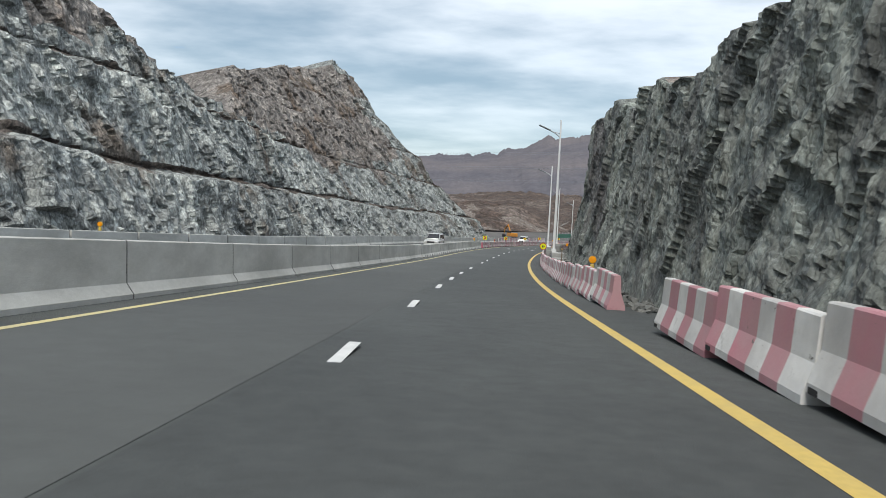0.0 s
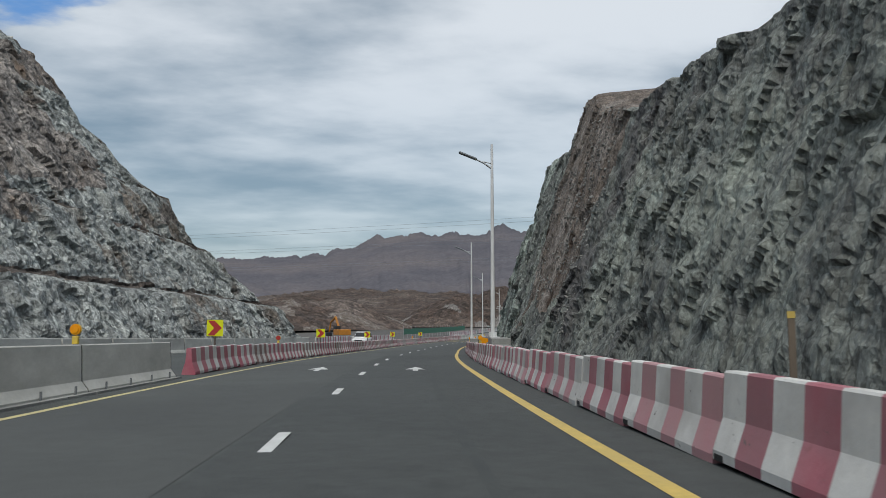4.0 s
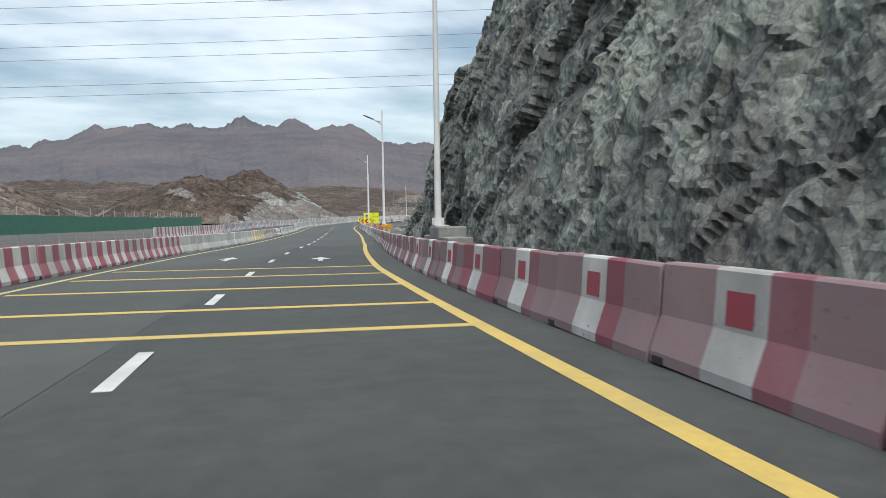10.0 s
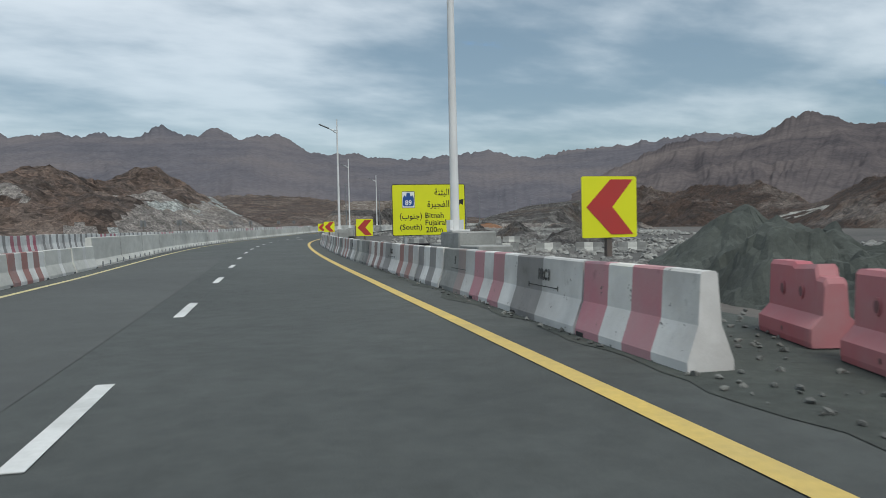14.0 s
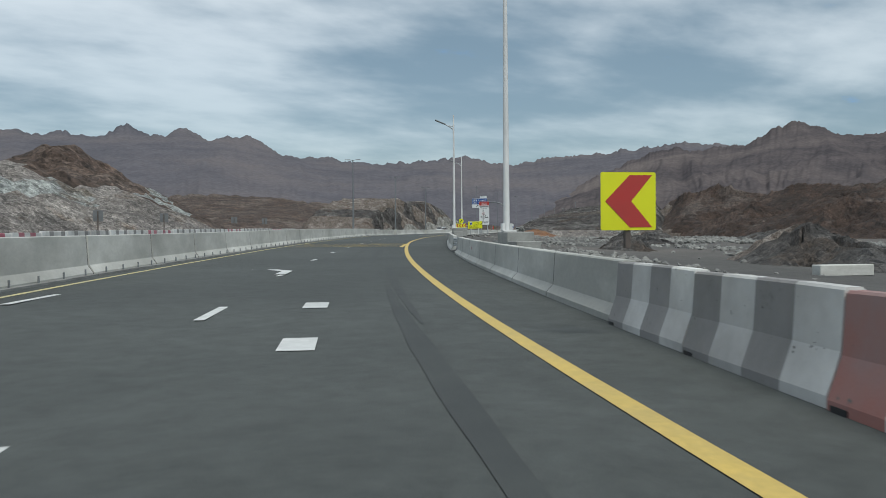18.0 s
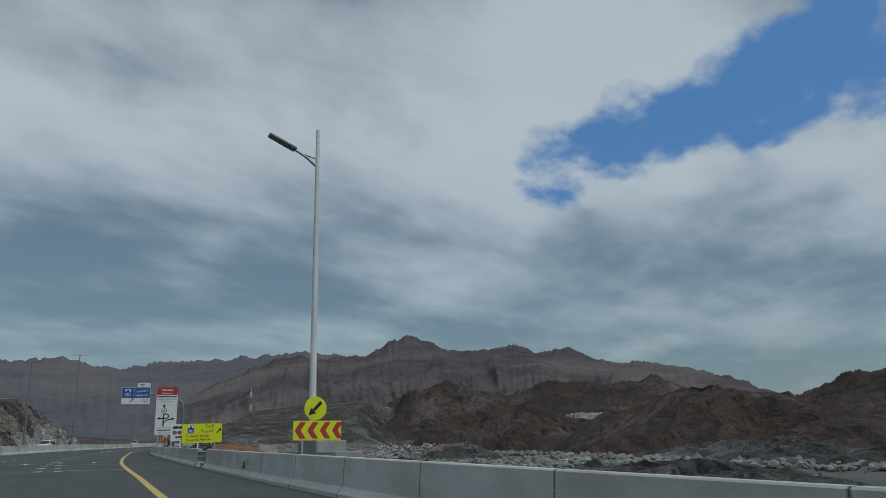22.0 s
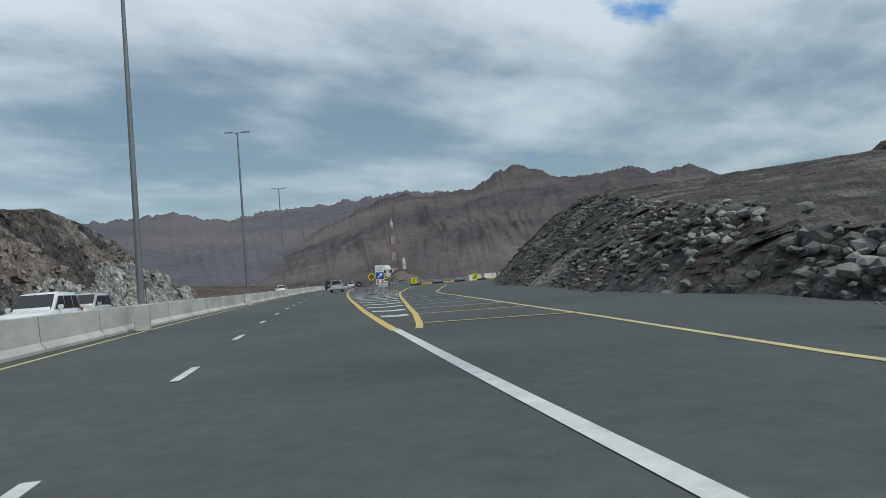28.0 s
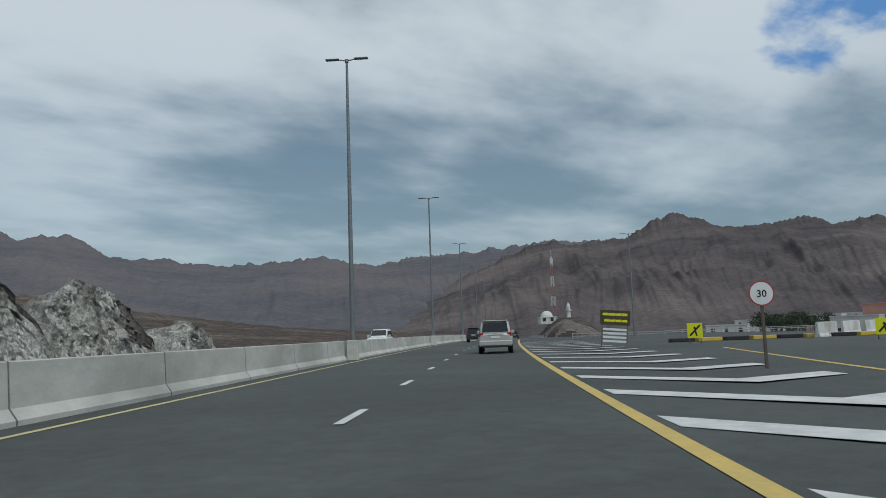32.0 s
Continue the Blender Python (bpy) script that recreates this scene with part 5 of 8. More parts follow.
# ---------------------------------------------------------------- signs
FLUO = material("fluorescent_yellow_sheet", (0.70, 0.72, 0.01), 0.45, second=(0.64, 0.66, 0.01), scale=1.2)
S_RED = material("red_sign_sheet", (0.42, 0.035, 0.03), 0.45, second=(0.36, 0.04, 0.035), scale=1.5)
S_BLUE = material("blue_sign_sheet", (0.015, 0.07, 0.27), 0.45, second=(0.02, 0.085, 0.29), scale=1.5)
S_WHITE = material("white_sign_sheet", (0.72, 0.74, 0.74), 0.5, second=(0.64, 0.66, 0.67), scale=1.5)
S_GREEN = material("green_cloth", (0.02, 0.16, 0.06), 0.8, second=(0.03, 0.20, 0.08), scale=2)
S_BLACK = material("black_sign_print", (0.012, 0.012, 0.013), 0.5)
S_BROWN = material("dark_board_sheet", (0.045, 0.035, 0.02), 0.6, second=(0.07, 0.055, 0.03), scale=3)
S_BACK = material("sign_back", (0.20, 0.21, 0.215), 0.55, 0.3, second=(0.15, 0.155, 0.16), scale=2)
AMBER = material("amber_lens", (0.85, 0.36, 0.01), 0.25, second=(0.75, 0.28, 0.01), scale=6)
RUST = material("rusty_post", (0.13, 0.10, 0.085), 0.8, second=(0.08, 0.07, 0.065), scale=4, bump=0.2)
WOOD = material("weathered_timber", (0.17, 0.135, 0.10), 0.85, second=(0.11, 0.09, 0.07), scale=5, streak=(1, 1, 0.2), bump=0.2)
FOOD = [material("picture_" + n, c, 0.5, second=tuple(v * 0.6 for v in c), scale=14) for n, c in (("brown", (0.25, 0.10, 0.04)), ("ochre", (0.35, 0.2, 0.07)), ("red", (0.3, 0.06, 0.03)), ("green", (0.12, 0.16, 0.05)))]


def rounded(w, h, r, n=4):
    pts = []
    for cx, cz, a0 in ((w / 2 - r, h / 2 - r, 0), (-w / 2 + r, h / 2 - r, 90), (-w / 2 + r, -h / 2 + r, 180), (w / 2 - r, -h / 2 + r, 270)):
        pts += [(cx + r * math.cos(radians(a0 + 90 * k / n)), cz + r * math.sin(radians(a0 + 90 * k / n))) for k in range(n + 1)]
    return pts


def shift(pts, x, z):
    return [(a + x, b + z) for a, b in pts]


def sheet(name, pts, mat, parent, y=0.0, depth=0.004, label=""):
    """A flat plate whose face stands at y, facing -y."""
    bm = bmesh.new()
    poly(bm, pts, depth, y)
    return part(name, bm, mat, parent, label)


AR_BITNAH, AR_FUJAIRAH, AR_SOUTH, AR_EXIT = "\uFE94\uFEE8\uFE9C\uFE92\uFEDF\uFE8D", "\uFE93\uFEAE\uFEF4\uFEA0\uFED4\uFEDF\uFE8D", "(\uFE8F\uFEEE\uFEE8\uFE9F)", "\uFE9D\uFEAE\uFEA8\uFEE3"


def script_bars(x0, x1, z, h, mat, parent, y, n=3, seed=1):
    """Flowing script that cannot be set: plain bars of its size."""
    k = random.Random(seed)
    x = x0
    for i in range(n):
        e = x0 + (x1 - x0) * (i + 1) / n
        sheet("script_bar", [(x, z), (x, z + h * k.uniform(0.45, 0.6)), (e - 0.06 * (x1 - x0) / n, z + h * 0.55), (e - 0.06 * (x1 - x0) / n, z)], mat, parent, y, 0.003)
        x = e
    return


def post(parent, x, z0, z1, w=0.05, mat=None, y=0.03, name="post"):
    return part(name, boxes((x - w / 2, x + w / 2, y, y + w, z0, z1)), mat or GALV, parent)


def chevron_sign(size, direction, label, group, drop=1.0, post_mat=None):
    g = thing("chevron_sign", label, "road sign", group)
    h = size / 2
    sheet("panel", rounded(size, size, 0.02, 2), FLUO, g, 0.0, 0.006)
    d = direction
    a, b = 0.42 * size, 0.06 * size
    pts = [(d * a, 0.0), (d * (-0.02 * size), a + 0.03 * size), (d * (-0.43 * size), a + 0.03 * size), (d * (-0.05 * size), 0.0), (d * (-0.43 * size), -a - 0.03 * size), (d * (-0.02 * size), -a - 0.03 * size)]
    sheet("chevron", pts, S_RED, g, -0.004, 0.003)
    sheet("back_plate", shift(rounded(size * 0.98, size * 0.98, 0.02, 2), 0, 0), S_BACK, g, 0.008, 0.004)
    post(g, 0.0, -drop, h * 0.9, 0.06, post_mat or RUST, 0.013)
    for z in (-h * 0.6, h * 0.6):
        part("clamp", boxes((-0.06, 0.06, 0.012, 0.085, z - 0.02, z + 0.02)), GALV, g)
    return g


def beacon(label, lens):
    g = thing("warning_beacon", label, "beacon", "warning beacons")
    part("battery_case", boxes((-0.06, 0.06, -0.05, 0.05, 0.0, 0.17), bevel=0.012), P_YEL, g, "dusty yellow battery case")
    part("stem", boxes((-0.02, 0.02, -0.02, 0.02, 0.16, 0.22)), P_YEL, g)
    bm = bmesh.new()
    disc(bm, (0, -0.05, 0.31), 0.11, 0.1, 20)
    disc(bm, (0, -0.07, 0.31), 0.075, 0.02, 16)
    bmesh.ops.recalc_face_normals(bm, faces=bm.faces[:])
    part("lens", bm, lens, g, "round lens")
    bm = bmesh.new()
    disc(bm, (0, -0.02, 0.31), 0.122, 0.04, 20)
    bmesh.ops.recalc_face_normals(bm, faces=bm.faces[:])
    part("rim", bm, P_YEL, g)
    return g


be = beacon("amber flashing beacon on a yellow battery case", AMBER)
BEACONS = [(24.2, 3.27, 0.84), (127.5, 3.4, 0.84), (157.3, 3.45, 0.84), (191, 3.2, 0.84), (256, 3.5, 0.84), (264.5, 3.65, 0.84), (296.5, 3.55, 0.84), (281, 3.75, 0.84)]
be.matrix_basis = place(*BEACONS[0])
for b in BEACONS[1:]:
    copy_thing(be, place(*b))
for s, u, z in ((104.0, u_lb(104) - 0.3, 1.05), (35.0, u_lb(35.0) - 12.1, 1.15), (205, u_lb(205) - 0.25, 0.84)):
    copy_thing(be, place(s, u, z))
rb = beacon("red round warning lamp on a battery case", S_RED)
rb.matrix_basis = place(127, u_lb(127) - 0.25, 0.84)

ch = chevron_sign(0.58, 1, "yellow square sign with a dark red chevron on the median barrier", "median chevron signs", 0.75)
CH_L = [(115, 1.5), (140, 1.5), (164, 1.5), (185, 1.55), (213, 1.55)]
ch.matrix_basis = place(CH_L[0][0], u_lb(CH_L[0][0]) - 0.22, CH_L[0][1])
for s, z in CH_L[1:]:
    copy_thing(ch, place(s, u_lb(s) - 0.22, z))
ch = chevron_sign(0.64, -1, "yellow square sign with a dark red chevron behind the barrier", "right chevron signs", 0.52)
CH_R = [(313.4, 3.5, 1.42, 4), (335.0, 3.5, 1.3, 4), (353.0, 3.2, 1.35, 4), (371.2, 3.05, 1.34, 4), (394.0, 3.05, 1.55, 2)]
ch.matrix_basis = place(*CH_R[0])
for c in CH_R[1:]:
    copy_thing(ch, place(*c))


# the round speed sign on the right, and the tilted orange board behind the barrier
g = thing("speed_sign", "round yellow speed sign with 60 on a short post", "road sign", m=place(69, 3.1, 1.4))
bm = bmesh.new()
disc(bm, (0, 0, 0), 0.31, 0.008, 32)
part("ring", bm, S_RED, g, "red ring")
bm = bmesh.new()
disc(bm, (0, -0.005, 0), 0.255, 0.005, 32)
part("face", bm, FLUO, g, "yellow face")
writing("60", 0, -0.1, 0.2, S_BLACK, g, -0.008, bold=0.006)
post(g, 0, -0.7, 0.2, 0.06)
g = thing("warning_board", "small orange warning board leaning behind the barrier", "road sign", m=place(141, 4.3, 0.95, 8) @ Matrix.Rotation(radians(14), 4, "Y"))
sheet("panel", rounded(0.62, 0.5, 0.03, 2), AMBER, g, 0.0, 0.01)
sheet("back_plate", rounded(0.6, 0.48, 0.03, 2), S_BACK, g, 0.012, 0.004)
post(g, 0, -1.2, 0.2, 0.05, RUST)


def emblem(parent, x, z, w, h, y):
    """Blue route shield with a white frame and the number 89."""
    sheet("shield_frame", shift(rounded(w * 1.16, h * 1.12, 0.01, 2), x, z), S_BLACK, parent, y, 0.002)
    sheet("shield_ground", shift(rounded(w * 1.10, h * 1.06, 0.01, 2), x, z), S_WHITE, parent, y - 0.003, 0.002)
    k = [(-0.42, -0.44), (0.42, -0.44), (0.5, -0.3), (0.5, 0.1), (0.36, 0.3), (0.2, 0.2), (0.14, 0.46), (-0.14, 0.46), (-0.2, 0.2), (-0.36, 0.3), (-0.5, 0.1), (-0.5, -0.3)]
    sheet("shield", [(x + a * w, z + b * h) for a, b in k], S_BLUE, parent, y - 0.006, 0.002)
    writing("89", x, z - h * 0.36, h * 0.34, S_WHITE, parent, y - 0.009, bold=0.004)


def arrow_up_right(parent, x, z, k, y, mat):
    sheet("arrow_shaft", [(x - 0.5 * k, z - 0.36 * k), (x - 0.36 * k, z - 0.5 * k), (x + 0.26 * k, z + 0.12 * k), (x + 0.12 * k, z + 0.26 * k)], mat, parent, y, 0.003)
    sheet("arrow_head", [(x + 0.5 * k, z + 0.5 * k), (x - 0.12 * k, z + 0.42 * k), (x + 0.42 * k, z - 0.12 * k)], mat, parent, y - 0.001, 0.003)


def direction_sign(w, h, distance):
    g = thing("direction_sign", "yellow direction sign with black place names and an arrow", "road sign", "yellow direction signs")
    sheet("border", rounded(w, h, 0.05), S_BLACK, g, 0.0, 0.02, "black edge")
    sheet("panel", rounded(w - 0.035, h - 0.035, 0.045), FLUO, g, -0.004, 0.004, "fluorescent yellow panel")
    k = h / 1.5 if distance else h / 1.2
    e = 1.0 if distance else 1.22
    emblem(g, -0.28 * w, 0.20 * h, 0.15 * w, 0.29 * h * e, -0.008)
    y = -0.007
    writing(AR_BITNAH, 0.18 * w, 0.28 * h, 0.13 * h * e, S_BLACK, g, y, 0.20 * w, 0.002)
    writing(AR_FUJAIRAH, 0.13 * w, 0.05 * h, 0.13 * h * e, S_BLACK, g, y, 0.30 * w, 0.002)
    writing(AR_SOUTH, -0.25 * w, -0.17 * h, 0.12 * h * e, S_BLACK, g, y, 0.30 * w, 0.002)
    writing("(South)", -0.25 * w, -0.38 * h, 0.105 * h * e, S_BLACK, g, y, 0.30 * w, 0.002)
    z = -0.16 * h if distance else -0.19 * h
    writing("Bitnah", -0.06 * w, z, 0.11 * h * e, S_BLACK, g, y, align="LEFT", bold=0.002)
    writing("Fujairah", -0.06 * w, z - 0.14 * h * e, 0.11 * h * e, S_BLACK, g, y, align="LEFT", bold=0.002)
    if distance:
        writing("200m", -0.05 * w, z - 0.28 * h, 0.11 * h, S_BLACK, g, y, align="LEFT", bold=0.002)
    arrow_up_right(g, 0.41 * w, 0.10 * h, 0.30 * k, y, S_BLACK)
    for x in (-0.32 * w, 0.32 * w):
        post(g, x, -h / 2 - 1.7, h / 2 - 0.1, 0.08, GALV, 0.022)
    for z in (-h * 0.3, h * 0.3):
        part("rail", boxes((-w * 0.47, w * 0.47, 0.02, 0.05, z - 0.025, z + 0.025)), GALV, g)
    return g


direction_sign(2.2, 1.5, True).matrix_basis = place(328, 4.6, 1.78, 2)
direction_sign(2.45, 1.22, False).matrix_basis = place(516, 8.75, 1.66, -3) @ Matrix.Rotation(radians(-1), 4, "Y")

# the billboard with pictures of dishes
g = thing("billboard", "white painted billboard with small round dish pictures", "billboard", m=place(521.5, 8.5, 1.8, -6) @ Matrix.Rotation(radians(-1.5), 4, "Y"))
sheet("panel", rounded(2.1, 1.15, 0.02, 2), S_WHITE, g, 0.0, 0.03)
script_bars(-0.9, 0.95, 0.26, 0.32, S_BLACK, g, -0.005, 5, 7)
for k in range(6):
    bm = bmesh.new()
    disc(bm, (-0.78 + 0.31 * k, -0.005, 0.0), 0.14, 0.004, 18)
    plate_ = part("picture_disc", bm, S_WHITE if k > 3 else FOOD[k % 4], g)
    bm = bmesh.new()
    disc(bm, (-0.78 + 0.31 * k, -0.009, 0.0), 0.09, 0.003, 14)
    part("dish", bm, FOOD[(k + 1) % 4], plate_)
script_bars(-0.75, 0.35, -0.36, 0.2, S_BLACK, g, -0.005, 4, 8)
sheet("pink_strip", [(-0.4, -0.52), (0.75, -0.52), (0.75, -0.44), (-0.4, -0.44)], P_PINK, g, -0.005, 0.003)
for x in (-0.4, 0.75):
    post(g, x, -2.0, 0.4, 0.09, S_WHITE, 0.032)

# keep-left disc and triple chevron board in front of the last single-arm lamp
g = thing("keep_left_sign", "round yellow sign with a black slanting arrow", "road sign", m=place(484.9, 6.65, 2.0))
bm = bmesh.new()
disc(bm, (0, 0, 0), 0.31, 0.01, 32)
part("face", bm, FLUO, g)
sheet("arrow_shaft", [(0.19, 0.13), (0.13, 0.19), (-0.08, -0.02), (-0.02, -0.08)], S_BLACK, g, -0.004, 0.003)
sheet("arrow_head", [(-0.19, -0.19), (0.02, -0.13), (-0.13, 0.02)], S_BLACK, g, -0.005, 0.003)
post(g, 0, -1.95, 0.15, 0.06, GALV, 0.012)
g = thing("chevron_board", "long yellow board with a row of dark red chevrons", "road sign", m=place(484.7, 6.65, 1.42))
sheet("panel", rounded(1.32, 0.5, 0.02, 2), FLUO, g, 0.0, 0.008)
for k in range(4):
    x = -0.56 + 0.34 * k
    sheet("chevron", [(x - 0.06, 0), (x + 0.08, 0.21), (x + 0.24, 0.21), (x + 0.1, 0), (x + 0.24, -0.21), (x + 0.08, -0.21)], S_RED, g, -0.004, 0.003)
for x in (-0.4, 0.4):
    post(g, x, -1.4, 0.2, 0.05, GALV, 0.01)

# the tall notice for heavy vehicles
g = thing("notice_sign", "tall white notice board with a red heading and a route diagram", "road sign", m=place(555.5, 9.45, 4.52, -4))
W, H = 2.25, 5.15
sheet("border", rounded(W, H, 0.12), S_BLACK, g, 0.003, 0.03)
sheet("face", rounded(W - 0.05, H - 0.05, 0.10), S_WHITE, g, 0.0, 0.02)
sheet("heading", shift(rounded(W - 0.08, 0.86, 0.1), 0, H / 2 - 0.47), S_RED, g, -0.004, 0.004, "red heading panel")
writing("Attention", 0, H / 2 - 0.80, 0.21, S_WHITE, g, -0.008, bold=0.004)
script_bars(-0.55, 0.55, H / 2 - 0.42, 0.2, S_WHITE, g, -0.006, 4, 11)
script_bars(-1.0, 1.0, H / 2 - 1.15, 0.24, S_BLACK, g, -0.004, 5, 12)
writing("Heavy Vehicles are", 0, H / 2 - 1.43, 0.19, S_BLACK, g, -0.004, 1.9)
writing("Prohibited", 0, H / 2 - 1.67, 0.19, S_BLACK, g, -0.004, 1.1)
DROP = -0.27
sheet("stem", shift([(-0.32, -1.45), (-0.19, -1.45), (-0.19, -0.1), (-0.32, -0.1)], 0, DROP), S_BLACK, g, -0.004, 0.003)
sheet("stem_top", shift([(-0.30, 0.55), (-0.18, 0.55), (-0.18, 0.8), (-0.30, 0.8)], 0, DROP), S_BLACK, g, -0.004, 0.003)
sheet("arrow_head", shift([(-0.41, 0.68), (-0.07, 0.68), (-0.24, 1.02)], 0, DROP), S_BLACK, g, -0.005, 0.003)
sheet("arrow_bar", shift([(-0.72, -0.62), (0.08, -0.62), (0.08, -0.50), (-0.72, -0.50)], 0, DROP), S_BLACK, g, -0.005, 0.003)
sheet("arrow_head", shift([(-0.9, -0.56), (-0.6, -0.74), (-0.6, -0.38)], 0, DROP), S_BLACK, g, -0.005, 0.003)
arc = [(0.02 + 0.3 * math.sin(a) * 1.0, -0.33 - 0.29 * math.cos(a)) for a in [math.pi * q / 8 for q in range(9)]]
arc_in = [(0.02 + 0.18 * math.sin(a), -0.33 - 0.17 * math.cos(a)) for a in [math.pi * q / 8 for q in range(9)]]
for q in range(8):
    sheet("loop", shift([arc[q], arc[q + 1], arc_in[q + 1], arc_in[q]], 0, DROP), S_BLACK, g, -0.004, 0.003)
sheet("loop_top", shift([(-0.25, -0.16), (0.03, -0.16), (0.03, -0.04), (-0.25, -0.04)], 0, DROP), S_BLACK, g, -0.0045, 0.003)
bend = [(-0.25 + 0.9 * (1 - math.cos(a)), -1.25 + 0.63 * math.sin(a)) for a in [math.pi / 2 * q / 7 for q in range(8)]]
for q in range(7):
    (xa, za), (xb, zb) = bend[q], bend[q + 1]
    sheet("branch", shift([(xa, za - 0.08), (xb, zb - 0.08), (xb, zb + 0.05), (xa, za + 0.05)], 0, DROP), S_BLACK, g, -0.0047, 0.003)
sheet("arrow_head", shift([(0.9, -0.62), (0.6, -0.80), (0.6, -0.44)], 0, DROP), S_BLACK, g, -0.005, 0.003)
bm = bmesh.new()
disc(bm, (-0.24, -0.004, 0.28 + DROP), 0.31, 0.003, 28)
part("ring", bm, S_RED, g, "red ring")
bm = bmesh.new()
disc(bm, (-0.24, -0.007, 0.28 + DROP), 0.25, 0.003, 28)
part("ring_face", bm, S_WHITE, g)
sheet("truck_mark", shift([(-0.36, 0.19), (-0.12, 0.19), (-0.12, 0.36), (-0.26, 0.36), (-0.36, 0.28)], 0, DROP), S_BLACK, g, -0.010, 0.003)
sheet("slash", shift([(-0.42, 0.12), (-0.38, 0.08), (-0.06, 0.44), (-0.10, 0.48)], 0, DROP), S_RED, g, -0.011, 0.003)
sheet("rule", [(-W / 2 + 0.03, -1.87), (W / 2 - 0.03, -1.87), (W / 2 - 0.03, -1.82), (-W / 2 + 0.03, -1.82)], S_BLACK, g, -0.004, 0.003)
script_bars(-0.8, 0.8, -2.14, 0.2, S_BLACK, g, -0.004, 5, 13)
writing("Above 2.5 Tons", 0, -2.42, 0.17, S_BLACK, g, -0.004, 1.5)
for x in (-0.72, 0.72):
    part("post", boxes((x - 0.08, x + 0.08, 0.032, 0.19, -5.1, 2.3)), GALV, g, "")
for z in (-1.9, -0.6, 0.7, 2.0):
    part("rail", boxes((-1.05, 1.05, 0.031, 0.06, z - 0.03, z + 0.03)), GALV, g)

# the cantilever over the exit with its blue and white sign
g = thing("gantry_sign", "blue and white exit sign on a curved grey cantilever", "road sign", m=place(588, 0.0, 0.0))
pts = [(11.7, -0.5), (11.7, 5.6), (11.55, 6.5), (11.1, 7.2), (10.4, 7.7), (9.5, 7.95), (8.0, 8.05), (4.0, 8.1)]
bm = bmesh.new()
for (xa, za), (xb, zb) in zip(pts, pts[1:]):
    tube(bm, (xa, 0.25, za), (xb, 0.25, zb), 0.21 if za < 7 else 0.16, 0.19 if za < 7 else 0.15, 14)
part("cantilever", bm, STEEL, g, "curved grey steel tube")
part("base_plate", boxes((11.3, 12.1, -0.15, 0.65, 0.0, 0.06), bevel=0.01), STEEL, g)
part("flange", tubes(((8.9, 0.25, 8.0), (8.98, 0.25, 8.0), 0.26), n=14), STEEL, g)
cx = 5.0
panel = sheet("panel", shift(rounded(3.9, 2.45, 0.1), cx, 7.85), S_WHITE, g, 0.0, 0.05, "white sign panel")
sheet("blue_field", shift(rounded(3.82, 1.5, 0.08), cx, 8.28), S_BLUE, panel, -0.004, 0.004)
emblem(panel, cx - 1.15, 8.28, 0.75, 0.95, -0.007)
writing(AR_FUJAIRAH, cx + 0.65, 8.42, 0.40, S_WHITE, panel, -0.007, 2.0)
writing("Fujairah", cx + 0.65, 7.78, 0.36, S_WHITE, panel, -0.007, 2.0)
arrow_up_right(panel, cx - 0.6, 7.15, 0.62, -0.005, S_BLACK)
writing(AR_EXIT, cx + 1.3, 7.2, 0.28, S_BLACK, panel, -0.005, 0.8)
writing("EXIT", cx + 1.35, 6.76, 0.27, S_BLACK, panel, -0.005)
tab = sheet("exit_tab", shift(rounded(1.8, 0.62, 0.05), cx + 1.0, 9.4), S_WHITE, g, 0.0, 0.04, "small white exit plate")
sheet("tab_edge", shift(rounded(1.86, 0.68, 0.06), cx + 1.0, 9.4), S_BLACK, tab, 0.004, 0.03)
script_bars(cx + 0.45, cx + 1.1, 9.42, 0.2, S_BLACK, tab, -0.005, 2, 23)
writing("EXIT", cx + 0.8, 9.17, 0.15, S_BLACK, tab, -0.005)
for x in (cx - 1.4, cx, cx + 1.4):
    part("bracket", boxes((x - 0.05, x + 0.05, 0.052, 0.16, 6.8, 9.0)), STEEL, g)
for k in range(9):
    part("walkway_bar", boxes((cx - 1.8 + 0.45 * k - 0.02, cx - 1.8 + 0.45 * k + 0.02, -0.35, 0.3, 6.42, 6.46)), STEEL, g)
for y in (-0.35, 0.28):
    part("walkway_rail", boxes((cx - 1.95, cx + 1.95, y, y + 0.04, 6.46, 6.50)), STEEL, g)
bw = wall_unit("block_wall", "pale concrete block guarding the gantry foot", "gantry guard blocks", 3.0, 0.9, 0.3, CONCRETE)
bw.matrix_basis = place(576.2, u_rb(576.2) + 0.3, 0.0, -1)
for k in range(1, 5):
    copy_thing(bw, place(576.2 + 3.1 * k, u_rb(576.2 + 3.1 * k) + 0.3, 0.0, -1))
for s, u, c in ((578.5, 9.3, S_RED), (579.3, 9.35, S_GREEN)):
    fl = thing("flag", "small cloth flag on a thin stick", "flag", "small flags", m=place(s, u, 0.0, 20))
    part("stick", tubes(((0, 0, 0), (0.25, 0, 2.1), 0.02), n=6), GALV, fl)
    sheet("cloth", [(0.12, 1.15), (0.25, 2.05), (0.62, 1.5), (0.5, 1.0), (0.3, 0.9)], c, fl, 0.0, 0.008)

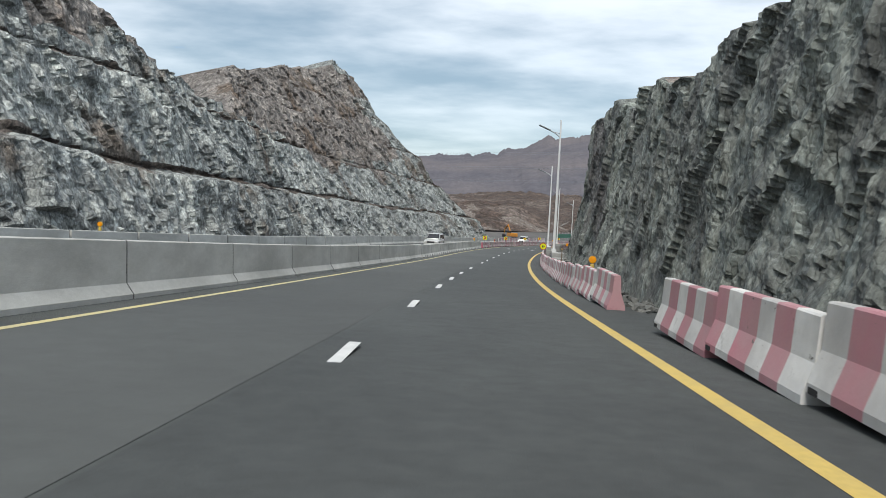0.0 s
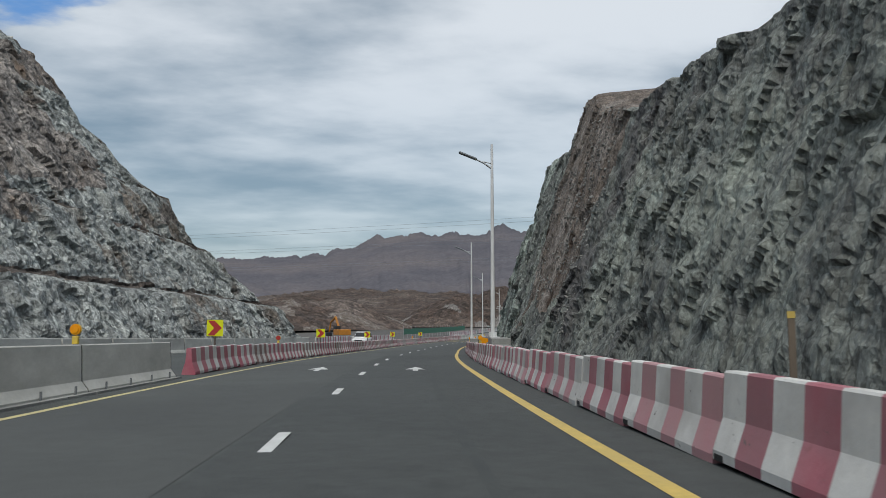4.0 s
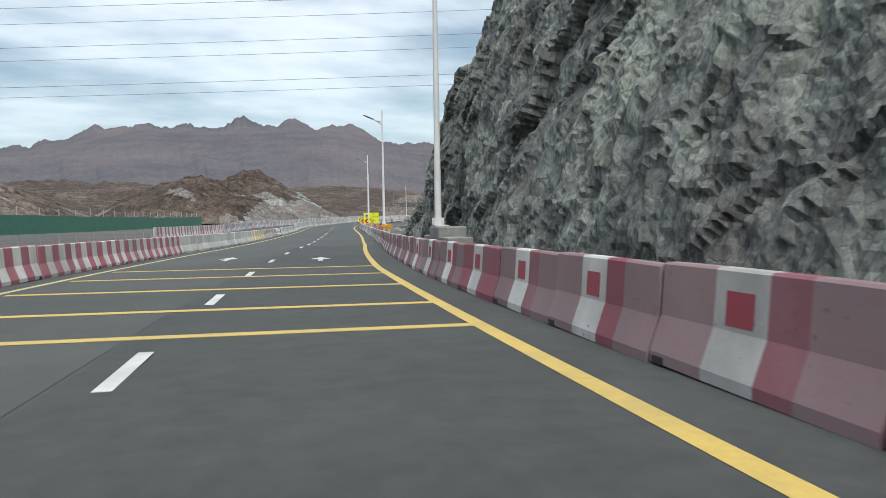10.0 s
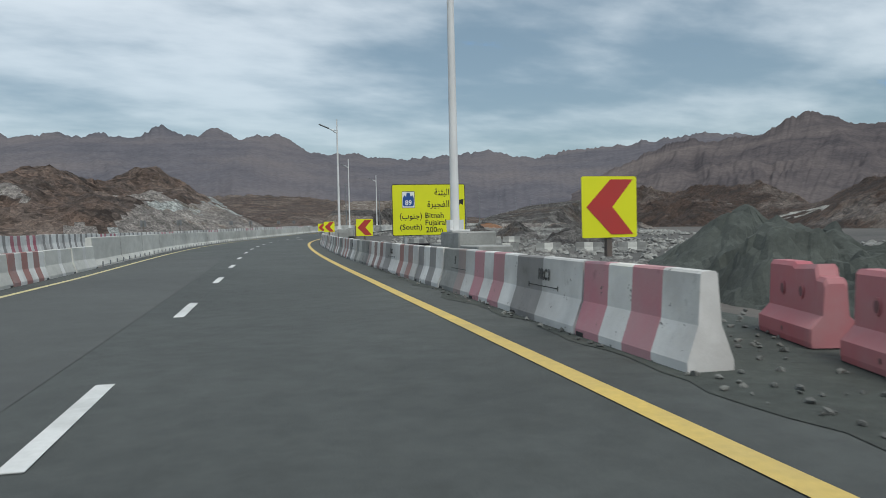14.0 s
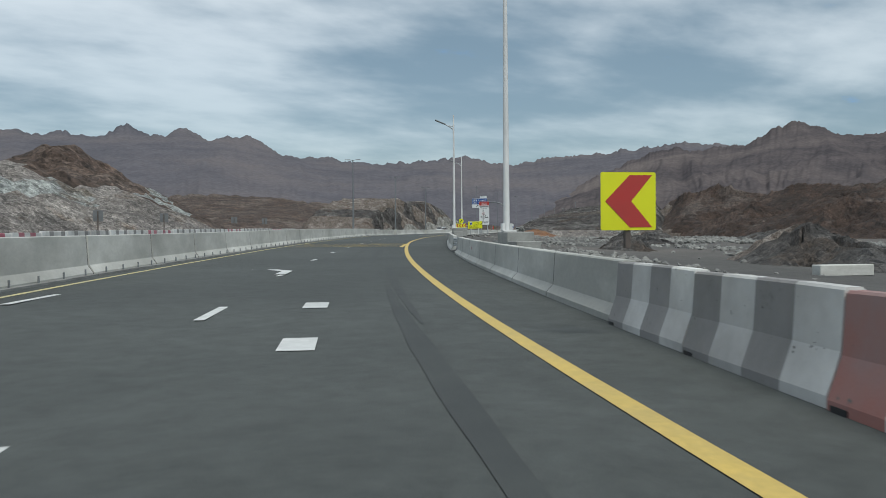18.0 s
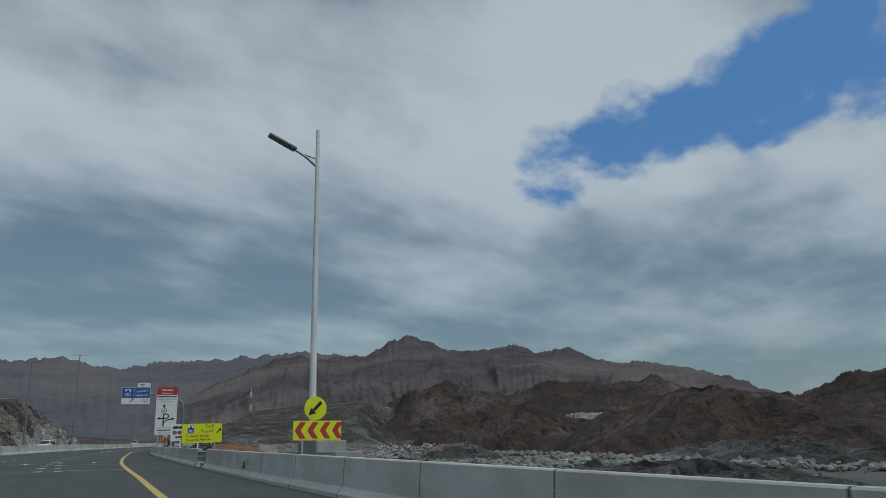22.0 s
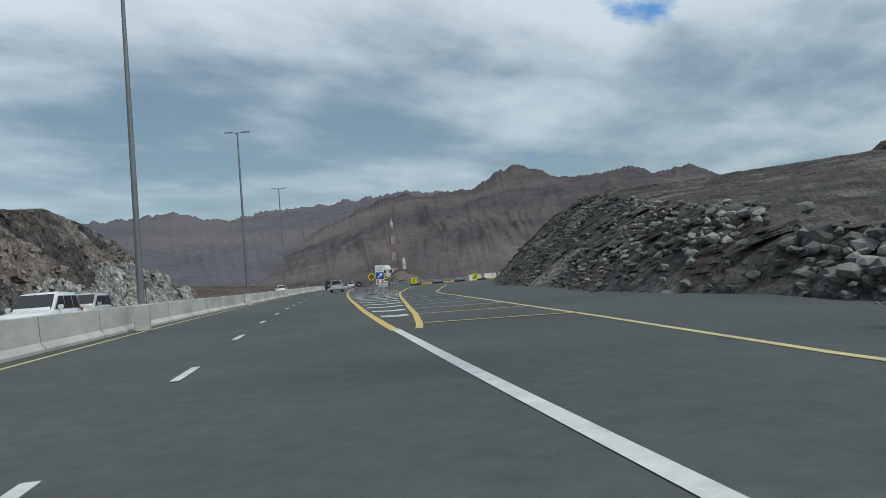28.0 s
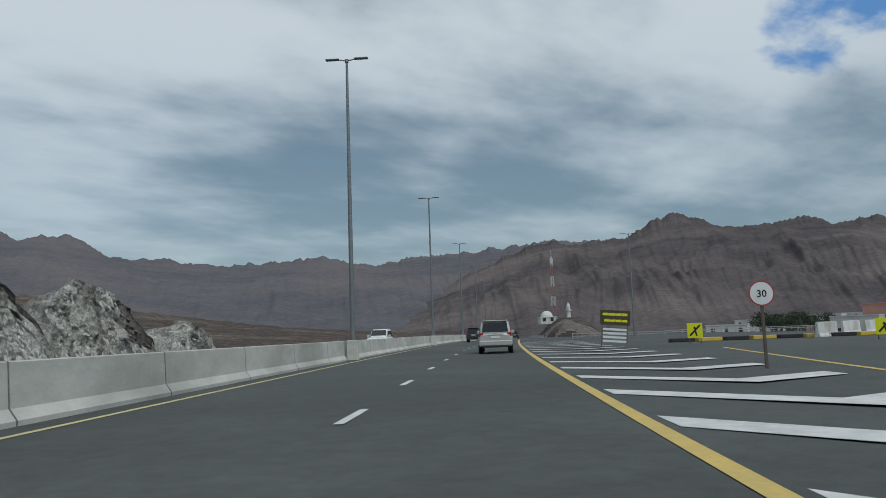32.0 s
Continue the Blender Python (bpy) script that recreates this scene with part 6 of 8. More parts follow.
# signs at the exit wedge
g = thing("exit_sign", "white and blue exit sign with a red and white chevron strip", "road sign", m=place(656, 5.2, 0.0, 2))
sheet("panel", shift(rounded(0.84, 1.78, 0.05), 0, 1.95), S_WHITE, g, 0.0, 0.012)
writing(AR_EXIT, 0.03, 2.58, 0.16, S_BLACK, g, -0.004, 0.55)
writing("EXIT", 0.05, 2.30, 0.16, S_BLACK, g, -0.004, 0.5)
sheet("blue_square", shift(rounded(0.78, 0.66, 0.04), 0, 1.82), S_BLUE, g, -0.004, 0.004)
arrow_up_right(g, 0.0, 1.82, 0.46, -0.007, S_WHITE)
for d in (-1, 1):
    x = 0.2 * d
    sheet("chevron", [(x + d * 0.16, 1.27), (x + d * 0.02, 1.45), (x - d * 0.13, 1.45), (x + d * 0.01, 1.27), (x - d * 0.13, 1.09), (x + d * 0.02, 1.09)], S_RED, g, -0.004, 0.003)
post(g, -0.22, -0.1, 2.7, 0.07, GALV, 0.013)
post(g, 0.22, -0.1, 2.7, 0.07, GALV, 0.013)
g = thing("warning_sign", "rounded yellow sign with a dark red diamond on a stand", "road sign", m=place(656.5, 4.4, 0.0, 2))
sheet("panel", [(0.31 * math.cos(k * math.pi / 12), 1.78 + 0.38 * math.sin(k * math.pi / 12)) for k in range(24)], FLUO, g, 0.0, 0.01)
sheet("emblem", [(0.25, 1.78), (0, 2.1), (-0.25, 1.78), (0, 1.46)], S_BLACK, g, -0.004, 0.003)
sheet("emblem_core", [(0.19, 1.78), (0, 2.03), (-0.19, 1.78), (0, 1.53)], S_RED, g, -0.008, 0.003)
post(g, 0, 0.0, 1.9, 0.06, RUST, 0.012)
part("stand", boxes((-0.45, 0.45, -0.3, 0.3, 0.0, 0.08), bevel=0.01), DARK, g)
g = thing("speed_sign", "round white speed sign with 30 on a grey post", "road sign", m=place(680, 7.4, 2.0))
bm = bmesh.new()
disc(bm, (0, 0, 0), 0.34, 0.01, 32)
part("ring", bm, S_RED, g, "dark red ring")
bm = bmesh.new()
disc(bm, (0, -0.005, 0), 0.305, 0.005, 32)
part("face", bm, S_WHITE, g)
writing("30", 0, -0.1, 0.2, S_BLACK, g, -0.009, bold=0.004)
post(g, 0, -2.1, 0.25, 0.07, RUST, 0.012)


def works_sign():
    g = thing("works_sign", "yellow square sign with a black slanted figure on short legs", "road sign", "works signs")
    sheet("panel", rounded(0.95, 0.95, 0.02, 2), FLUO, g, 0.0, 0.01)
    sheet("bar", [(-0.36, -0.28), (-0.28, -0.36), (0.38, 0.30), (0.30, 0.38)], S_BLACK, g, -0.004, 0.003)
    sheet("bar", [(-0.10, 0.16), (0.02, 0.04), (0.12, 0.14), (0.0, 0.26)], S_BLACK, g, -0.006, 0.003)
    sheet("bar", [(0.05, -0.34), (0.16, -0.34), (0.06, 0.06), (-0.05, 0.06)], S_BLACK, g, -0.006, 0.003)
    for x in (-0.35, 0.35):
        post(g, x, -0.95, 0.4, 0.05, RUST, 0.012)
    return g


wk = works_sign()
wk.matrix_basis = place(709, 12.8, 0.85)
copy_thing(wk, place(705, 22.5, 0.75))
g = thing("notice_board", "dark notice board leaning on a white rail stand", "notice board", m=place(709, 7.7, 0.0, 2) @ Matrix.Rotation(radians(5), 4, "Y"))
sheet("panel", shift(rounded(1.9, 0.95, 0.02, 2), 0, 1.85), S_BROWN, g, 0.0, 0.03)
script_bars(-0.8, 0.8, 1.98, 0.3, FLUO, g, -0.004, 4, 41)
script_bars(-0.7, 0.8, 1.58, 0.3, FLUO, g, -0.004, 4, 42)
for z in (0.35, 0.6, 0.85, 1.1):
    part("rail", boxes((-0.75, 0.75, -0.02, 0.02, z - 0.07, z + 0.07)), S_WHITE, g)
for x in (-0.8, 0.8):
    post(g, x, -0.1, 2.2, 0.06, WOOD, 0.03)

g = thing("wall_lettering", "black hand-painted figures on the concrete wall", "lettering", m=place(491.2, u_rb(491.2) + 0.118, 0.3, -90))
writing("2-20", 0, 0, 0.2, P_BLACK, g, -0.004, bold=0.008)


# ---------------------------------------------------------------- nearer hills and mounds
def rock_face(name, label, s0, s1, foot, lean, crest, back, mats, pick, ns=260, nv=40, size=2.0, category="hill"):
    """A rock slope along the road: foot and crest are functions of s, back gives (distance, rise) behind the crest."""
    rows, index = [], []
    for i in range(ns + 1):
        s = s0 + (s1 - s0) * i / ns
        f, top = foot(s), crest(s)
        side = 1 if f > 0 else -1
        row = []
        for j in range(nv + 1):
            v = j / nv
            if v < 0.7:
                z = top * v / 0.7
                u = f + side * lean * z
            else:
                w = (v - 0.7) / 0.3
                z = top + back[1] * w * min(1.0, max(0.0, top - 2.5) / 2.5) - 0.15 * top * w
                z = z * min(1.0, (1 - w) * 4.0) - 1.5 * max(0.0, w * 4 - 3)
                u = f + side * (lean * top + back[0] * w)
            p = road(s, u, z)
            r = blocky(p.x, p.y, p.z, size) * 0.40 + blocky(p.x, p.y + 9, p.z, size * 0.4) * 0.24 + noise.noise(Vector((p.x * 0.09, p.y * 0.09, p.z * 0.09))) * 1.2 + fractal(p.x * 0.7, p.y * 0.7, p.z * 0.7, 4) * 0.25
            k = min(1.0, 0.15 + z * 0.35) * min(1.0, top / 3.0 + 0.1)
            row.append(road(s, u + side * r * k * 0.8, z - 0.3 - 1.7 * max(0.0, 1 - top / 2.0) + r * 0.3 * k))
            if i < ns and j < nv:
                index.append(pick(s, z, top, noise.noise(Vector((s * 0.07, z * 0.14, 6)))))
        rows.append(row)
    return grid_mesh(name, rows, mats, label, category, index)


def curve_of(pairs):
    return lambda s: knots(s, pairs)


rock_face("rock_bank", "dark stony bank with pale broken rock at its end", 592, 701, curve_of([(592, -27), (640, -24), (690, -23.5), (701, -24)]), 0.45,
          curve_of([(592, 0.3), (604, 6), (620, 10), (634, 12), (645, 9.6), (655, 10.6), (668, 12), (678, 11), (684, 9.8), (688, 8.6), (694, 7.0), (698.5, 5.4), (700.4, 2.6), (701, 0.1)]), (24, 2.0), [ROCK_W, ROCK_D, SCREE],
          lambda s, z, top, w: 0 if z < (0.16 + 0.016 * max(0, s - 655) + 0.4 * w) * top else (2 if w > -0.05 else 1))
rock_face("rock_outcrop", "pale broken rock outcrop left by the roadworks", 702, 718, curve_of([(702, -25), (718, -26)]), 0.4, curve_of([(702, 0.2), (704, 4.6), (708, 6.2), (712, 5.7), (715, 4.4), (717, 2.0), (718, 0.1)]), (9, -3.0), [ROCK_W, ROCK_D],
          lambda s, z, top, w: 1 if w > 0.22 else 0, 90, 26, 1.4)
rock_face("rock_outcrop", "small pale rock outcrop beside the far carriageway", 719, 731, curve_of([(719, -25.5), (731, -26)]), 0.5, curve_of([(719, 0.1), (721, 2.4), (725, 3.7), (728, 2.8), (731, 0.1)]), (7, -2.2), [ROCK_W, ROCK_D],
          lambda s, z, top, w: 1 if w > 0.25 else 0, 70, 22, 1.1)
rock_face("dark_mound", "dark stony mound of broken rock beside the exit", 580, 701, curve_of([(580, 24), (590, 17), (599, 13.2), (615, 12.5), (630, 14.6), (654, 16.5), (672, 18.8), (690, 22.6), (701, 24.6)]), 1.15,
          curve_of([(580, 0.05), (592, 0.3), (598, 1.8), (606, 3.0), (617, 4.2), (628, 5.6), (636, 6.2), (645, 7.6), (655, 8.4), (662, 8.4), (673, 8.0), (682, 7.0), (690, 5.2), (696, 2.8), (699.5, 0.8), (701, 0.1)]), (34, 4.2), [ROCK_D, SCREE_BAND_D, ROCK_B],
          lambda s, z, top, w: 2 if w > 0.33 and z < top else (1 if w < -0.3 else 0), 300, 52, 1.3)


def mound(name, label, s, u, rs, ru, h, mats, pick, n=56, seed=1.0, category="hill", rough=1.0, base=-0.6, kind="structure", sharp=1.3):
    """A heap with an uneven foot: a polar grid over (s, u)."""
    verts, faces, idx = [], [], []
    c = road(s, u)
    hd = radians(heading(s))
    rings, spokes = n // 2, n * 2
    for i in range(rings + 1):
        r = i / rings
        for k in range(spokes):
            a = 2 * math.pi * k / spokes
            out = 1 + 0.22 * noise.noise(Vector((math.cos(a) * 1.3, math.sin(a) * 1.3, seed)))
            lx, ly = r * ru * out * math.cos(a), r * rs * out * math.sin(a)
            x, y = c.x + math.cos(hd) * lx - math.sin(hd) * ly, c.y + math.sin(hd) * lx + math.cos(hd) * ly
            top = h * (1 - r ** sharp) if r < 1 else 0.0
            q = 1.0 / max(rs, ru)
            bump_ = h * 0.34 * fractal(x * q * 2.2, y * q * 2.2, seed, 5) * (1 - r) ** 0.6 + rough * 0.22 * blocky(x, y, top, 1.6) * min(1, (1 - r) * 5)
            verts.append((x, y, c.z + base + max(top + bump_, 0.0)))
            if i and k is not None:
                b0, b1 = (i - 1) * spokes, i * spokes
                faces.append((b0 + k, b1 + k, b1 + (k + 1) % spokes, b0 + (k + 1) % spokes))
                idx.append(pick(lx, ly, top / h, noise.noise(Vector((x * 0.06, y * 0.06, seed)))))
    ob = new(name, mesh_of(name, verts, faces, mats, idx))
    return tagged(ob, label, category, kind=kind)


mound("quarried_hill", "brown hill with a white quarried face", 482, -70, 46, 43, 17, [BROWN_L, ROCK_B, ROCK_L], lambda x, y, t, w: (2 if w > 0.1 else 1) if (x > 24 and t < 0.45 + 0.5 * w) else (1 if w > 0.32 else 0), 64, 2.2)
mound("brown_hill", "dark brown barren hill behind the stony mound", 664, 76, 42, 34, 17, [BROWN, SCREE], lambda x, y, t, w: 1 if w > 0.2 and t < 0.5 else 0, 64, 8.1, base=-2.0)
mound("brown_hill", "low brown barren hill beyond the far carriageway", 420, -135, 80, 60, 17, [BROWN_L, SCREE], lambda x, y, t, w: 1 if w > 0.25 else 0, 60, 3.1)
mound("brown_hill", "low brown barren hill beyond the far carriageway", 575, -110, 70, 55, 22, [BROWN_L, ROCK_L], lambda x, y, t, w: 1 if w > 0.3 and t < 0.6 else 0, 60, 5.3)
mound("earth_mound", "dark green-grey heap of crushed gravel", 321.8, 13.2, 6.6, 5.6, 4.5, [GRAVEL], lambda x, y, t, w: 0, 60, 4.4, "mound", 0.35, -2.4, "", 1.05)
mound("earth_mound", "low heap of dark gravel beside the rock cut", 346, 27, 9.5, 8.4, 4.0, [GRAVEL], lambda x, y, t, w: 0, 50, 6.4, "mound", 0.35, -2.4, "", 1.1)
for s, u, rs, ru, h, sd in ((405, 34, 16, 9, 1.6, 1.1), (440, 30, 22, 8, 1.9, 2.3), (470, 24, 14, 6, 1.4, 3.7), (500, 34, 26, 8, 1.1, 4.9), (545, 34, 18, 7, 0.7, 5.5), (560, 46, 18, 10, 1.4, 7.1), (520, 62, 30, 12, 2.2, 8.3)):
    mound("rubble_bank", "long low bank of grey rubble on the gravel flat", s, u, rs, ru, h + 2.2, [ROCK_D, SCREE], lambda x, y, t, w: 1 if w > 0.3 else 0, 44, sd, "rubble bank", 0.9, -3.6)
for s, u, rs, ru, h, sd in ((560, 88, 46, 30, 9, 1.9), (470, 120, 50, 34, 11, 2.9), (400, 150, 60, 40, 12, 6.1), (618, 78, 36, 24, 9, 8.8)):
    mound("spur", "brown rocky spur with pale quarried scars", s, u, rs, ru, h + 3, [BROWN, ROCK_W], lambda x, y, t, w: 1 if w > 0.24 and t < 0.45 and y < 0 else 0, 60, sd, base=-4.5)


def ground_z(s, u):
    e = -0.5 if u > u_right(s) + 3 else -0.12
    if s > 255 and u > 0:
        e -= 0.9 * min(max(u - u_right(s) - 3, 0) / 14.0, 1.0)
    return e


def stone_shapes(k, n=7):
    out = []
    bm = bmesh.new()
    bmesh.ops.create_icosphere(bm, subdivisions=1, radius=1.0)
    base_v = [v.co.copy() for v in bm.verts]
    base_f = [tuple(v.index for v in f.verts) for f in bm.faces]
    bm.free()
    for _ in range(n):
        sq = Vector((k.uniform(0.7, 1.2), k.uniform(0.6, 1.0), k.uniform(0.45, 0.8)))
        out.append([Vector((v.x * sq.x, v.y * sq.y, v.z * sq.z)) * k.uniform(0.55, 1.2) for v in base_v])
    return out, base_f


def stones(name, label, spots, mat, seed):
    """Many loose stones as one sheet of rubble; spots: (s, u, z, size)."""
    k = random.Random(seed)
    shapes, bf = stone_shapes(k)
    verts, faces = [], []
    for s, u, z, size in spots:
        p = road(s, u, z) if isinstance(s, float) else s
        turn = Matrix.Rotation(k.uniform(0, 6.28), 3, "Z") @ Matrix.Rotation(k.uniform(-0.5, 0.5), 3, "X")
        b = len(verts)
        verts += [p + turn @ (v * size) for v in k.choice(shapes)]
        faces += [tuple(b + q for q in f) for f in bf]
    ob = new(name, mesh_of(name, verts, faces, mat))
    return tagged(ob, label, "stones", kind="stuff")


for s0, s1 in ((259, 277), (297, 332)):
    ribbon("gravel_shoulder", s0, s1, lambda s: u_y(s) + 0.75 + 0.3 * fractal(s * 0.5, 2.0) + 0.6 * max(0.0, abs(s - (s0 + s1) / 2) * 2 / (s1 - s0) - 0.7), lambda s: u_right(s) + 1.5, GRAVEL, 0.006, 0.4, "dark loose gravel over the broken edge of the asphalt", "gravel shoulder")
kr = random.Random(12)
spots = []
for _ in range(2600):
    s = kr.choice((kr.uniform(260, 277), kr.uniform(297, 332)))
    spots.append((s, u_y(s) + 0.8 + kr.random() ** 1.3 * 3.2, 0.02, kr.uniform(0.012, 0.06)))
stones("shoulder_stones", "small dark stones scattered over the shoulder", spots, RUBBLE_D, 8)
spots = []
while len(spots) < 5200:
    s, u = kr.uniform(284, 590), kr.uniform(5.5, 62)
    if u < u_right(s) + 0.8:
        continue
    d = noise.noise(Vector((s * 0.035, u * 0.09, 1.5)))
    if d < 0.05 and kr.random() > 0.06:
        continue
    spots.append((s, u, ground_z(s, u) + 0.05, kr.uniform(0.08, 0.3) * (1.0 + 1.2 * max(d, 0)) * (1 + u * 0.008)))
stones("rubble", "loose grey and pale stones strewn over the gravel flat", spots, RUBBLE, 3)
spots = []
for _ in range(1500):
    s = kr.uniform(-5, 280)
    f = cliff_foot(s)
    spots.append((s, max(f - kr.random() ** 1.6 * 1.7, u_rb(s) + 0.75), kr.uniform(-0.05, 0.12), kr.uniform(0.05, 0.26)))
stones("talus", "fallen angular stones along the foot of the rock cut", spots, RUBBLE_D, 4)
spots = []
for _ in range(2600):
    s, v = kr.uniform(117, 145), kr.uniform(0.12, 0.78)
    if noise.noise(Vector((s * 0.2, v * 9, 1.1))) < -0.1 and kr.random() > 0.2:
        continue
    spots.append((cliff_point(s, v), 0, 0, kr.uniform(0.03, 0.12)))
stones("scree", "small pale stones on the brown scree slope", spots, RUBBLE, 5)
spots = []
for _ in range(1700):
    s = kr.uniform(594, 686)
    top = knots(s, [(592, 0.3), (598, 1.8), (606, 3.0), (617, 4.2), (628, 5.6), (636, 6.2), (645, 7.6), (655, 8.2), (662, 8.0), (673, 6.8), (682, 4.6), (688, 2.4), (690, 0.9)])
    f = knots(s, [(590, 17), (599, 13.2), (615, 12.5), (630, 14.6), (654, 16.5), (672, 19.6), (692, 25)])
    z = kr.uniform(0.0, top)
    if noise.noise(Vector((s * 0.12, z * 0.4, 2.2))) < -0.02 and kr.random() > 0.15:
        continue
    big_ = 1.0 + 0.8 * max(0, (620 - s) / 20)
    spots.append((s, f + 1.15 * z + kr.uniform(-0.5, 0.1), z - 0.1, kr.uniform(0.08, 0.26) * big_))
pale = [q for q in spots if q[0] < 640 and q[2] > 0.35 * q[0] / 600 + 1.0 * kr.random() and kr.random() < 0.6]
stones("broken_rock", "pale broken stones on the dark mound", pale, RUBBLE, 6)
stones("broken_rock", "dark angular stones on the dark mound", [q for q in spots if q not in pale], RUBBLE_D, 9)
spots = []
for _ in range(620):
    q = kr.random()
    s, u = 626 - 64 * q, 37 + 7 * q + kr.gauss(0, 0.9)
    spots.append((s, u, -1.3 + (1.5 + noise.noise(Vector((s * 0.15, 0, 3)))) * kr.random() ** 1.6, kr.uniform(0.12, 0.4)))
stones("rubble_line", "line of white broken rock tipped along the gravel flat", spots, RUBBLE_P, 10)
mound("soil_bank", "low bank of orange-brown soil behind the concrete wall", 592, 19.5, 9, 7, 2.1, [SOIL, SCREE], lambda x, y, t, w: 1 if w > 0.25 else 0, 44, 3.3, "soil bank", 0.5, -1.5, "structure", 1.6)
spots = [(kr.uniform(398, 600), 0, 0, 0) for _ in range(420)]
spots = [(s, u_right(s) - kr.random() * 0.8 if s < 500 else u_right(s) + kr.random() * 1.5, 0.0, kr.uniform(0.03, 0.1)) for s, *_ in spots]
stones("grit", "grit and small stones beside the wall", spots, RUBBLE_D, 7)

# old concrete barriers left on the flat
for s, u, tn in ((377, 25.5, 75), (375, 28.8, 80), (372, 32, 70), (366, 35, 82), (362, 38, 80), (385, 16, 60), (383, 19, 64), (380, 22, 66), (388, 13.5, 40), (391, 20, 10), (395, 21, 8), (411, 25, 82), (414, 28, 80), (352, 30, 60)):
    copy_thing(KINDS["plain"][0], place(s, u, ground_z(s, u), tn))
blk = part("concrete_block", boxes((-1.6, 1.6, -0.35, 0.35, 0.0, 0.6), bevel=0.04), CONCRETE, None, "", place(322, 12.9, ground_z(322, 12.9), 4))
tagged(blk, "pale cast concrete block on the gravel flat", "concrete block", "concrete blocks")
for s, u, tn in ((425, 24.7, 8), (384, 15.5, 30), (386.5, 17.5, 24)):
    copy_thing(blk, place(s, u, ground_z(s, u), tn))
pp = thing("pipe_stack", "bundle of dark plastic pipes lying on the ground", "pipes", m=place(381, 12.5, ground_z(381, 12.5), 78))
for k in range(6):
    part("pipe", tubes(((0.26 * (k % 4) + 0.13 * (k // 4), -4, 0.13 + 0.22 * (k // 4)), (0.26 * (k % 4) + 0.13 * (k // 4) + 0.1 * (k % 3), 4, 0.13 + 0.22 * (k // 4)), 0.11), n=10), DARK, pp)

# marker stakes behind the barriers, and a black cable on the ground
stake = thing("marker_stake", "short weathered timber stake behind the barrier", "stake", "timber stakes")
part("shaft", boxes((-0.035, 0.035, -0.035, 0.035, -0.1, 1.45), bevel=0.006), WOOD, stake)
part("tip", boxes((-0.037, 0.037, -0.037, 0.037, 1.45, 1.52)), P_YEL, stake)
sp = [(49.5, 4.0), (64, 3.8), (95, 3.9), (154.5, 4.2), (161.5, 4.4), (209, 4.5), (356, 5.0)]
stake.matrix_basis = place(*sp[0], -0.05)
for s, u in sp[1:]:
    copy_thing(stake, place(s, u, -0.05, 13 * s))
for s0, s1, u0 in ((58, 82, 0.95), (128, 155, 0.8), (246, 262, 0.8)):
    bm = bmesh.new()
    last = None
    for q in range(40):
        s = s0 + (s1 - s0) * q / 39
        p = road(s, u_rb(s) + u0 + 0.18 * math.sin(q * 0.7), 0.05 + 0.5 * abs(math.sin(q * 0.32)))
        if last is not None:
            tube(bm, last, p, 0.022, n=6, caps=False)
        last = p
    cab = part("cable", bm, DARK)
    tagged(cab, "slack black cable strung behind the barriers", "cable", "loose cables")


# ---------------------------------------------------------------- double-headed lamps along the median
def double_lamp(top):
    g = thing("street_lamp", "tall grey steel lamp with two flat heads over the median", "street lamp", "double-head lamps along the median")
    part("base", boxes((-0.29, 0.29, -0.2, 0.2, 0.0, 1.07), bevel=0.03), CONCRETE, g, "concrete footing in the wall")
    part("pole", tubes(((0, 0, 1.1), (0, 0, top * 0.5), 0.14, 0.11), ((0, 0, top * 0.5), (0, 0, top), 0.11, 0.065), n=12), STEEL, g)
    part("collar", tubes(((0, 0, top - 0.12), (0, 0, top + 0.06), 0.1), n=12), STEEL, g)
    for d in (-1, 1):
        arm = part("arm", tubes(((0, 0, top - 0.02), (d * 0.45, 0, top + 0.06), 0.035), n=8), STEEL, g)
        bm = bmesh.new()
        box(bm, -0.38, 0.38, -0.13, 0.13, -0.04, 0.04, bevel=0.03)
        part("lantern", bm, STEEL, arm, "flat grey lantern", pose(d * 0.8, 0, top + 0.08, 0, 0, 0))
    return g


dl = double_lamp(11.5)
dl.matrix_basis = place(502, -9.7)
for s, u in ((539, -7.6), (577, -7.15)):
    copy_thing(dl, place(s, u))
dl2 = double_lamp(16.3)
dl2.matrix_basis = place(614, -6.9)
for s in (655.5, 699, 743, 787, 831, 875, 919, 963, 1007):
    copy_thing(dl2, place(s, -7.25))
for s, u in ((765, 17.6), (860, 24), (955, 24)):
    copy_thing(dl2, place(s, u, -1.6) @ Matrix.Diagonal((1, 1, 0.95, 1)))


# ---------------------------------------------------------------- power line
PYL = Vector((166.5, 342.0, -2.7))
WIRE_DIR = Vector((-316.0, 182.0, 0.0)).normalized()
pyl = thing("power_pylon", "grey lattice steel power pylon on four concrete feet", "pylon", m=pose(PYL.x, PYL.y, PYL.z, 0, 0, math.degrees(math.atan2(WIRE_DIR.y, WIRE_DIR.x)) - 90))


def half_at(z):
    return max(6.6 - z * 0.15, 0.9) if z < 38 else max(0.9 - (z - 38) * 0.03, 0.45)


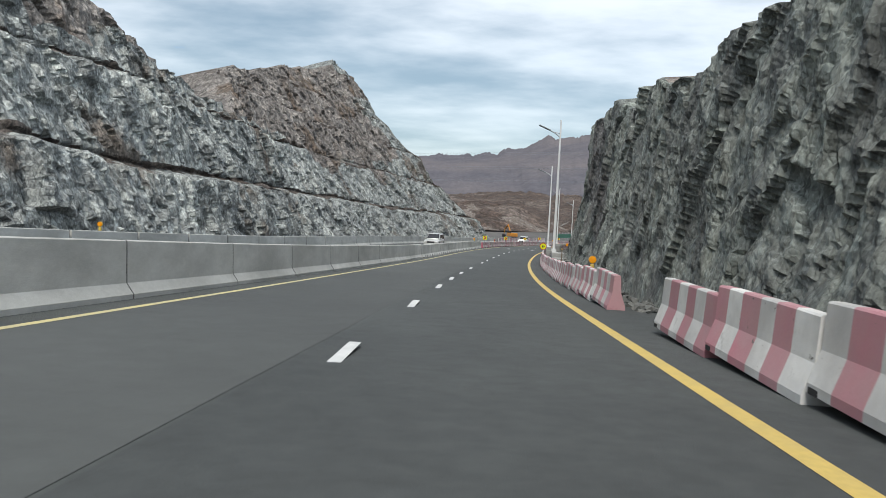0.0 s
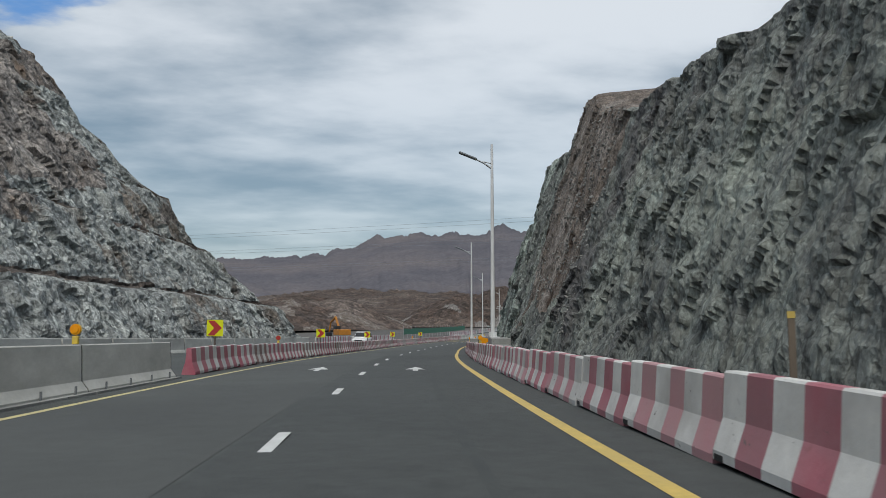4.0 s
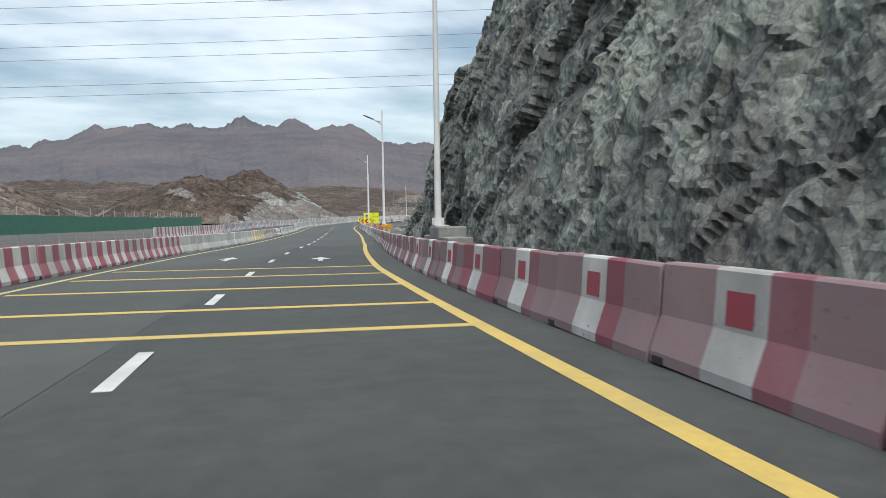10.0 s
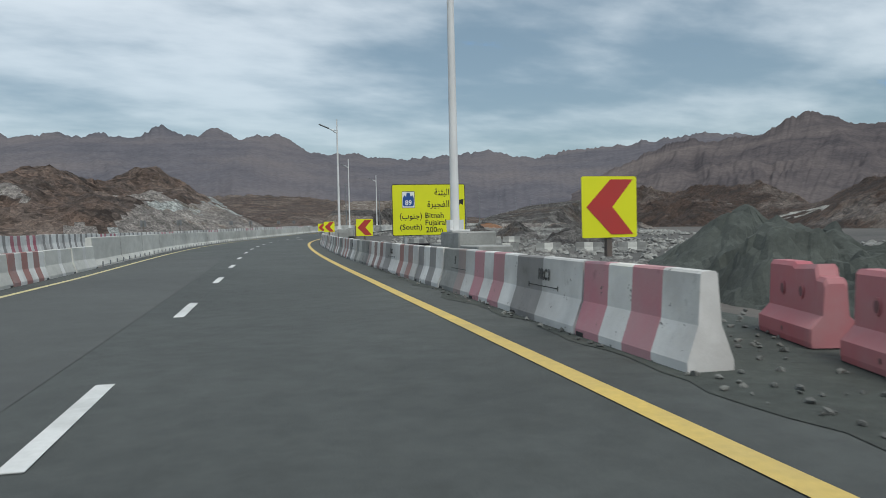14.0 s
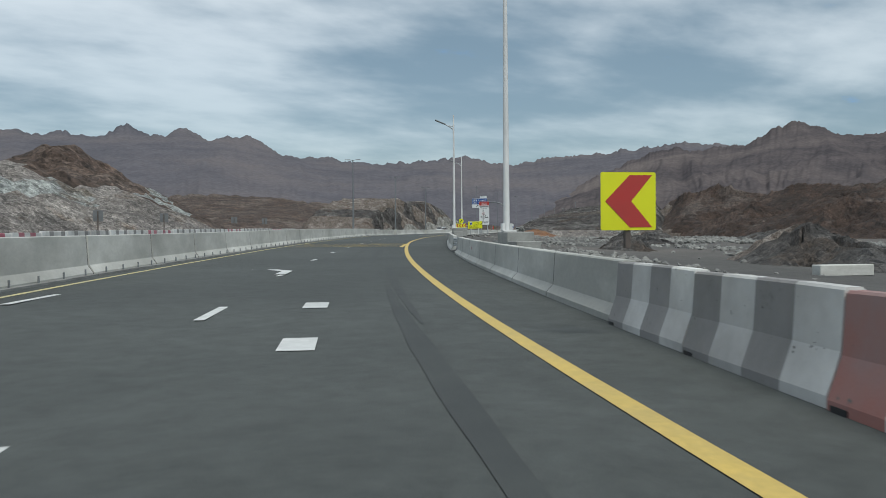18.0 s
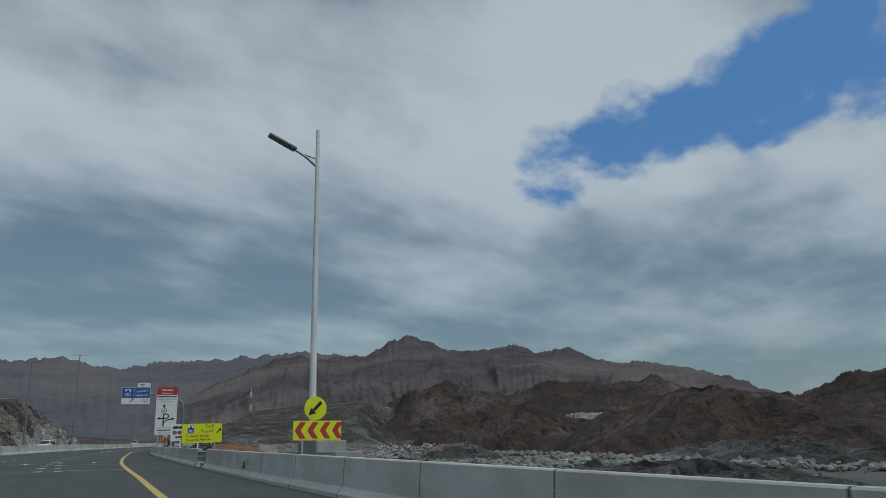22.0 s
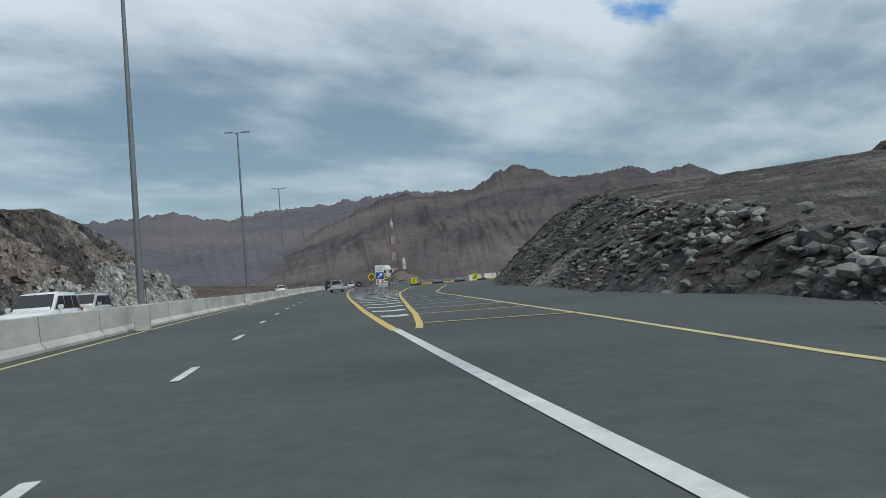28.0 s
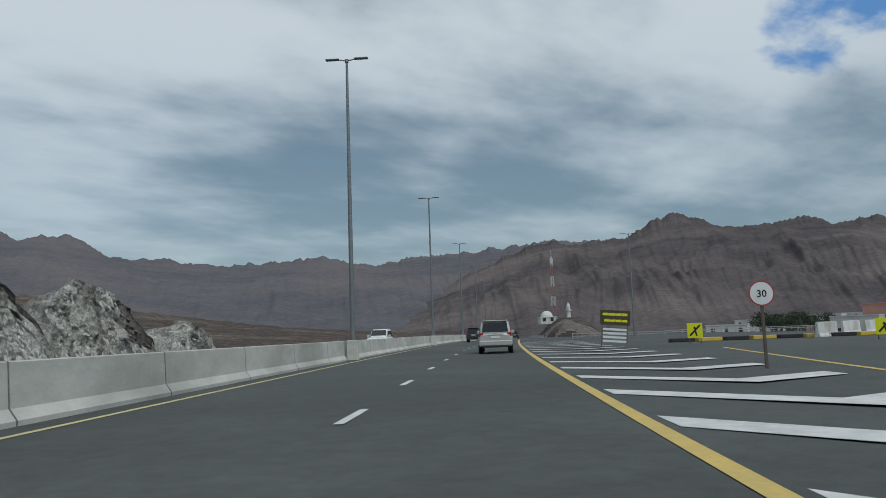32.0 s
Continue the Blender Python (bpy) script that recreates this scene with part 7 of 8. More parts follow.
LV = [0.0, 8.5, 16.0, 22.5, 28.0, 32.5, 36.0, 39.0, 43.0, 47.0, 51.0]
for cx, cy in ((1, 1), (-1, 1), (-1, -1), (1, -1)):
    bm = bmesh.new()
    for a, b in zip(LV, LV[1:]):
        tube(bm, (cx * half_at(a), cy * half_at(a), a), (cx * half_at(b), cy * half_at(b), b), 0.15 if a < 30 else 0.09, n=4)
    part("leg", bm, LATTICE, pyl)
    part("footing", boxes((cx * 6.6 - 0.6, cx * 6.6 + 0.6, cy * 6.6 - 0.6, cy * 6.6 + 0.6, -1.0, 0.9), bevel=0.05), CONCRETE_D, pyl, "concrete foot")
for a, b in zip(LV, LV[1:]):
    ha, hb = half_at(a), half_at(b)
    for q in range(4):
        rot = Matrix.Rotation(math.pi / 2 * q, 3, "Z")
        w = 0.07 if a < 25 else 0.05
        segs = [((-ha, -ha, a), (hb, -hb, b)), ((ha, -ha, a), (-hb, -hb, b)), ((-hb, -hb, b), (hb, -hb, b))]
        if a < 20:
            m_ = (a + b) / 2
            hm = (ha + hb) / 2
            segs += [((-ha, -ha, a), (-hm * 0.5, -hm, m_ + 1)), ((-hm, -hm, m_), (hm * 0.0, -hm, m_)), ((hm, -hm, m_), (0, -hm, m_)), ((ha, -ha, a), (hm * 0.5, -hm, m_ + 1))]
        for p, q2 in segs:
            bm = bmesh.new()
            tube(bm, rot @ Vector(p), rot @ Vector(q2), w, n=4)
            part("brace", bm, LATTICE, pyl)
for z in (30.5, 37.3, 44.1):
    for d in (-1, 1):
        bm = bmesh.new()
        tip = (d * 5.2, 0, z)
        h0 = half_at(z)
        for y in (-h0, h0):
            tube(bm, (d * h0, y, z), tip, 0.07, n=4)
            tube(bm, (d * h0, y, z + 1.6), tip, 0.06, n=4)
        part("cross_arm", bm, LATTICE, pyl)
        part("insulator", tubes(((d * 5.2, 0, z), (d * 5.2, 0, z - 2.2), 0.09), n=8), STEEL, pyl)
side_ = Vector((WIRE_DIR.y, -WIRE_DIR.x, 0))
for z in (28.3, 35.1, 41.9):
    for d in (-1, 1):
        bm = bmesh.new()
        a = PYL + side_ * 5.2 * d + Vector((0, 0, z))
        prev = None
        for q in range(61):
            t = q / 60
            p = a + WIRE_DIR * 420 * t + Vector((0, 0, -9 * t * (1 - t)))
            if prev is not None:
                tube(bm, prev, p, 0.035, n=4, caps=False)
            prev = p
        prev = None
        for q in range(31):
            t = q / 30
            p = a - WIRE_DIR * 300 * t + Vector((0, 0, -9 * t * (1 - t)))
            if prev is not None:
                tube(bm, prev, p, 0.035, n=4, caps=False)
            prev = p
        ww = part("power_wire", bm, LATTICE)
        tagged(ww, "thin dark overhead power wire", "power wire", "power wires")

# debris by the pylon
for s, u, tn, l in ((322, 27, 20, 3.2), (325, 29, -30, 2.6), (327, 31, 60, 2.0), (330, 33, 5, 2.8)):
    ob = part("concrete_slab", boxes((-0.8, 0.8, -l / 2, l / 2, -0.1, 0.16), bevel=0.03), CONCRETE, None, "", place(s, u, ground_z(s, u) + 0.25, tn) @ Matrix.Rotation(radians(8), 4, "Y"))
    tagged(ob, "broken pale concrete slab lying on rubble", "concrete slab", "concrete slabs")


# ---------------------------------------------------------------- the far carriageway's site fence and boards
NET = material("green_netting", (0.05, 0.16, 0.11), 0.8, second=(0.07, 0.2, 0.14), scale=3)
fence = thing("site_fence", "green netting fence on thin posts beyond the far carriageway", "fence")
for k in range(22):
    s = 262 + 4.0 * k
    u = -21 - 0.10 * k
    p, q = place(s, u, 0.0), place(s + 3.9, -21 - 0.10 * (k + 1), 0.0)
    post_ = part("post", boxes((-0.03, 0.03, -0.03, 0.03, -0.6, 2.9 + 0.25 * noise.noise(Vector((k * 3.1, 0, 0))))), GALV, fence, "", p)
    l = (q.translation - p.translation).length
    part("net_panel", boxes((-0.01, 0.01, 0.03, l - 0.03, 0.9, 2.25 + 0.2 * noise.noise(Vector((k * 1.7, 4, 0))))), NET, fence, "", p)
bd = thing("sign_back", "dark back of a square road sign on a post", "road sign", "sign backs on the far carriageway")
part("panel", boxes((-0.32, 0.32, -0.01, 0.01, -0.35, 0.35), bevel=0.005), S_BACK, bd)
post(bd, 0, -2.3, 0.3, 0.06, RUST, -0.075)
spb = [(409, -17.6, 2.3), (435, -17.6, 2.15), (447, -17.6, 2.15), (468, -17.8, 2.15), (482, -18.0, 2.15), (395, -17.6, 2.2)]
bd.matrix_basis = place(*spb[0])
for c in spb[1:]:
    copy_thing(bd, place(*c))
rs_ = thing("round_sign_back", "dark back of a round road sign on a thin pole", "road sign", m=place(668, -19.5, 2.9))
bm = bmesh.new()
disc(bm, (0, 0, 0), 0.42, 0.02, 24)
part("panel", bm, S_BACK, rs_)
post(rs_, 0, -3.4, 0.3, 0.07, RUST, -0.08)
gate = thing("steel_frame", "dark steel frame standing beyond the far carriageway", "steel frame", m=place(722, -33, -0.6, 10))
for x in (-1.2, 1.2):
    part("upright", boxes((x - 0.1, x + 0.1, -0.1, 0.1, 0.0, 3.0)), DARK, gate)
for z in (1.0, 2.0, 2.9):
    part("cross_bar", boxes((-1.1, 1.1, -0.08, 0.08, z - 0.08, z + 0.08)), DARK, gate)

# an excavator working far off behind the median
ORANGE = material("orange_machine_paint", (0.5, 0.2, 0.02), 0.5, second=(0.4, 0.17, 0.03), scale=2)
ex = thing("excavator", "orange excavator with a raised boom far behind the median", "excavator", m=place(236, -27, 0.0, 40))
part("house", boxes((-1.3, 1.3, -1.6, 1.2, 1.1, 2.2), bevel=0.1), ORANGE, ex)
part("cab", boxes((-1.2, -0.2, 0.0, 1.5, 1.2, 2.9), bevel=0.08), DARK, ex)
for x in (-1.1, 1.1):
    part("track", boxes((x - 0.3, x + 0.3, -1.9, 1.9, 0.0, 0.9), bevel=0.2), DARK, ex)
bm = bmesh.new()
for p, q in (((0.2, 1.0, 1.6), (0.2, 3.6, 4.6)), ((0.2, 3.6, 4.6), (0.2, 6.2, 3.6))):
    tube(bm, p, q, 0.28, 0.2, 6)
part("boom", bm, ORANGE, ex)
part("stick", tubes(((0.2, 6.1, 3.7), (0.2, 6.9, 1.6), 0.18, 0.14), n=6), ORANGE, ex)
part("bucket", boxes((-0.35, 0.75, 6.5, 7.4, 0.7, 1.6), bevel=0.12), DARK, ex)


# ---------------------------------------------------------------- far end of the valley
BUILD_W = material("white_render", (0.62, 0.62, 0.60), 0.8, second=(0.52, 0.52, 0.5), scale=0.4)
BUILD_R = material("pink_render", (0.42, 0.22, 0.18), 0.8, second=(0.36, 0.19, 0.16), scale=0.4)


def building(s, u, w, d, h, mat, label, floors=1, z=-1.0, turn=0.0, dome=False):
    g = thing("building", label, "building", m=place(s, u, z, turn))
    part("wall", boxes((-w / 2, w / 2, -d / 2, d / 2, 0, h)), mat, g)
    part("roof", boxes((-w / 2 - 0.15, w / 2 + 0.15, -d / 2 - 0.15, d / 2 + 0.15, h, h + 0.3)), mat, g)
    n = max(2, int(w / 4))
    for f in range(floors):
        for k in range(n):
            x = -w / 2 + w * (k + 0.5) / n
            z0 = 0.9 + f * 3.2
            part("window", boxes((x - 0.55, x + 0.55, -d / 2 - 0.04, -d / 2 + 0.1, z0, z0 + 1.4)), DARK, g)
    if dome:
        bm = bmesh.new()
        bmesh.ops.create_uvsphere(bm, u_segments=16, v_segments=10, radius=2.2, matrix=Matrix.Translation((0, 0, h + 0.2)))
        part("dome", bm, mat, g)
    return g


mound("earth_rise", "low brown rise that carries the mosque and the mast", 955, 19, 80, 12, 6.6, [BROWN, SCREE], lambda x, y, t, w: 1 if w > 0.1 else 0, 48, 5.9, "rise", 0.3, -0.6, "structure", 2.6)
building(930, 11.5, 5.4, 5, 2.2, BUILD_W, "small white mosque with a dome beside the mast", 1, 4.6, 10, True)
mn = thing("minaret", "slim white minaret beside the small mosque", "minaret", m=place(944, 20, 4.0))
part("shaft", tubes(((0, 0, 0), (0, 0, 7), 0.8, 0.7), n=10), BUILD_W, mn)
part("gallery", tubes(((0, 0, 5.4), (0, 0, 5.9), 1.1), n=10), BUILD_W, mn)
part("cap", tubes(((0, 0, 7), (0, 0, 8.6), 0.75, 0.05), n=10), BUILD_W, mn)
building(884, 103, 9, 8, 8.6, BUILD_R, "two-storey pink house with white trim behind the exit road", 2, -2.6, -35)
building(880, 94, 12, 7, 5.4, BUILD_W, "low pale wing beside the pink house", 1, -2.6, -35)
building(892, 112, 8, 7, 6.6, BUILD_R, "low pink wing beside the pink house", 1, -2.6, -35)
for s, u, w, z, tn in ((990, 122, 24, 2.6, -35), (1004, 146, 36, 3.0, -35), (975, 96, 16, 1.2, -30), (930, 84, 13, -0.6, -25), (905, 66, 12, -0.9, -20)):
    mound("earth_rise", "low stony rise under the far buildings", s, u, w * 0.9, w * 0.9, z + 2.6, [BROWN, SCREE], lambda x, y, t, w: 1 if w > 0.1 else 0, 32, s * 0.1, "rise", 0.2, -2.4, "structure", 5.0)
    building(s, u, w, 8, 3.0, BUILD_W, "long low white shed at the foot of the mountains", 1, z - 0.4, tn)

LEAVES = material("dusty_leaves", (0.045, 0.062, 0.035), 0.85, second=(0.032, 0.045, 0.026), third=(0.06, 0.075, 0.045), scale=2.0, coords="World")
BARK = material("grey_bark", (0.12, 0.10, 0.08), 0.95, second=(0.08, 0.07, 0.055), scale=3.0)
tr = random.Random(31)


def small_tree():
    g = thing("tree", "small dusty green tree beyond the side road", "tree", "trees beyond the side road")
    bm = bmesh.new()
    tube(bm, (0, 0, -0.4), (0.1, 0, 1.6), 0.16, 0.11, 7)
    tips = []
    for k in range(6):
        a = k * 1.05 + tr.random()
        tip = (1.3 * math.cos(a) * tr.uniform(0.6, 1.1), 1.3 * math.sin(a) * tr.uniform(0.6, 1.1), tr.uniform(2.4, 3.7))
        tube(bm, (0.1, 0, 1.3), tip, 0.08, 0.03, 5)
        tips.append(tip)
    part("trunk", bm, BARK, g)
    verts, faces = [], []
    for tip in tips + [(0, 0, 3.4)]:
        for _ in range(90):
            c = Vector(tip) + Vector((tr.gauss(0, 0.5), tr.gauss(0, 0.5), tr.gauss(0.1, 0.42)))
            d, e = (Vector((tr.uniform(-1, 1), tr.uniform(-1, 1), tr.uniform(-1, 1))).normalized() * tr.uniform(0.1, 0.22) for _ in range(2))
            n = len(verts)
            verts += [c - d, c + e, c + d, c - e]
            faces.append((n, n + 1, n + 2, n + 3))
    ob = new("crown", mesh_of("crown", verts, faces, LEAVES))
    ob.parent = g
    return g


protos = [small_tree() for _ in range(3)]
spots = [(840 + 3.2 * k + tr.uniform(-5, 5), 56 + 1.5 * k + tr.uniform(-4, 8)) for k in range(26)]
for k, (s, u) in enumerate(spots):
    m = place(s, u, ground_z(s, u) - 0.2, tr.uniform(0, 360)) @ Matrix.Diagonal((1.1, 1.1, tr.uniform(0.8, 1.25), 1))
    if k < 3:
        protos[k].matrix_basis = m
    else:
        copy_thing(protos[k % 3], m)
par = wall_unit("parapet", "long white parapet wall beside the exit road", "parapet units", 3.97, 1.1, 0.2, P_WHITE)
wall_row(par, 3.97, 716, 760, lambda s: 23 + (s - 716) * 0.85)
rail = thing("road_railing", "low steel railing with many posts along the side road", "railing", "railings")
for k in range(30):
    part("post", boxes((-0.05, 0.05, 2.0 * k - 0.05, 2.0 * k + 0.05, 0.0, 0.8)), GALV, rail)
for z in (0.4, 0.74):
    part("beam", boxes((-0.03, 0.03, -0.2, 58.3, z - 0.07, z + 0.07)), GALV, rail)
rail.matrix_basis = place(760, 9.0, -0.1, -22)
copy_thing(rail, place(815, 31, -0.1, -60))
copy_thing(rail, place(820, 7.0, -0.1, 2))
copy_thing(rail, place(880, 7.0, -0.1, 2))
for k in range(9):
    ob = part("kerb_block", boxes((-0.3, 0.3, -0.9, 0.9, 0.0, 0.28), bevel=0.03), P_YEL if k % 2 else DARK, None, "", place(716 + 0.3 * k, 13.5 + 2.0 * k, 0.0, -78))
    tagged(ob, "yellow and black kerb block at the exit road", "kerb block", "kerb blocks")

MAST_R, MAST_W = material("red_mast_paint", (0.35, 0.15, 0.13), 0.6), material("white_mast_paint", (0.6, 0.6, 0.6), 0.6)
mast = thing("radio_mast", "red and white lattice radio mast", "mast", m=place(985, 16.5, 4.4))
for k in range(7):
    a, b = k * 4.2, (k + 1) * 4.2
    ra, rb2 = 1.5 - a * 0.04, 1.5 - b * 0.04
    bm = bmesh.new()
    for q in range(4):
        c0, c1 = (math.cos(math.pi / 2 * q + 0.4), math.sin(math.pi / 2 * q + 0.4)), (math.cos(math.pi / 2 * (q + 1) + 0.4), math.sin(math.pi / 2 * (q + 1) + 0.4))
        tube(bm, (c0[0] * ra, c0[1] * ra, a), (c0[0] * rb2, c0[1] * rb2, b), 0.06, n=4)
        tube(bm, (c0[0] * ra, c0[1] * ra, a), (c1[0] * rb2, c1[1] * rb2, b), 0.035, n=4)
        tube(bm, (c1[0] * ra, c1[1] * ra, a), (c0[0] * rb2, c0[1] * rb2, b), 0.035, n=4)
        tube(bm, (c0[0] * rb2, c0[1] * rb2, b), (c1[0] * rb2, c1[1] * rb2, b), 0.06, n=4)
    part("section", bm, MAST_R if k % 2 else MAST_W, mast)
part("aerial", tubes(((0, 0, 29.0), (0, 0, 32), 0.08), n=6), MAST_W, mast)
for q in range(3):
    part("antenna_panel", boxes((-0.15 + 0.5 * (q - 1), 0.15 + 0.5 * (q - 1), -0.75, -0.6, 26.5, 28.6)), MAST_W, mast)


# ---------------------------------------------------------------- cars
GLASS_D = material("tinted_glass", (0.012, 0.014, 0.016), 0.06, spec=0.8)
TYRE = material("tyre_rubber", (0.018, 0.018, 0.019), 0.85)
RIM = material("alloy_rim", (0.4, 0.41, 0.42), 0.35, 0.8)
TAIL = material("tail_lamp_red", (0.30, 0.012, 0.015), 0.2)
HEADL = material("head_lamp", (0.75, 0.77, 0.78), 0.12)
PLATE = material("plate_white", (0.7, 0.7, 0.68), 0.5)
TRIM = material("black_trim", (0.025, 0.025, 0.027), 0.55)


def loft(bm, secs, mi=0):
    rings = [[bm.verts.new(p) for p in sec] for sec in secs]
    n = len(secs[0])
    for a, b in zip(rings, rings[1:]):
        for k in range(n):
            f = bm.faces.new((a[k], a[(k + 1) % n], b[(k + 1) % n], b[k]))
            f.smooth, f.material_index = True, mi
    bm.faces.new(rings[0][::-1])
    bm.faces.new(rings[-1])
    bmesh.ops.recalc_face_normals(bm, faces=bm.faces[:])
    return bm


def suv(paint, label):
    """A large off-road car facing +y."""
    g = thing("suv", label, "car", "cars on the highway")

    def sec(y, hw, z0, z1, shoulder=0.06):
        return [(-hw + 0.05, y, z0), (-hw, y, z0 + 0.15), (-hw, y, z1 - 0.22), (-hw + shoulder, y, z1 - 0.03), (-hw + shoulder + 0.08, y, z1), (hw - shoulder - 0.08, y, z1), (hw - shoulder, y, z1 - 0.03), (hw, y, z1 - 0.22), (hw, y, z0 + 0.15), (hw - 0.05, y, z0)]

    bm = bmesh.new()
    loft(bm, [sec(-2.52, 0.86, 0.55, 1.02), sec(-2.44, 0.95, 0.42, 1.12), sec(-1.5, 0.985, 0.36, 1.15), sec(0.0, 0.985, 0.34, 1.14), sec(1.0, 0.98, 0.36, 1.13), sec(1.25, 0.975, 0.38, 1.12), sec(2.2, 0.94, 0.42, 1.02), sec(2.42, 0.87, 0.46, 0.94), sec(2.5, 0.78, 0.52, 0.86)])
    part("body", bm, paint, g)

    def cab(y, hb, ht, z0, z1):
        return [(-hb, y, z0), (-ht - 0.03, y, z1 - 0.12), (-ht + 0.08, y, z1), (ht - 0.08, y, z1), (ht + 0.03, y, z1 - 0.12), (hb, y, z0)]

    bm = bmesh.new()
    loft(bm, [cab(-2.45, 0.90, 0.80, 1.08, 1.16), cab(-2.22, 0.91, 0.76, 1.08, 1.80), cab(-1.9, 0.91, 0.76, 1.08, 1.86), cab(-0.6, 0.91, 0.77, 1.08, 1.90), cab(0.25, 0.90, 0.74, 1.08, 1.83), cab(1.10, 0.88, 0.80, 1.06, 1.15)])
    part("cabin", bm, paint, g)
    bm = bmesh.new()
    loft(bm, [[(x, y, z) for x, z in ((-a, z0), (a, z0), (b, z1), (-b, z1))] for y, a, b, z0, z1 in ()] or [[(-0.74, -2.455, 1.20), (0.74, -2.455, 1.20), (0.68, -2.27, 1.70), (-0.68, -2.27, 1.70)], [(-0.74, -2.40, 1.20), (0.74, -2.40, 1.20), (0.68, -2.20, 1.70), (-0.68, -2.20, 1.70)]])
    part("rear_window", bm, GLASS_D, g, "dark tinted rear window")
    bm = bmesh.new()
    loft(bm, [[(-0.76, 1.08, 1.16), (0.76, 1.08, 1.16), (0.68, 0.34, 1.79), (-0.68, 0.34, 1.79)], [(-0.76, 1.02, 1.12), (0.76, 1.02, 1.12), (0.68, 0.28, 1.75), (-0.68, 0.28, 1.75)]])
    part("windscreen", bm, GLASS_D, g, "dark windscreen")
    for d in (-1, 1):
        for ya, yb, yc, yd in ((-2.15, -1.35, -1.35, -2.0), (-1.27, -0.35, -0.35, -1.27), (-0.27, 0.82, 0.2, -0.27)):
            bm = bmesh.new()
            o = [(d * 0.905, ya, 1.16), (d * 0.905, yb, 1.16), (d * 0.815, yc, 1.70), (d * 0.815, yd, 1.70)]
            loft(bm, [o, [(x - d * 0.05, y, z) for x, y, z in o]])
            part("side_window", bm, GLASS_D, g)
        part("tail_lamp", boxes((d * 0.80 - 0.12, d * 0.80 + 0.12, -2.50, -2.30, 0.93, 1.16), bevel=0.02), TAIL, g, "red tail lamp")
        part("head_lamp", boxes((d * 0.68 - 0.16, d * 0.68 + 0.16, 2.2, 2.45, 0.78, 0.94), bevel=0.03), HEADL, g, "clear head lamp")
        part("mirror", boxes((d * 1.02 - 0.11, d * 1.02 + 0.11, 0.62, 0.74, 1.12, 1.32), bevel=0.03), paint, g)
        part("roof_rail", boxes((d * 0.70 - 0.02, d * 0.70 + 0.02, -1.7, 0.0, 1.89, 1.94), bevel=0.008), RIM, g)
        for y in (-1.45, 1.5):
            wh = part("wheel", tubes(((d * 0.72, y, 0.39), (d * 0.97, y, 0.39), 0.30), n=20), TYRE, g)
            bm = bmesh.new()
            tube(bm, (d * 0.74, y, 0.39), (d * 0.985, y, 0.39), 0.39, n=24)
            part("tyre", bm, TYRE, wh)
            part("rim", tubes(((d * 0.975, y, 0.39), (d * 0.998, y, 0.39), 0.26, 0.24), n=16), RIM, wh)
            part("wheel_arch", tubes(((d * 0.90, y, 0.42), (d * 0.988, y, 0.42), 0.46), n=20), TRIM, g)
    part("rear_bumper", boxes((-0.93, 0.93, -2.60, -2.40, 0.42, 0.72), bevel=0.05), paint, g)
    part("rear_skirt", boxes((-0.75, 0.75, -2.58, -2.30, 0.33, 0.44), bevel=0.02), TRIM, g)
    part("front_bumper", boxes((-0.90, 0.90, 2.30, 2.56, 0.40, 0.66), bevel=0.05), paint, g)
    part("grille", boxes((-0.48, 0.48, 2.40, 2.53, 0.68, 0.90), bevel=0.02), TRIM, g)
    part("number_plate", boxes((-0.26, 0.26, -2.535, -2.49, 0.86, 0.98)), PLATE, g)
    part("number_plate", boxes((-0.26, 0.26, 2.55, 2.575, 0.50, 0.61)), PLATE, g)
    part("chrome_strip", boxes((-0.42, 0.42, -2.53, -2.46, 1.01, 1.06)), RIM, g)
    part("rear_wiper", boxes((-0.02, 0.42, -2.47, -2.44, 1.21, 1.23)), TRIM, g)
    part("spoiler", boxes((-0.70, 0.70, -2.36, -2.1, 1.80, 1.86), bevel=0.02), paint, g)
    return g


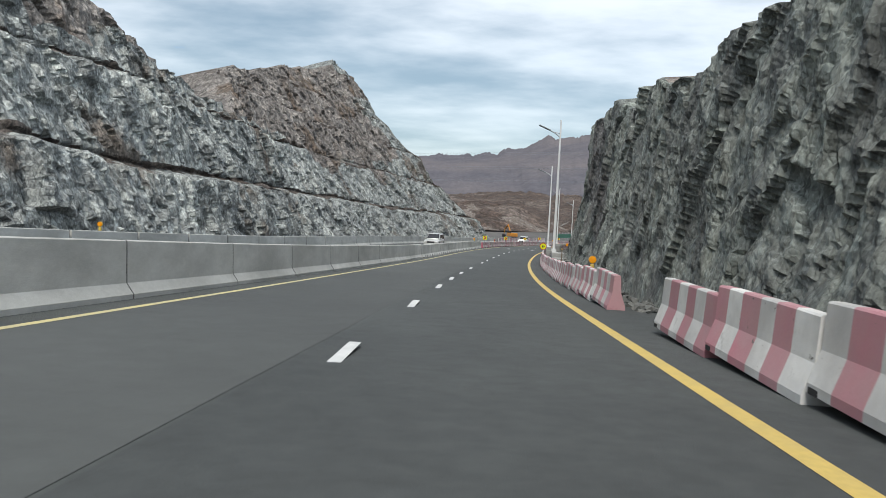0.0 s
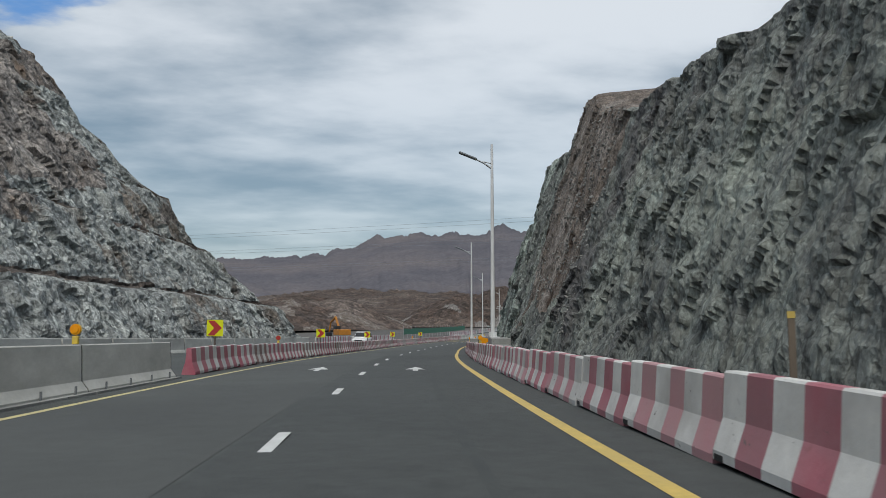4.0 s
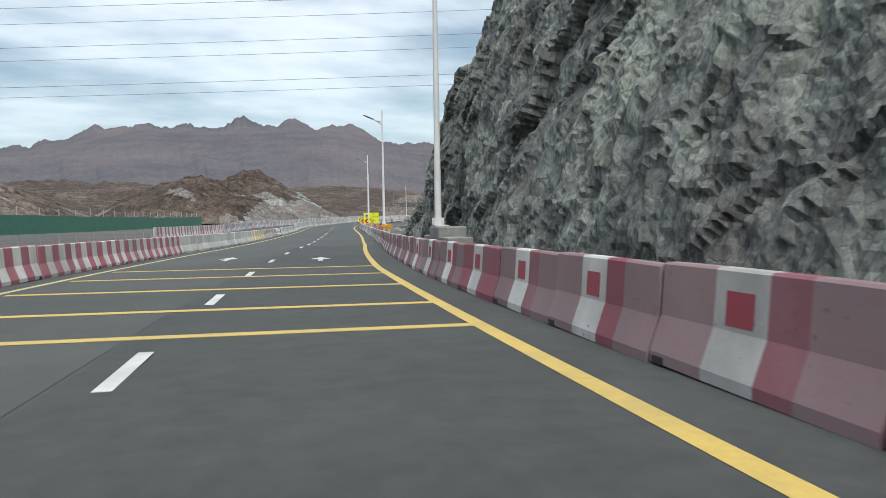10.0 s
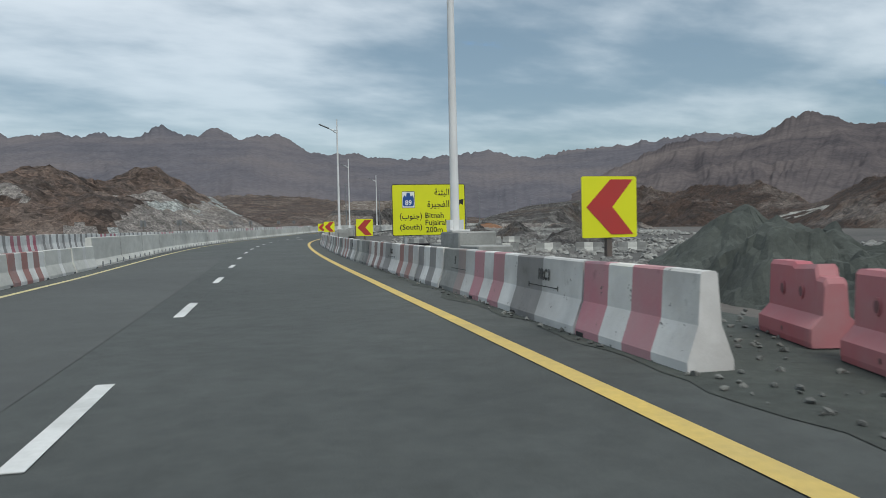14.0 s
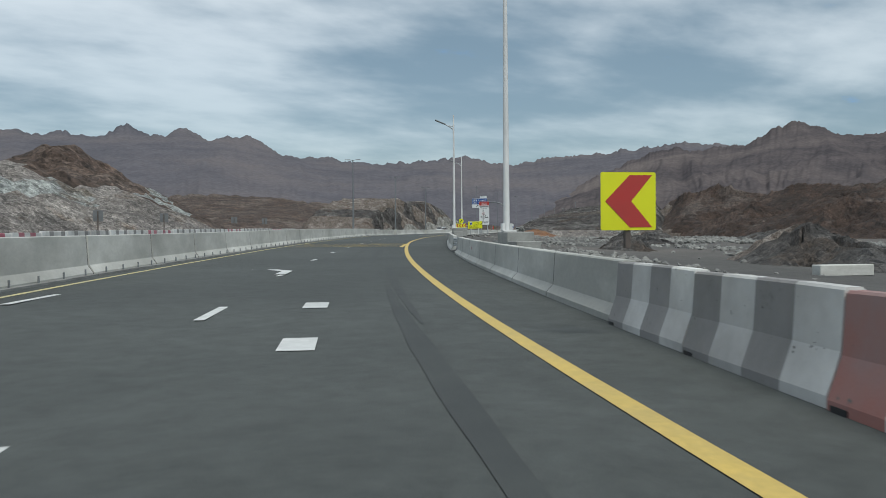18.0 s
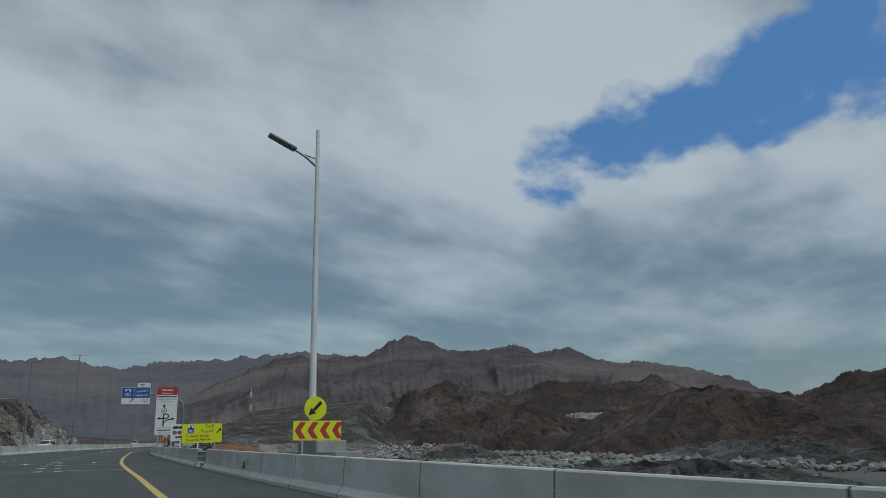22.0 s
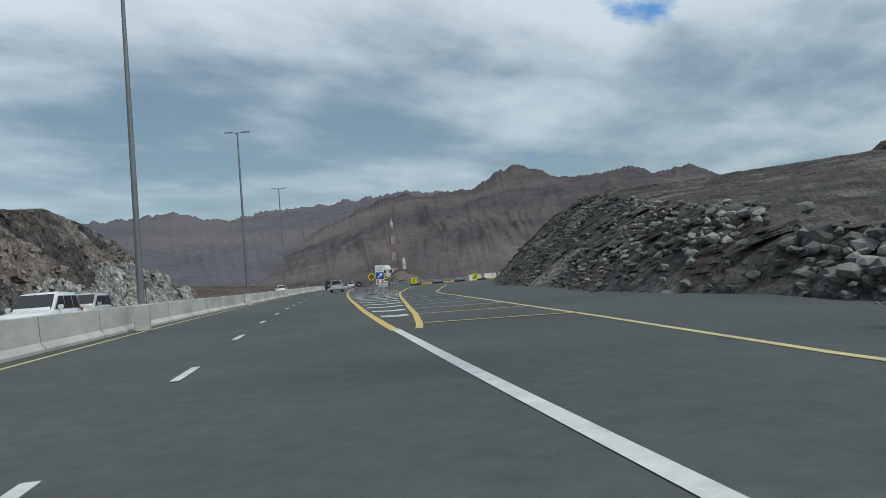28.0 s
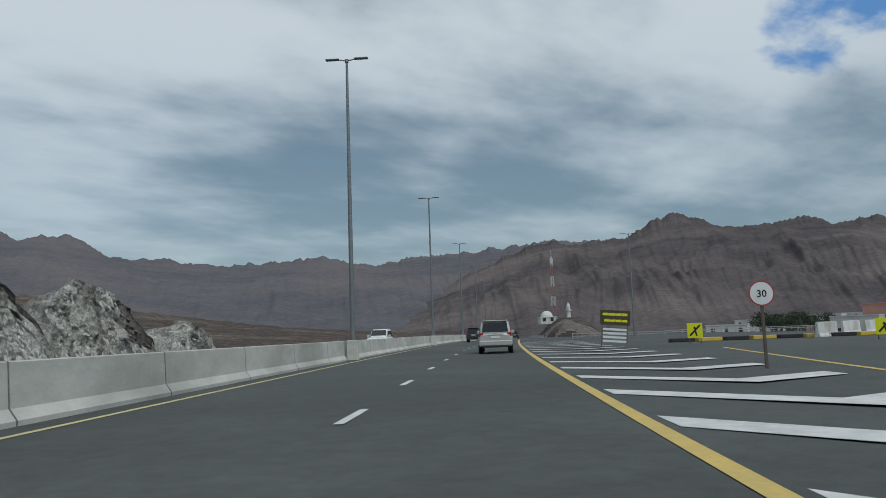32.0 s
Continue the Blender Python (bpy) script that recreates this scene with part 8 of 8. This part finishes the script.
def paint_of(name, c, metal=0.0):
    m = material(name, c, 0.28, metal, second=tuple(v * 0.9 for v in c), scale=3.0)
    m.node_tree.nodes["Principled BSDF"].inputs["Coat Weight"].default_value = 0.6
    return m


CP_S, CP_W, CP_K = paint_of("silver_car_paint", (0.50, 0.50, 0.48), 0.3), paint_of("white_car_paint", (0.74, 0.75, 0.75)), paint_of("black_car_paint", (0.02, 0.021, 0.023))
car = suv(CP_S, "dusty silver-white off-road car seen from behind on the highway")
car.matrix_basis = place(705, 0.2, 0.0)
car2 = suv(CP_K, "black off-road car in the passing lane")
car2.matrix_basis = place(762, -3.8, 0.0)
car3 = suv(CP_W, "white off-road car on the opposite carriageway")
car3.matrix_basis = place(186, -11.2, 0.0, 180)
for s in (616, 733):
    copy_thing(car3, place(s, -11.4, 0.0, 180))
copy_thing(car, place(629, -13.6, 0.0, 180))
copy_thing(car, place(97, -11.2, 0.0, 180))
copy_thing(car3, place(820, -1.0, 0.0))
copy_thing(car2, place(850, 0.8, 0.0))


# a chalked mark on the rock cut
chalk = material("white_chalk", (0.72, 0.72, 0.70), 0.9, second=(0.55, 0.56, 0.55), scale=6.0)
bm = bmesh.new()
for stroke in ([(-0.46, 0.3), (-0.2, 0.3), (-0.33, 0.06), (-0.18, -0.1), (-0.24, -0.28), (-0.46, -0.26)], [(-0.1, 0.0), (0.14, 0.0)], [(0.02, 0.13), (0.02, -0.13)], [(0.42, -0.3), (0.4, 0.3), (0.22, -0.05), (0.55, -0.05)]):
    line = []
    for (xa, za), (xb, zb) in zip(stroke, stroke[1:]):
        for q in range(5):
            s, z = 183.3 - 0.95 * (xa + (xb - xa) * q / 4), 1.95 + 0.62 * (za + (zb - za) * q / 4)
            top = knots(s, CREST) * (1 + 0.09 * fractal(s * 0.16, 7.5, 0, 3))
            line.append(cliff_point(s, 0.78 * z / top) + (road(s, 0) - road(s, 1)).normalized() * 0.03)
    for a, b in zip(line, line[1:]):
        if (b - a).length > 0.005:
            tube(bm, a, b, 0.02, n=5)
ob = part("chalk_mark", bm, chalk, None)
tagged(ob, "white chalk figures 3+4 scrawled on the rock", "chalk mark", kind="structure")
